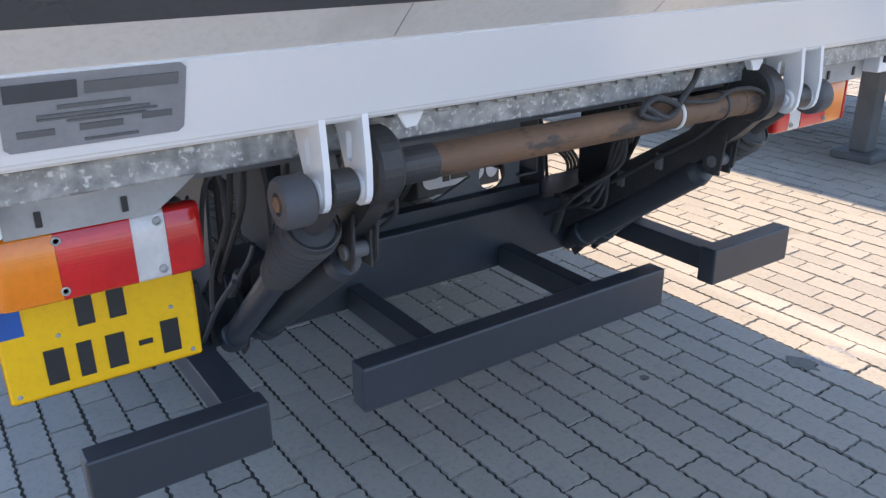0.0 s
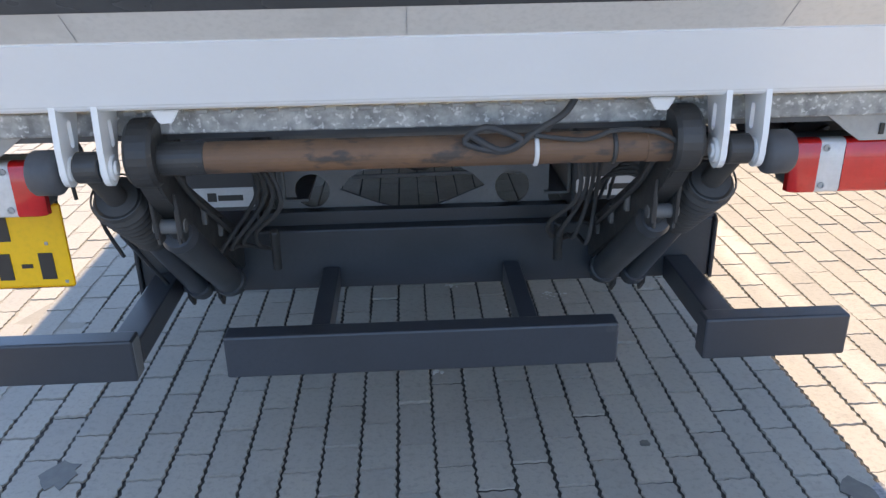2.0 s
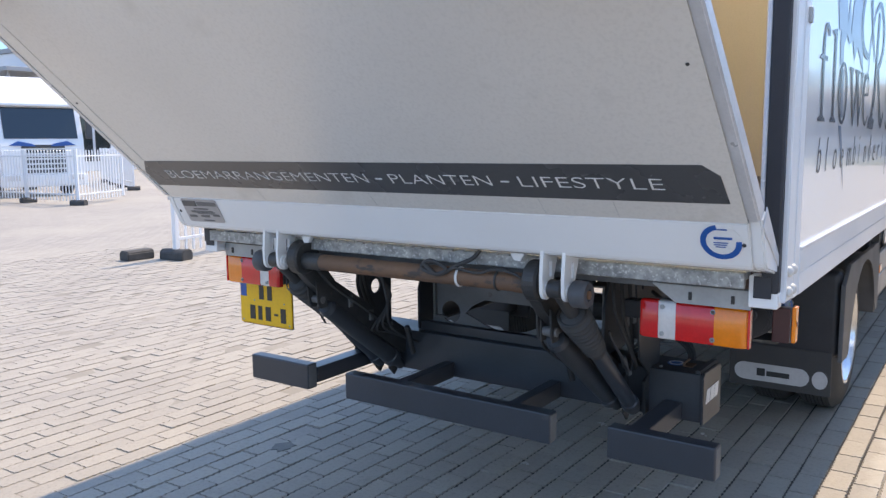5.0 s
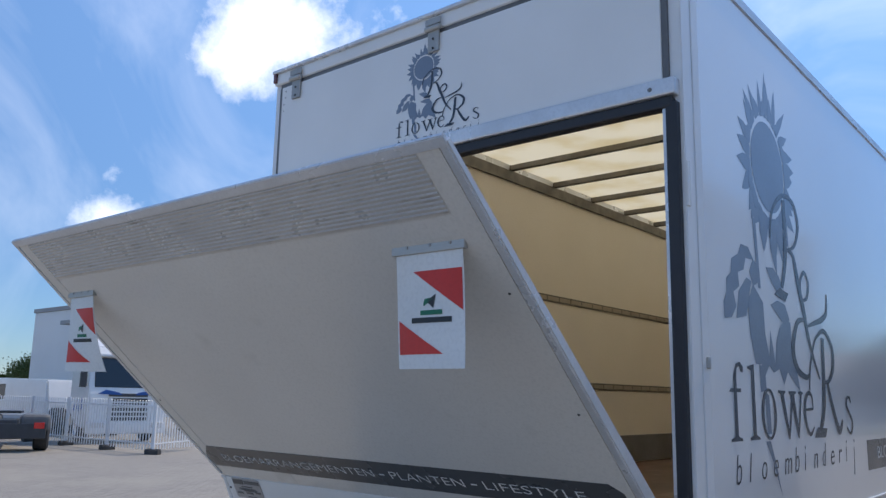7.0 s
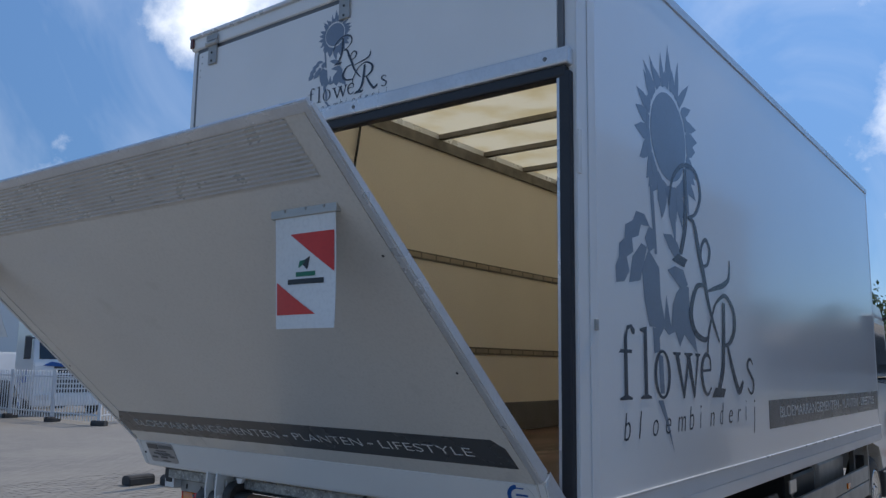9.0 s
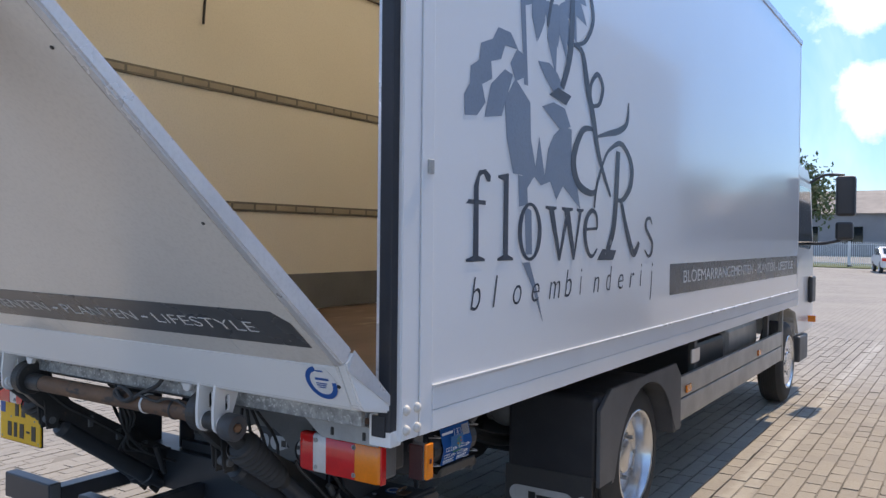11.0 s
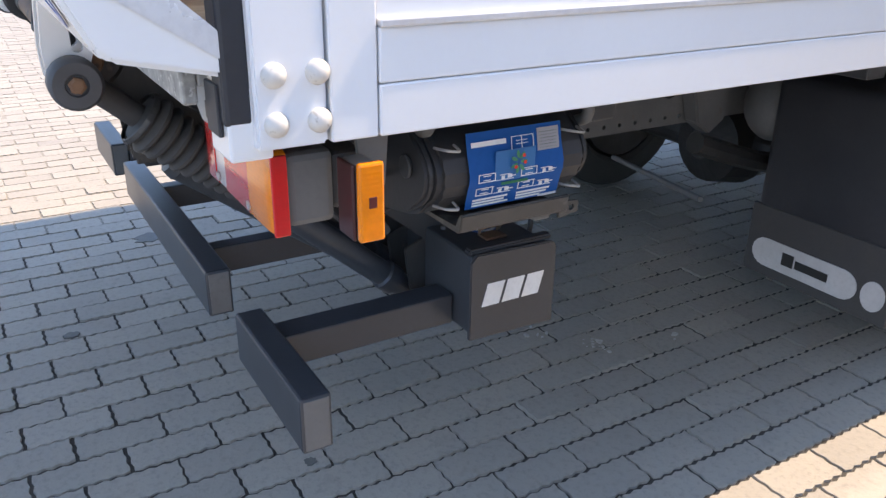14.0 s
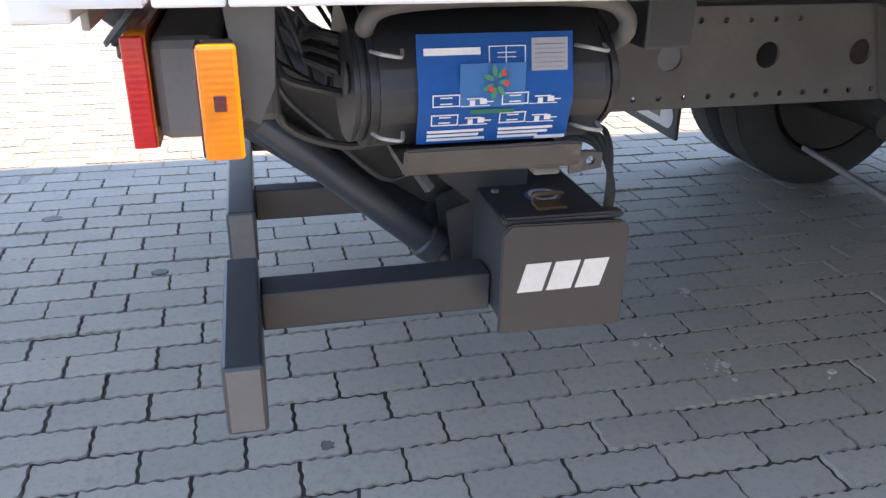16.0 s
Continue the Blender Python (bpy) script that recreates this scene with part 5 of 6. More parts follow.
lz([(0.012, -0.043, 0.068, 0.003), (0.012, -0.048, 0.062, 0.003), (0.098, -0.043, 0.068, 0.003), (0.098, -0.048, 0.062, 0.003), (0.012, -0.053, 0.07, 0.003), (0.098, -0.053, 0.05, 0.003)], letter_white)
lz([(0.084, 0.054, 0.044, 0.0010), (0.084, 0.034, 0.044, 0.0010), (0.084, 0.034, 0.0010, 0.021), (0.127, 0.034, 0.0010, 0.021), (0.094, 0.042, 0.022, 0.0010), (0.094, 0.047, 0.022, 0.0010), (0.104, 0.030, 0.0010, 0.024)], letter_white, "diagram_line")
for k in range(6):
    lz([(0.139, 0.030 + 0.005 * k, 0.036, 0.0012)], housing, "paper_line")
for y in (0.066, 0.148):
    for z in (-0.010, -0.034):
        lz([(y - 0.006, z + 0.0005, 0.006, 0.006), (y + 0.012, z + 0.004, 0.010, 0.0012)], letter_white, "diagram_wheel")
lz([(0.145, -0.0565, 0.038, 0.004)], letter_white, "paper_strip")
strap = part("pack_strap", sweep([(1.120, 1.088, 0.972), (1.148, 1.084, 0.980), (1.152, 1.096, 0.997), (1.152, 1.135, 1.006), (1.152, 1.24, 1.010), (1.152, 1.36, 1.006), (1.152, 1.398, 0.988), (1.150, 1.402, 0.965), (1.12, 1.402, 0.950)], 0.011, 10), chassis_grey, truck, "grey bent carrying bracket", True)
part("pack_tray", prism([(1.00, 0.812), (1.186, 0.812), (1.194, 0.818), (1.1985, 0.846), (1.190, 0.847), (1.182, 0.822), (1.00, 0.820)], "y", 1.120, 1.338, 0.002), tray_brown, pack, "dusty brown tray under the pack")
part("tray_lug", plate([(1.330, 0.800), (1.372, 0.806), (1.372, 0.826), (1.330, 0.830)], [circle(1.357, 0.816, 0.006, 10)], "x", 1.176, 1.182), tray_brown, pack)
part("end_disc", rod((1.115, 1.067, 0.915), (1.115, 1.060, 0.915), 0.020, 20, 0.003), plastic_dark, pack)
for k in range(3):
    part("pack_hose", sweep([(1.02, 1.07, 0.945 - 0.02 * k), (0.99 - 0.02 * k, 1.03, 0.95 - 0.02 * k), (0.92, 1.04 + 0.02 * k, 0.92 - 0.02 * k), (0.84, 1.10, 0.90), (0.72, 1.22, 0.93)], 0.008), pack_black, pack, "black oil hose")
part("pack_hook", box(1.12, 1.165, 1.29, 1.325, 0.794, 0.806, 0.004), chassis_grey, pack)
part("pack_stay", box(0.62, 0.95, 1.18, 1.24, 0.83, 0.90, 0.006), black_paint, pack)
part("pack_pipe", sweep([(1.02, 1.09, 0.87), (1.05, 1.0, 0.90), (1.04, 0.985, 0.92), (1.03, 0.99, 0.84), (0.98, 1.08, 0.79), (0.95, 1.15, 0.80)], 0.006), black_paint, pack)

# chassis rails with holes, floor bearers, mudguards, wheels, guards
for s in (1, -1):
    holes = [circle(1.86 + 0.245 * k, 0.785, 0.030, 18) for k in range(3)]
    holes += [circle(1.72 + 0.062 * k, 0.695, 0.007, 8) for k in range(12)] + [circle(1.80 + 0.062 * k, 0.865, 0.007, 8) for k in range(7)]
    cr = part("chassis_rail", plate([(1.42, 0.67), (8.6, 0.67), (8.6, 0.895), (1.42, 0.895)], holes, "x", *sorted((s * 0.43, s * 0.438))), chassis_grey, truck, "dark grey chassis rail with punched holes")
    for z in (0.671, 0.889):
        part("rail_flange", box(*sorted((s * 0.36, s * 0.4295)), 1.42, 8.6, z - 0.004, z + 0.004, 0.001), chassis_grey, cr)
for y in (1.5, 2.35, 3.8, 5.2, 6.5):
    part("cross_bearer", box(-1.08, 1.08, y - 0.035, y + 0.035, 0.93, 1.045, 0.004), black_paint, truck)
part("underfloor", box(-1.2, 1.2, 0.80, YF - 0.02, 1.03, 1.048), chassis_grey, truck, "dark grey underside of the floor")
part("spring_bracket", prism([(2.36, 0.895), (2.56, 0.895), (2.54, 0.68), (2.48, 0.64), (2.42, 0.68)], "x", 0.439, 0.50, 0.006), chassis_grey, truck)
part("leaf_spring", sweep([(0.50, 2.42, 0.62), (0.50, 2.8, 0.50), (0.50, 3.22, 0.46), (0.50, 3.6, 0.50), (0.50, 4.0, 0.62)], 0.035, 8), grease, truck)
part("tie_rod", rod((-0.33, 2.86, 0.29), (0.47, 2.52, 0.405), 0.011), chassis_grey, truck, "grey steel rod")
part("air_tank", revolve((0.62, 2.55, 0.74), (0.62, 3.2, 0.74), [(0, 0.02), (0.02, 0.08), (0.05, 0.105), (0.60, 0.105), (0.63, 0.08), (0.65, 0.02)], 24), chassis_grey, truck, "grey air tank", True)
WR, WY = 0.41, 3.21
for s in (1, -1):
    wheel(s * 1.135, WY, WR, WR, 0.258, 0.235, truck, deep=0.13, face=s)
    wheel(s * 0.885, WY, WR, WR, 0.258, 0.235, truck, deep=0.05, face=s)
    wheel(s * 1.14, 7.62, WR, WR, 0.258, 0.245, truck, deep=0.02, face=s)
part("axle", rod((-0.7, WY, WR), (0.7, WY, WR), 0.09), grease, truck)
part("differential", revolve((0, WY - 0.2, WR), (0, WY + 0.25, WR), [(0, 0.06), (0.05, 0.16), (0.2, 0.19), (0.35, 0.15), (0.45, 0.07)], 20), grease, truck)
for s in (1, -1):
    arch = []
    for t in np.linspace(radians(18), radians(162), 14):
        arch.append((WY + 0.52 * math.cos(t), WR + 0.47 * math.sin(t)))
    inner = [(WY + 0.47 * math.cos(t), WR + 0.435 * math.sin(t)) for t in np.linspace(radians(162), radians(18), 14)]
    mg = part("mudguard", prism([(WY + 0.52, 0.46)] + arch + [(WY - 0.52, 0.40), (WY - 0.49, 0.40)] + inner + [(WY + 0.48, 0.46)], "x", *sorted((s * 0.62, s * 1.19)), 0.004), plastic_grey, truck, "grey plastic mudguard")
    part("mudguard_face", prism([(WY + 0.60, 0.47)] + [(WY + 0.60, 0.80), (WY + 0.50, 0.885), (WY - 0.55, 0.885), (WY - 0.69, 0.80), (WY - 0.69, 0.42), (WY - 0.49, 0.42)] + inner + [(WY + 0.50, 0.47)], "x", *sorted((s * 1.175, s * 1.195)), 0.003), plastic_grey, mg)
    fl = part("mud_flap", box(*sorted((s * 0.665, s * 1.15)), WY - 0.675, WY - 0.660, 0.235, 0.46, 0.004), rubber, truck, "black mud flap with a pale maker's plate")
    fy = WY - 0.676
    part("mudguard_back", box(*sorted((s * 0.67, s * 1.174)), WY - 0.672, WY - 0.53, 0.43, 0.865, 0.035, seg=4), seal_black, mg, smooth=True)
    pil = [(s * (0.872 + 0.135 * (1 if c else -1)) + 0.045 * math.cos(t), 0.315 + 0.045 * math.sin(t)) for c, t0 in ((s > 0, -90), (s < 0, 90)) for t in np.radians(np.linspace(t0, t0 + 180, 9))]
    bars_m = pose(0, fy, 0, 90, 0, 0)
    pl = decal(pil, bars_m, flap_pale, fl, "flap_plate", "pale grey plate", 0.003)
    bars(bars_m @ Matrix.Translation((0, 0, 0.003)), [(s * 0.878 - 0.075, 0.297, 0.04, 0.040), (s * 0.878 - 0.028, 0.300, 0.11, 0.026)], ink, pl, "mark_bar")
    for dx in (0.228,):
        decal([(s * (0.872 + dx) + 0.045 * math.cos(t) * 0.8, 0.315 + 0.045 * math.sin(t)) for t in np.linspace(0, math.tau, 18, endpoint=False)], bars_m, flap_pale, fl, "flap_disc", thick=0.003)
    # side guard boards
    for z0, z1 in ((0.49, 0.625), (0.635, 0.77)):
        part("side_guard", box(*sorted((s * 1.135, s * 1.165)), 3.87, 7.10, z0, z1, 0.006), alu, truck, "dull aluminium side guard board")
    part("guard_cap", box(*sorted((s * 1.13, s * 1.17)), 7.10, 7.14, 0.48, 0.99, 0.008), alu, truck)
    for y in (4.0, 6.05):
        part("guard_marker", box(*sorted((s * 1.166, s * 1.178)), y, y + 0.10, 0.655, 0.705, 0.003), lens_orange, truck, "small amber side marker")
    ref = part("white_reflector", box(*sorted((s * 1.18, s * 1.192)), 4.05, 4.22, 0.84, 0.93, 0.003), lens_white, truck, "white side lamp")
    part("guard_post", box(*sorted((s * 1.09, s * 1.134)), 4.3, 4.36, 0.5, 1.02, 0.003), chassis_grey, truck)
    part("guard_post", box(*sorted((s * 1.09, s * 1.134)), 6.6, 6.66, 0.5, 1.02, 0.003), chassis_grey, truck)
part("battery_box", box(0.46, 1.05, 4.5, 5.4, 0.5, 0.9, 0.03), plastic_dark, truck)
part("fuel_tank", box(0.46, 1.05, 5.5, 6.6, 0.46, 0.95, 0.06), alu, truck)

# cab
cab = part("cab", prism([(7.36, 0.95), (7.36, 2.36), (7.50, 2.46), (8.55, 2.46), (8.80, 2.30), (9.02, 1.55), (9.06, 0.62), (8.10, 0.62), (8.06, 0.80), (7.95, 0.92), (7.62, 0.98)], "x", -1.14, 1.14, 0.03), white_paint, truck, "white cab")
for s in (1, -1):
    part("cab_window", prism([(7.95, 1.58), (8.72, 1.55), (8.86, 1.62), (8.66, 2.22), (8.0, 2.24)], "x", *sorted((s * 1.141, s * 1.150)), 0.003), glass, cab, "dark side window")
    part("door_handle", box(*sorted((s * 1.142, s * 1.165)), 7.78, 7.92, 1.42, 1.47, 0.006), plastic_dark, cab)
    part("cab_step", box(*sorted((s * 1.00, s * 1.16)), 8.12, 8.6, 0.34, 0.62, 0.02), plastic_grey, cab)
    mir = part("mirror", box(*sorted((s * 1.42, s * 1.62)), 8.55, 8.66, 1.92, 2.36, 0.03), plastic_dark, cab, "black wing mirror")
    part("wide_mirror", box(*sorted((s * 1.42, s * 1.60)), 8.55, 8.66, 1.66, 1.86, 0.03), plastic_dark, mir)
    part("mirror_arm", sweep([(s * 1.14, 8.70, 2.30), (s * 1.30, 8.66, 2.38), (s * 1.50, 8.62, 2.37)], 0.016), plastic_dark, mir)
    part("mirror_arm", sweep([(s * 1.14, 8.66, 1.62), (s * 1.30, 8.63, 1.62), (s * 1.48, 8.60, 1.66)], 0.018), plastic_dark, mir)
    part("indicator", box(*sorted((s * 1.15, s * 1.23)), 8.62, 8.70, 0.74, 0.81, 0.008), lens_orange, cab, "amber indicator")
    part("corner_panel", box(*sorted((s * 1.142, s * 1.19)), 8.66, 8.9, 0.95, 1.25, 0.02), plastic_dark, cab)
part("windscreen", moved(box(-1.02, 1.02, -0.006, 0.006, -0.36, 0.36, 0.004), pose(0, 8.915, 1.93, 17, 0, 0)), glass, cab)
part("exhaust_stack", rod((1.02, 7.30, 2.30), (1.02, 7.30, 2.72), 0.035), plastic_dark, truck)

# ---- ground ----
bm = bmesh.new()
for (xa, ya), (xb, yb) in ((((-1500, -1500)), ((1500, 1500))),):
    vs = [bm.verts.new((x, y, -0.030)) for x, y in ((xa, ya), (xb, ya), (xb, yb), (xa, yb))]
    bm.faces.new(vs)
ground = tagged(part("ground", bm, ground_mat), "sandy block-paved yard", "ground", kind="structure")
PX0, PX1, PY0, PY1 = -8.9545, 7.0, -3.1115, 14.0
# joint filling: dark under and just behind the truck, paler fills over it elsewhere
joint_bed = tagged(part("joint_base", box(PX0, PX1, PY0, PY1, -0.029, -0.0068), joint_mat), "dark filling in the paving joints", "sand", kind="structure")
sand_mat = surf("pale_joint_tone", (0.30, 0.272, 0.225), (0.22, 0.20, 0.165), 0.95, scale=2.2, fine=80, bump=0.6, spots=(0.12, 0.108, 0.088), spot_at=0.6)
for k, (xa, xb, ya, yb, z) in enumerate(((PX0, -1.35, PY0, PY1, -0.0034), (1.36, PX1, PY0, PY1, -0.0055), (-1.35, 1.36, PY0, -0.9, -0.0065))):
    tagged(part("joint_fill", box(xa, xb, ya, yb, -0.020, z), sand_mat), "pale filling of the open paving joints", "sand", kind="structure")
# beyond the laid blocks the same paving goes on as a sheet
for k, (xa, xb, ya, yb) in enumerate(((-90, PX0, -40, 70), (PX1, 60, -40, 70), (PX0, PX1, PY1, 70), (PX0, PX1, -40, PY0))):
    tagged(part("pavement", box(xa, xb, ya, yb, -0.025, -0.002), ground_mat), "weathered block paving with sand stains", "pavement", kind="structure")
verge = tagged(part("verge", moved(box(-60, 60, -2.0, 8, -0.02, 0.06, 0.03), Matrix.Translation((-4, 58, 0)) @ pose(0, 0, 0, 0, 0, -20)), grass), "strip of dry green grass along the fence", "grass", kind="structure")
patch = tagged(part("drain_patch", prism([(1.18 + 0.085 * math.cos(t) * (1 + 0.12 * math.sin(3 * t)) + 0.08, 0.76 + 0.09 * math.sin(t) * (1 + 0.15 * math.cos(2 * t))) for t in np.linspace(0, math.tau, 22, endpoint=False)], "z", -0.008, 0.002), asphalt_light), "patch of grey gravel in the paving", "patch", kind="structure")



def blot(x, y, r, material, name, label, seed):
    g = random.Random(seed)
    pts = [(x + r * g.uniform(0.65, 1.15) * math.cos(t), y + r * 1.25 * g.uniform(0.6, 1.15) * math.sin(t)) for t in np.linspace(0, math.tau, 16, endpoint=False)]
    tagged(part(name, prism(pts, "z", -0.004, 0.0035), material), label, "stain", kind="structure")


for k, (x, y, r) in enumerate(((-1.08, 1.02, 0.055), (-0.36, 0.62, 0.022), (0.62, 1.05, 0.016), (-0.9, 0.2, 0.03), (2.9, 6.4, 0.25), (1.14, 0.80, 0.05))):
    blot(x, y, r, oil_mat, "oil_stain", "dark oil stain on the paving", 40 + k)
for k, (x, y, r, n) in enumerate(((0.52, 2.07, 0.040, 26), (0.60, 2.35, 0.014, 6), (0.1, 2.2, 0.025, 10), (0.02, 1.5, 0.012, 6), (0.36, 1.95, 0.05, 7))):
    g = random.Random(60 + k)
    bm = bmesh.new()
    for i in range(n):
        cx, cy, cr = x + g.gauss(0, r * 0.6), y + g.gauss(0, r * 0.7), 0.003 + 0.007 * g.random() ** 2
        ring = [(cx + cr * g.uniform(0.6, 1.2) * math.cos(t), cy + cr * g.uniform(0.6, 1.3) * math.sin(t)) for t in np.linspace(0, math.tau, 7, endpoint=False)]
        merge(bm, prism(ring, "z", -0.004, 0.0018 + 0.0015 * g.random()))
    tagged(part("pale_stain", bm, lime_mat), "pale dried crumbs on the paving", "stain", kind="structure")

# ---- warning flags hung on the platform ----


def flag(x0, x1, twist, label):
    at = Vector((x0, -0.402, 2.118))
    fl = thing("warning_flag", at, label, "flag", "flags on the platform")
    w, h = x1 - x0, 0.345
    nx, nz = 8, 12

    def place(u, v, off=0.0):
        bend = 0.018 * math.sin(2.6 * u + 1.5 * v) * v + twist * v * v * (u - 0.2)
        return Vector((x0 + u * w + 0.034 * v * (1 if twist > 0 else 2.1), -0.402 - bend - off, 2.118 - v * h * (1 - 0.02 * v)))

    bm = bmesh.new()
    grid = [[(bm.verts.new(place(i / nx, j / nz, 0)), bm.verts.new(place(i / nx, j / nz, -0.002))) for i in range(nx + 1)] for j in range(nz + 1)]
    for j in range(nz):
        for i in range(nx):
            for k in (0, 1):
                bm.faces.new((grid[j][i][k], grid[j][i + 1][k], grid[j + 1][i + 1][k], grid[j + 1][i][k]))
    for i in range(nx):
        for j in (0, nz):
            bm.faces.new((grid[j][i][0], grid[j][i + 1][0], grid[j][i + 1][1], grid[j][i][1]))
    for j in range(nz):
        for i in (0, nx):
            bm.faces.new((grid[j][i][0], grid[j + 1][i][0], grid[j + 1][i][1], grid[j][i][1]))
    cloth = part("cloth", bm, flag_white, fl, "white plastic flag", True)

    def print_on(poly, material, name):
        """A filled print on the cloth: a fan of small quads between two edges."""
        bm = bmesh.new()
        (a0, a1), (b0, b1) = poly
        n = 8
        prev = None
        for k in range(n + 1):
            f = k / n
            l = [a0[i] + (a1[i] - a0[i]) * f for i in (0, 1)]
            r = [b0[i] + (b1[i] - b0[i]) * f for i in (0, 1)]
            row = [bm.verts.new(place(l[0] + (r[0] - l[0]) * g / 4, l[1] + (r[1] - l[1]) * g / 4, 0.0015)) for g in range(5)]
            if prev:
                for g in range(4):
                    bm.faces.new((prev[g], prev[g + 1], row[g + 1], row[g]))
            prev = row
        bmesh.ops.remove_doubles(bm, verts=bm.verts[:], dist=0.00005)
        part(name, bm, material, cloth, smooth=True)

    print_on((((0.27, 0.18), (0.985, 0.53)), ((0.985, 0.18), (0.986, 0.535))), flag_red, "red_corner")
    print_on((((0.03, 0.59), (0.03, 0.88)), ((0.031, 0.592), (0.70, 0.88))), flag_red, "red_corner")
    print_on((((0.42, 0.475), (0.44, 0.42)), ((0.44, 0.478), (0.60, 0.405))), flag_green, "mark_shape")
    print_on((((0.47, 0.44), (0.60, 0.385)), ((0.57, 0.50), (0.61, 0.39))), ink, "mark_shape")
    print_on((((0.38, 0.515), (0.38, 0.555)), ((0.70, 0.515), (0.70, 0.555))), flag_green, "mark_bar")
    print_on((((0.24, 0.575), (0.24, 0.62)), ((0.83, 0.575), (0.83, 0.62))), ink, "mark_bar")
    part("flag_rail", moved(box(-0.012, w + 0.012, -0.008, 0.012, -0.012, 0.022, 0.002), Matrix.Translation((x0, -0.402, 2.12))), alu, fl, "aluminium clamp strip")
    for u in (0.2, 0.55, 0.85):
        part("rail_screw", revolve((x0 + u * w, -0.4105, 2.128), (x0 + u * w, -0.5, 2.128), [(0, 0.005), (0.003, 0.004)], 8), galv_plain, fl)


flag(0.878, 1.128, 0.05, "white and red warning flag hanging from the platform")
flag(-1.150, -0.945, -0.05, "white and red warning flag, turned by the wind")

# ---- neighbouring white truck ----
XN = 3.40
nb = thing("parked_trailer", (4.6, 8, 0), "long white box trailer parked alongside, with side rails", "trailer")
part("cargo_body", box(XN - 0.20, XN + 2.43, 1.2, 9.7, 1.02, 3.98, 0.02), white_paint, nb, "white box body")
for i in range(8):
    part("body_rib", box(XN - 0.208, XN - 0.196, 1.3 + i * 1.15, 1.36 + i * 1.15, 1.05, 3.9, 0.003), rail_white, nb)
part("underfloor", box(XN + 0.06, XN + 2.4, 1.3, 9.6, 0.90, 1.015), chassis_grey, nb)
for z0, z1 in ((0.345, 0.455), (0.585, 0.685)):
    part("side_rail", box(XN - 0.04, XN - 0.012, 2.75, 7.25, z0, z1, 0.006), white_paint, nb, "white side guard rail")
for y in (3.2, 4.25, 5.3, 6.4):
    part("rail_post", box(XN - 0.010, XN + 0.03, y, y + 0.06, 0.35, 0.95, 0.004), galv_plain, nb)
part("steel_tank", revolve((XN + 0.30, 4.9, 0.72), (XN + 0.30, 6.75, 0.72), [(0, 0.02), (0.02, 0.20), (0.05, 0.23), (1.80, 0.23), (1.83, 0.20), (1.85, 0.02)], 28), polished, nb, "polished cylindrical tank", True)
for y in (5.2, 5.8, 6.4):
    part("tank_strap", revolve((XN + 0.30, y, 0.72), (XN + 0.30, y + 1, 0.72), [(0, 0.232), (0.001, 0.237), (0.05, 0.237), (0.051, 0.232)], 28, caps=False), galv_plain, nb)
for i in range(9):
    y = 2.0 + 0.85 * i
    st = part("curtain_strap", box(XN - 0.214, XN - 0.2085, y, y + 0.05, 0.97, 1.62, 0.002), seal_black, nb, "black curtain strap")
    part("strap_buckle", box(XN - 0.226, XN - 0.2145, y - 0.012, y + 0.062, 1.10, 1.20, 0.003), galv_plain, st)
    part("strap_hook", sweep([(XN - 0.211, y + 0.025, 0.972), (XN - 0.216, y + 0.025, 0.95), (XN - 0.205, y + 0.025, 0.935), (XN - 0.195, y + 0.025, 0.95)], 0.006), galv_plain, st)
part("side_sill", box(XN - 0.196, XN - 0.10, 1.25, 9.65, 0.93, 1.018, 0.006), galv_plain, nb, "bright steel side sill")
part("equipment_box", box(XN + 0.06, XN + 0.6, 3.3, 4.8, 0.42, 0.95, 0.02), plastic_dark, nb, "black equipment box")
part("orange_tag", box(XN + 0.052, XN + 0.0595, 4.3, 4.42, 0.78, 0.84, 0.002), lens_orange, nb)
for y in (7.95, 9.02):
    wheel(XN + 0.06, y, 0.46, 0.46, 0.28, 0.27, nb, deep=0.10, face=-1, rim_mat=plastic_grey)
    wheel(XN + 2.25, y, 0.46, 0.46, 0.28, 0.27, nb, deep=0.10, face=1, rim_mat=plastic_grey)
for x in (XN + 0.45, XN + 1.85):
    leg = part("landing_leg", box(x - 0.06, x + 0.06, 2.1, 2.22, 0.05, 0.92, 0.01), chassis_grey, nb)
    part("leg_foot", box(x - 0.13, x + 0.13, 2.02, 2.30, 0.0, 0.05, 0.01), chassis_grey, leg)
part("mud_flap", box(XN + 0.02, XN + 0.6, 7.42, 7.44, 0.14, 0.9, 0.004), rubber, nb)
part("rear_apron", box(XN + 0.05, XN + 2.45, 1.2, 1.3, 0.55, 1.0, 0.02), plastic_grey, nb)


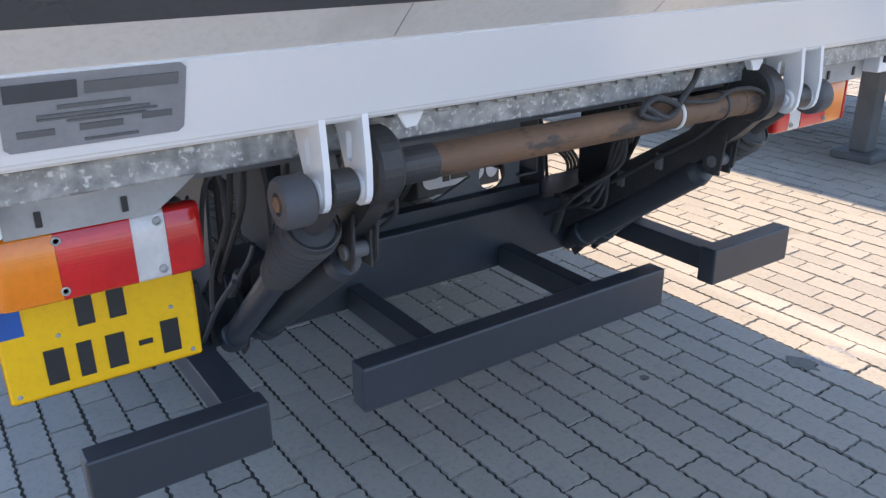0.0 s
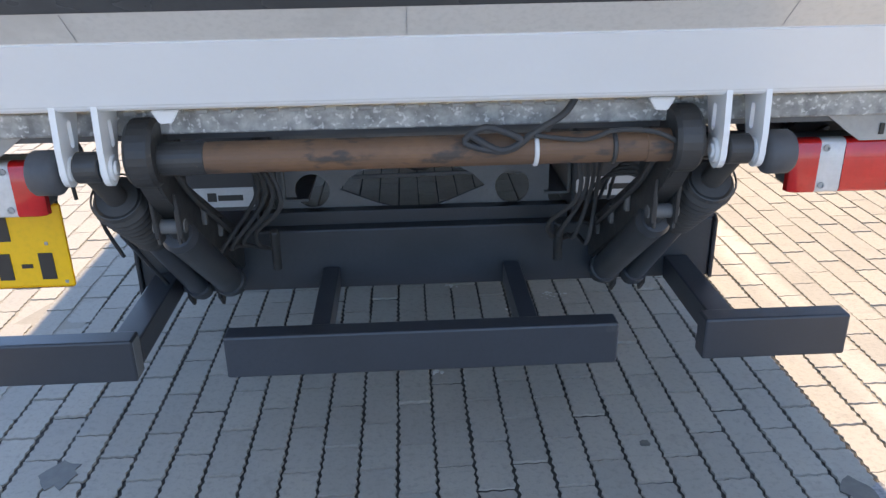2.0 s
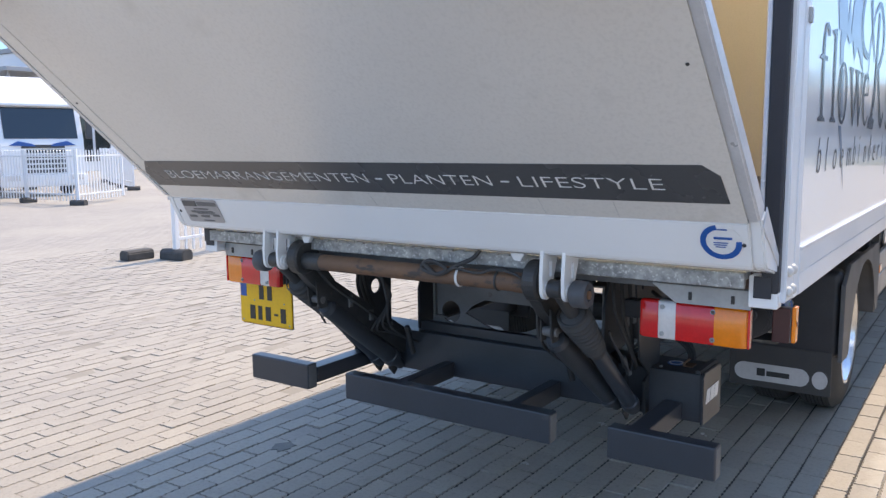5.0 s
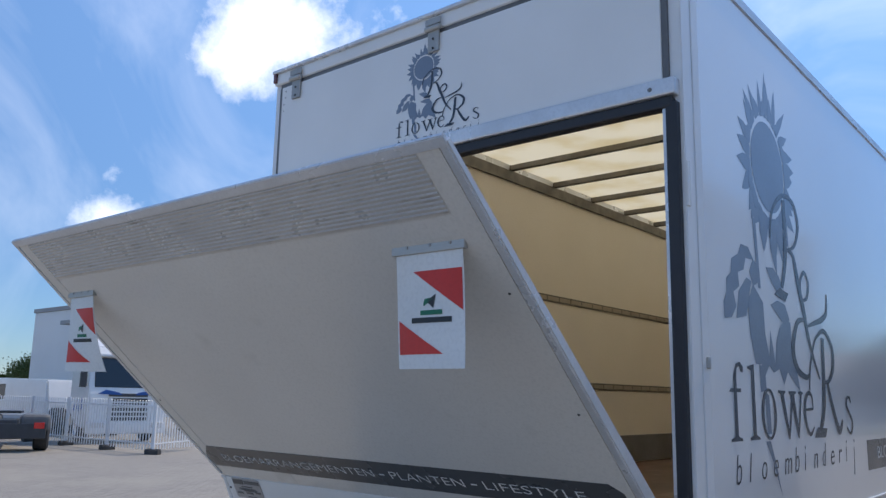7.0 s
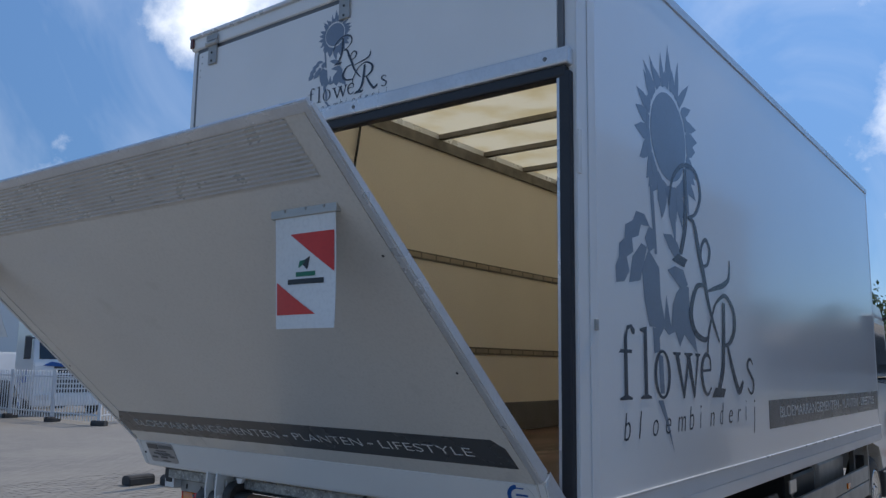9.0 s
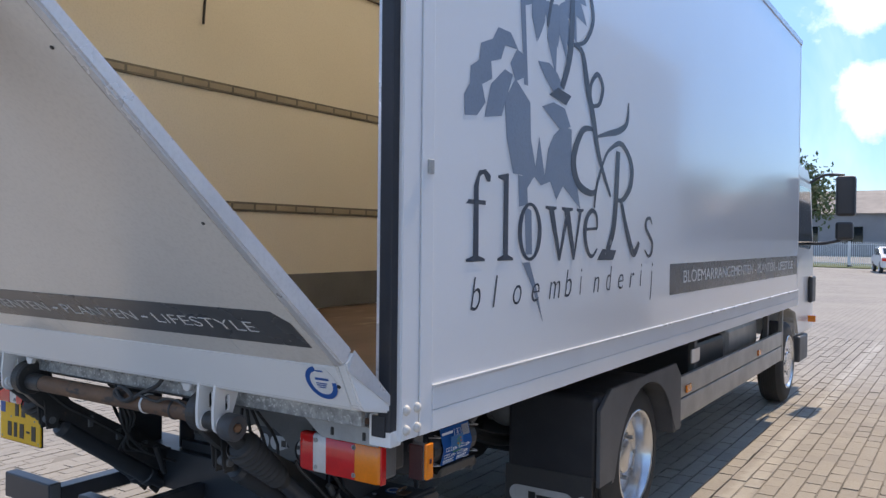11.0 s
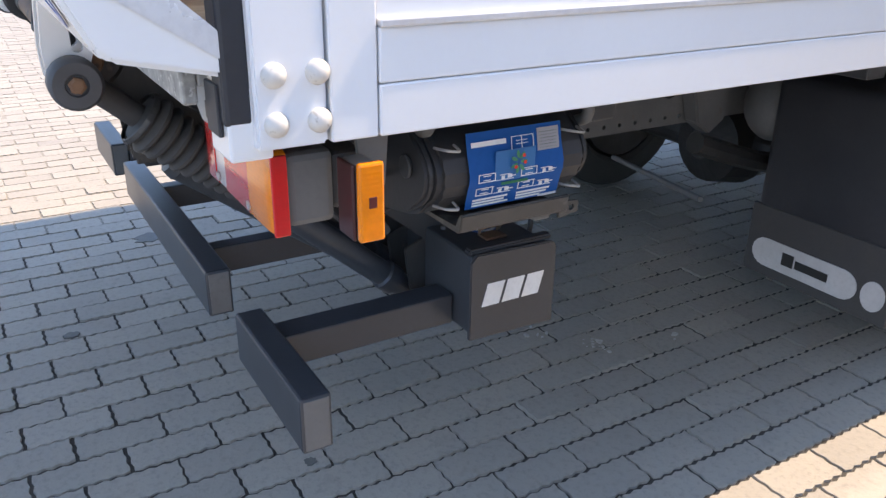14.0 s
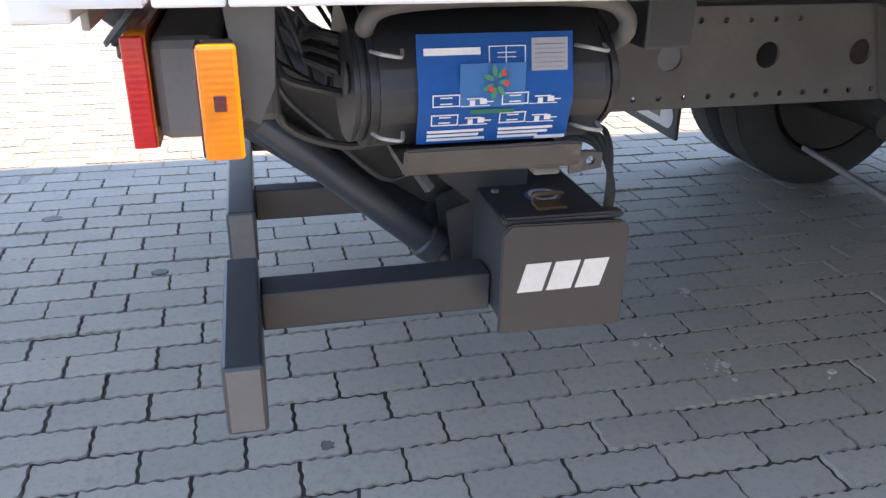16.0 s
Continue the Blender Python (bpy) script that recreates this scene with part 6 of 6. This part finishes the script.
# ---- yard fence panels on rubber feet ----
def picket_panel(length, height, n):
    """One mobile picket panel, built at the origin along x."""
    f = thing("fence_panel", (0, 0, 0), "white steel picket fence panel on black feet", "fence", "yard fence")
    for z in (0.25, height - 0.18):
        part("rail", box(0, length, -0.015, 0.015, z, z + 0.04, 0.004), rail_white, f)
    pick = None
    for i in range(n):
        x = length * (i + 0.5) / n
        if pick is None:
            pick = part("picket", prism([(-0.018, 0.10), (0.018, 0.10), (0.018, height - 0.02), (0, height), (-0.018, height - 0.02)], "y", -0.008, 0.008), rail_white, f)
            pick.location.x = x
        else:
            o = pick.copy()
            scene.collection.objects.link(o)
            o.location.x = x
    for x in (0.02, length - 0.02):
        part("post", box(x - 0.03, x + 0.03, -0.03, 0.03, 0.12, height + 0.02, 0.005), rail_white, f)
    for x in (0.02,):
        part("foot", prism([(x - 0.10, 0), (x + 0.10, 0), (x + 0.10, 0.10), (x + 0.06, 0.14), (x - 0.06, 0.14), (x - 0.10, 0.10)], "y", -0.2, 0.2, 0.01), concrete_foot, f, "black rubber foot")
    return f


p0 = picket_panel(2.3, 1.42, 16)
p0.matrix_basis = pose(-20.0, 9.85, 0, 0, 0, 2)
for x, y, a in ((-22.3, 9.75, 2), (-24.6, 9.65, 2), (-26.9, 9.5, 4), (-29.2, 9.3, 5), (-17.7, 9.93, 118), (-24.8, 15.9, 155), (-22.6, 14.9, 155), (-27.0, 17.0, 153), (-29.2, 18.1, 152)):
    copy_thing(p0, pose(x, y, 0, 0, 0, a))
near = picket_panel(2.3, 1.42, 16)
near.matrix_basis = pose(-7.15, 4.95, 0, 0, 0, 100)
block = thing("ballast_block", (-7.62, 4.7, 0), "black rubber ballast block on the paving", "block", "ballast blocks")
part("block_body", prism([(-7.72, 0), (-7.52, 0), (-7.52, 0.10), (-7.55, 0.13), (-7.69, 0.13), (-7.72, 0.10)], "y", 4.50, 4.90, 0.012), concrete_foot, block)


# ---- vehicles and buildings across the yard ----
def tractor_unit(at, yaw):
    v = thing("tractor_unit", (0, 0, 0), "white truck tractor with blue stripes, parked nose on", "truck")
    body = part("cab", prism([(0.0, 0.5), (0.0, 1.5), (0.06, 1.75), (0.30, 2.75), (0.55, 3.05), (2.2, 3.2), (2.25, 0.9), (1.9, 0.9), (1.5, 0.6), (0.7, 0.45)], "x", -1.22, 1.22, 0.04), white_paint, v, "white cab")
    part("windscreen", moved(box(-1.05, 1.05, -0.01, 0.01, -0.48, 0.48, 0.005), pose(0, 0.165, 2.22, -13.5, 0, 0)), glass, body, "dark windscreen")
    part("sun_visor", box(-1.1, 1.1, 0.12, 0.36, 2.72, 2.82, 0.03), white_paint, body)
    for k in range(6):
        part("grille_slat", box(-0.62, 0.62, -0.025, -0.002, 0.72 + k * 0.15, 0.82 + k * 0.15, 0.008), plastic_dark, body, "black grille slat")
    part("bumper", box(-1.22, 1.22, -0.08, 0.25, 0.30, 0.68, 0.05), white_paint, v)
    for s in (1, -1):
        part("headlamp", box(*sorted((s * 0.72, s * 1.12)), -0.095, -0.06, 0.50, 0.66, 0.015), lens_white, v)
        part("side_window", prism([(0.42, 1.75), (1.2, 1.75), (1.2, 2.5), (0.55, 2.5)], "x", *sorted((s * 1.222, s * 1.228))), glass, body)
        part("mirror", box(*sorted((s * 1.3, s * 1.5)), 0.0, 0.12, 1.75, 2.45, 0.04), plastic_dark, v)
        part("mirror_arm", rod((s * 1.2, 0.2, 2.4), (s * 1.42, 0.06, 2.4), 0.025), plastic_dark, v)
        part("grille_stripe", prism([(s * 0.2, 1.52), (s * 0.95, 1.55), (s * 0.7, 1.68), (s * 0.3, 1.60)], "y", -0.03, 0.06), dark_blue, body)
        for k in range(3):
            part("side_stripe", prism([(0.6 + k * 0.4, 1.1 - 0.1 * k), (0.75 + k * 0.4, 1.45 - 0.1 * k), (0.95 + k * 0.4, 1.2 - 0.1 * k), (0.8 + k * 0.4, 1.0)], "x", *sorted((s * 1.221, s * 1.226))), dark_blue, body)
        wheel(s * 1.2, 1.35, 0.5, 0.5, 0.29, 0.3, v, deep=0.04, face=s)
        wheel(s * 1.2, 4.9, 0.5, 0.5, 0.29, 0.5, v, deep=0.12, face=s)
    part("chassis", box(-0.45, 0.45, 2.0, 5.8, 0.7, 1.0, 0.02), chassis_grey, v)
    part("roof_fairing", prism([(0.7, 3.05), (2.2, 3.75), (2.25, 3.1)], "x", -1.1, 1.1, 0.05), white_paint, v)
    v.matrix_basis = pose(*at, 0, 0, yaw)
    return v


tractor_unit((-22.2, 11.6, 0), 78)
low = thing("yard_tractor", (0, 0, 0), "orange and black low yard tractor", "tractor")
for x in (-0.75, 0.45):
    part("fender", box(x, x + 0.75, -0.2, 1.2, 0.55, 0.98, 0.12, seg=3), chassis_grey, low)
    wheel(x + 0.75 if x > 0 else x, 0.6, 0.48, 0.48, 0.28, 0.4, low, deep=0.08, face=1 if x > 0 else -1)
part("frame", box(-0.4, 0.4, -0.3, 4.2, 0.55, 0.85, 0.03), black_paint, low)
part("tail_board", box(-1.1, 1.1, -0.34, -0.28, 0.35, 0.75, 0.02), black_paint, low)
for x in (-1.05, 0.8):
    part("tail_lamp", box(x, x + 0.25, -0.37, -0.345, 0.62, 0.78, 0.01), lens_red, low)
part("fifth_wheel", prism([(-0.45, 0.4), (0.45, 0.4), (0.5, 1.1), (0.2, 1.3), (-0.2, 1.3), (-0.5, 1.1)], "z", 1.0, 1.06, 0.01), grease, low)
hood = part("cabin", box(-1.9, -1.0, 2.2, 3.4, 0.8, 2.05, 0.08), orange_paint, low, "orange cabin")
part("cabin_window", box(-1.8, -1.1, 2.185, 2.198, 1.35, 1.95, 0.0), glass, hood)
part("exhaust", sweep([(-0.75, 2.3, 0.9), (-0.75, 2.3, 2.2), (-0.75, 2.25, 2.4), (-0.7, 2.1, 2.45)], 0.06, 10), black_paint, low)
low.matrix_basis = pose(-20.6, 7.15, 0, 0, 0, 66)


def van(at, yaw, label):
    v = thing("van", (0, 0, 0), label, "van", "parked vans")
    part("body", prism([(-2.6, 0.35), (-2.65, 1.0), (-2.5, 2.0), (0.7, 2.05), (1.5, 1.25), (2.45, 0.95), (2.55, 0.4)], "x", -0.95, 0.95, 0.07), white_paint, v, "white body")
    part("side_window", prism([(0.0, 1.2), (1.2, 1.2), (0.62, 1.8), (0.0, 1.82)], "x", -0.956, 0.956), glass, v)
    part("windscreen", moved(box(-0.8, 0.8, -0.01, 0.01, -0.5, 0.5), pose(0, 1.11, 1.66, 45, 0, 0)), glass, v)
    for s in (1, -1):
        for y in (-1.6, 1.6):
            wheel(s * 0.97, y, 0.34, 0.34, 0.21, 0.2, v, deep=0.03, face=s)
    v.matrix_basis = pose(*at, 0, 0, yaw)


van((-30.5, 12.0, 0), 100, "white van parked behind the fence")
van((-33.0, 8.5, 0), 95, "white van beside the low tractor")

office = thing("office_building", (-52, 27, 0), "white flat-roofed office building with a canopy", "building")
part("wall", box(-60, -45, 24.5, 40, 0, 7.2, 0.02), white_wall, office, "white panel wall")
part("parapet", box(-60.1, -44.9, 24.4, 40.1, 7.2, 7.5, 0.03), cladding, office)
part("canopy", box(-49.5, -43.4, 21.6, 24.5, 5.7, 5.95, 0.03), cladding, office, "thin grey canopy")
for k in range(3):
    part("window", box(-44.99, -44.94, 25.2 + k * 1.2, 26.2 + k * 1.2, 0.6, 5.4, 0.0), glass, office, "tall dark window")
part("window", box(-48.5, -45.2, 24.44, 24.49, 0.6, 5.4), glass, office, "dark window front")
for k in range(4):
    part("mullion", box(-48.5 + k * 1.05, -48.42 + k * 1.05, 24.38, 24.43, 0.6, 5.4), seal_grey, office)
part("canopy_post", rod((-44, 22, 0), (-44, 22, 5.7), 0.08), cladding, office)

# blue machine seen low across the yard
bl = thing("blue_flatbed", (0, 0, 0), "blue flatbed machine parked on the paving", "vehicle")
part("deck", box(-1.1, 1.1, -2.5, 2.5, 0.55, 1.0, 0.05), blue_paint, bl, "blue deck")
for k in range(8):
    part("deck_bar", box(-1.12, -1.104, -2.3 + k * 0.6, -2.0 + k * 0.6, 0.72, 0.9, 0.003), letter_white, bl)
part("hood", box(-1.0, 1.0, 0.5, 2.4, 1.0, 1.9, 0.12, seg=3), blue_paint, bl)
for s in (1, -1):
    for y in (-1.7, 1.6):
        wheel(s * 1.08, y, 0.3, 0.3, 0.18, 0.22, bl, deep=0.03, face=s)
part("tool_box", box(-1.05, 1.05, -0.8, 0.5, 0.28, 0.56, 0.03), black_paint, bl)
bl.matrix_basis = pose(-17.2, 2.6, 0, 0, 0, 165)

# far side: boundary fence, container, long roof, car
bf = picket_panel(3.0, 1.7, 22)
bf["label"] = "white steel boundary fence panel before the grass"
D = Vector((0.93, -0.37, 0)).normalized()
ang = math.degrees(math.atan2(D.y, D.x))
for k in range(20):
    q = Vector((-24, 66.0, 0)) + D * (3.05 * k)
    if k == 0:
        bf.matrix_basis = pose(*q, 0, 0, ang)
    else:
        copy_thing(bf, pose(*q, 0, 0, ang))
cont = thing("container", (-10, 62, 0), "grey corrugated container at the yard's end", "container")
part("shell", box(-12.5, -7.2, 60, 62.4, 0.1, 2.7, 0.03), cladding, cont)
for k in range(18):
    part("rib", box(-12.4 + k * 0.29, -12.25 + k * 0.29, 59.96, 60.0, 0.2, 2.6, 0.01), cladding, cont)
shed = thing("long_shed", (-5, 110, 0), "long grey industrial shed with a dark roof", "building")
part("wall", box(-30, 40, 108, 130, 0, 5.2, 0.02), cladding, shed, "grey wall")
part("roof", prism([(107.4, 5.2), (130.6, 5.2), (119, 8.6)], "x", -30.5, 40.5, 0.02), dark_roof, shed, "dark sheet roof")
for k in range(12):
    part("window", box(-26 + k * 5, -23.5 + k * 5, 107.94, 107.99, 1.5, 3.6), glass, shed)
barn = thing("dark_barn", (14, 80, 0), "dark grey barn with a pitched roof", "building")
part("wall", box(6, 24, 82, 94, 0, 2.4, 0.02), dark_roof, barn)
part("roof", prism([(5.5, 2.4), (24.5, 2.4), (15, 6.2)], "y", 81.5, 94.5, 0.02), dark_roof, barn, "dark pitched roof")
car = thing("parked_car", (0, 0, 0), "white car parked at the fence", "car")
part("body", prism([(-2.1, 0.3), (-2.15, 0.85), (-1.7, 0.98), (-1.1, 1.42), (0.4, 1.45), (1.1, 0.98), (2.0, 0.82), (2.15, 0.4)], "x", -0.88, 0.88, 0.06), white_paint, car, "white body")
part("side_window", prism([(-1.4, 0.98), (-0.98, 1.34), (0.35, 1.36), (0.85, 0.98)], "x", -0.885, 0.885), glass, car)
part("rear_window", moved(box(-0.7, 0.7, -0.01, 0.01, -0.25, 0.25), pose(0, -1.42, 1.2, -53, 0, 0)), glass, car)
for s in (1, -1):
    part("tail_lamp", box(*sorted((s * 0.55, s * 0.86)), -2.17, -2.13, 0.66, 0.82, 0.01), lens_red, car)
    for y in (-1.35, 1.35):
        wheel(s * 0.9, y, 0.32, 0.32, 0.2, 0.2, car, deep=0.03, face=s)
car.matrix_basis = pose(-1.0, 50, 0, 0, 0, 12)


# ---- trees ----
def tree(at, h, spread, seed):
    rng = random.Random(seed)
    t = thing("tree", at, "leafy green tree beyond the fence", "tree", "trees behind the yard")
    bm = bmesh.new()
    base = Vector(at)
    sweep([base, base + Vector((0.1, 0, h * 0.3)), base + Vector((-0.05, 0.1, h * 0.6)), base + Vector((0, 0, h * 0.85))], h * 0.018, 7, bm, 3)
    tips = []
    for k in range(9):
        a, z = rng.uniform(0, math.tau), h * rng.uniform(0.3, 0.7)
        e = base + Vector((math.cos(a) * spread * rng.uniform(0.5, 0.8), math.sin(a) * spread * rng.uniform(0.5, 0.8), z + h * rng.uniform(0.1, 0.22)))
        sweep([base + Vector((0, 0, z * 0.85)), (base + Vector((0, 0, z)) + e) / 2, e], h * 0.007, 5, bm, 2)
        tips.append(e)
    part("trunk", bm, bark, t)
    pts, faces = [], []
    for k in range(4200):
        c = rng.choice(tips) if k % 3 else base + Vector((0, 0, h * rng.uniform(0.45, 0.95)))
        g = Vector((rng.gauss(0, 1), rng.gauss(0, 1), rng.gauss(0, 0.8))) * spread * 0.25
        p = c + g
        u = Vector((rng.gauss(0, 1), rng.gauss(0, 1), rng.gauss(0, 1))).normalized()
        v = u.orthogonal().normalized()
        s = h * rng.uniform(0.014, 0.03)
        i = len(pts)
        pts += [p - u * s, p + v * s * 0.6, p + u * s, p - v * s * 0.6]
        faces.append((i, i + 1, i + 2, i + 3))
    me = bpy.data.meshes.new("crown")
    me.from_pydata([tuple(p) for p in pts], [], faces)
    me.materials.append(leaf_green)
    o = new("crown", me)
    o.parent = t
    o.matrix_parent_inverse = BASE[t].inverted()
    return t


for i, (x, y, h) in enumerate(((-14, 72, 8), (-11, 76, 9), (-18, 74, 8), (2, 98, 9), (9, 100, 8), (20, 98, 9), (28, 92, 10), (-118, 49, 6), (-120, 42, 5.5), (-124, 54, 6), (-122, 35, 5.5), (-126, 27, 6), (-128, 60, 6))):
    tree((x, y, 0), h, h * 0.42, 11 + i)
# a low line of far woods
rng = random.Random(5)
pts, faces = [], []
for k in range(9000):
    a = radians(rng.uniform(20, 200)) 
    r = rng.uniform(230, 260)
    p = Vector((r * math.cos(a), r * math.sin(a), 9 * rng.random() ** 1.4 * (0.75 + 0.3 * math.sin(a * 37) * math.sin(a * 13))))
    u = Vector((rng.gauss(0, 1), rng.gauss(0, 1), rng.gauss(0, 1))).normalized()
    v, s = u.orthogonal().normalized(), rng.uniform(1.0, 2.2)
    i = len(pts)
    pts += [p - u * s, p + v * s, p + u * s, p - v * s]
    faces.append((i, i + 1, i + 2, i + 3))
me = bpy.data.meshes.new("far_woods")
me.from_pydata([tuple(p) for p in pts], [], faces)
me.materials.append(leaf_green)
tagged(new("far_woods", me), "far line of green woods", "woods", kind="stuff")

# ---- the paving blocks ----
PW, PL, GAP = 0.1105, 0.2215, 0.0031


def paver_shape():
    """A block with wavy flanks: outline, then a chamfered top and a skirt."""
    w, l = PW / 2 - GAP * 1.15, PL / 2 - GAP * 0.85
    out = []
    n = 13
    for i in range(n):
        out.append((w + (0.0036 if i % 2 else -0.0031), -l + 2 * l * i / (n - 1)))
    out += [(0.030, l + 0.0024), (0.010, l - 0.0022), (-0.012, l + 0.0026), (-0.032, l - 0.0020)]
    for i in range(n):
        out.append((-w + (0.0036 if i % 2 else -0.0031), l - 2 * l * i / (n - 1)))
    out += [(-0.032, -l - 0.0026), (-0.012, -l + 0.0020), (0.010, -l - 0.0028), (0.030, -l + 0.0018)]
    k = len(out)
    v = [(x * 0.955, y * 0.978, 0.0) for x, y in out] + [(x, y, -0.020) for x, y in out]
    f = [tuple(range(k))] + [(i, k + i, k + (i + 1) % k, (i + 1) % k) for i in range(k)]
    return v, f


pv, pf = paver_shape()
paver_mesh = bpy.data.meshes.new("paver")
paver_mesh.from_pydata(pv, [], pf)
paver_mesh.materials.append(paver)
bmx = bmesh.new()
bmx.from_mesh(paver_mesh)
bmesh.ops.recalc_face_normals(bmx, faces=bmx.faces)
bmx.to_mesh(paver_mesh)
bmx.free()
paving = tagged(new("paving", None), "grey-beige wavy-edged concrete block paving", "paving", kind="structure")
rng = random.Random(3)
NX, NY = int((PX1 - PX0) / PW), int((PY1 - PY0) / PL)
rest = []
count = 0
for i in range(NX):
    for j in range(-(i % 2), NY):
        x, y = PX0 + (i + 0.5) * PW, PY0 + (j + 0.5 + 0.5 * (i % 2)) * PL
        tilt = (rng.gauss(0, 0.5), rng.gauss(0, 0.4), rng.gauss(0, 0.45))
        z = rng.gauss(0, 0.0016)
        m = pose(x + rng.gauss(0, 0.0006), y + rng.gauss(0, 0.001), z, *tilt)
        if 0.05 < x < 1.75 and 0.15 < y < 4.1 and count < 300 and (x - 0.9) ** 2 * 2.2 + (y - 1.0) ** 2 < 1.62:
            o = bpy.data.objects.new("paver", paver_mesh)
            scene.collection.objects.link(o)
            o.parent, o.matrix_basis = paving, m
            count += 1
        else:
            rest.append(m)
V = np.array(pv)
N, K = len(rest), len(pv)
R = np.array([[list(r) for r in m.to_3x3()] for m in rest])
T = np.array([list(m.translation) for m in rest])
co = (np.einsum("nij,kj->nki", R, V) + T[:, None, :]).reshape(-1, 3)
loops, starts, at = [], [], 0
order = [[v for v in p.vertices] for p in paver_mesh.polygons]
flat = np.concatenate([np.array(f) for f in order])
sizes = np.array([len(f) for f in order])
allv = (flat[None, :] + (np.arange(N) * K)[:, None]).reshape(-1)
alls = np.tile(sizes, N)
me = bpy.data.meshes.new("paving_field")
me.vertices.add(N * K)
me.vertices.foreach_set("co", co.reshape(-1).astype(np.float32))
me.loops.add(len(allv))
me.loops.foreach_set("vertex_index", allv.astype(np.int32))
me.polygons.add(len(alls))
me.polygons.foreach_set("loop_start", np.concatenate([[0], np.cumsum(alls)[:-1]]).astype(np.int32))
me.polygons.foreach_set("use_smooth", np.zeros(len(alls), dtype=bool))
me.update(calc_edges=True)
me.validate()
me.materials.append(paver)
field = tagged(new("paving_field", me), "block paving running on across the yard", kind="stuff")
field.parent = paving
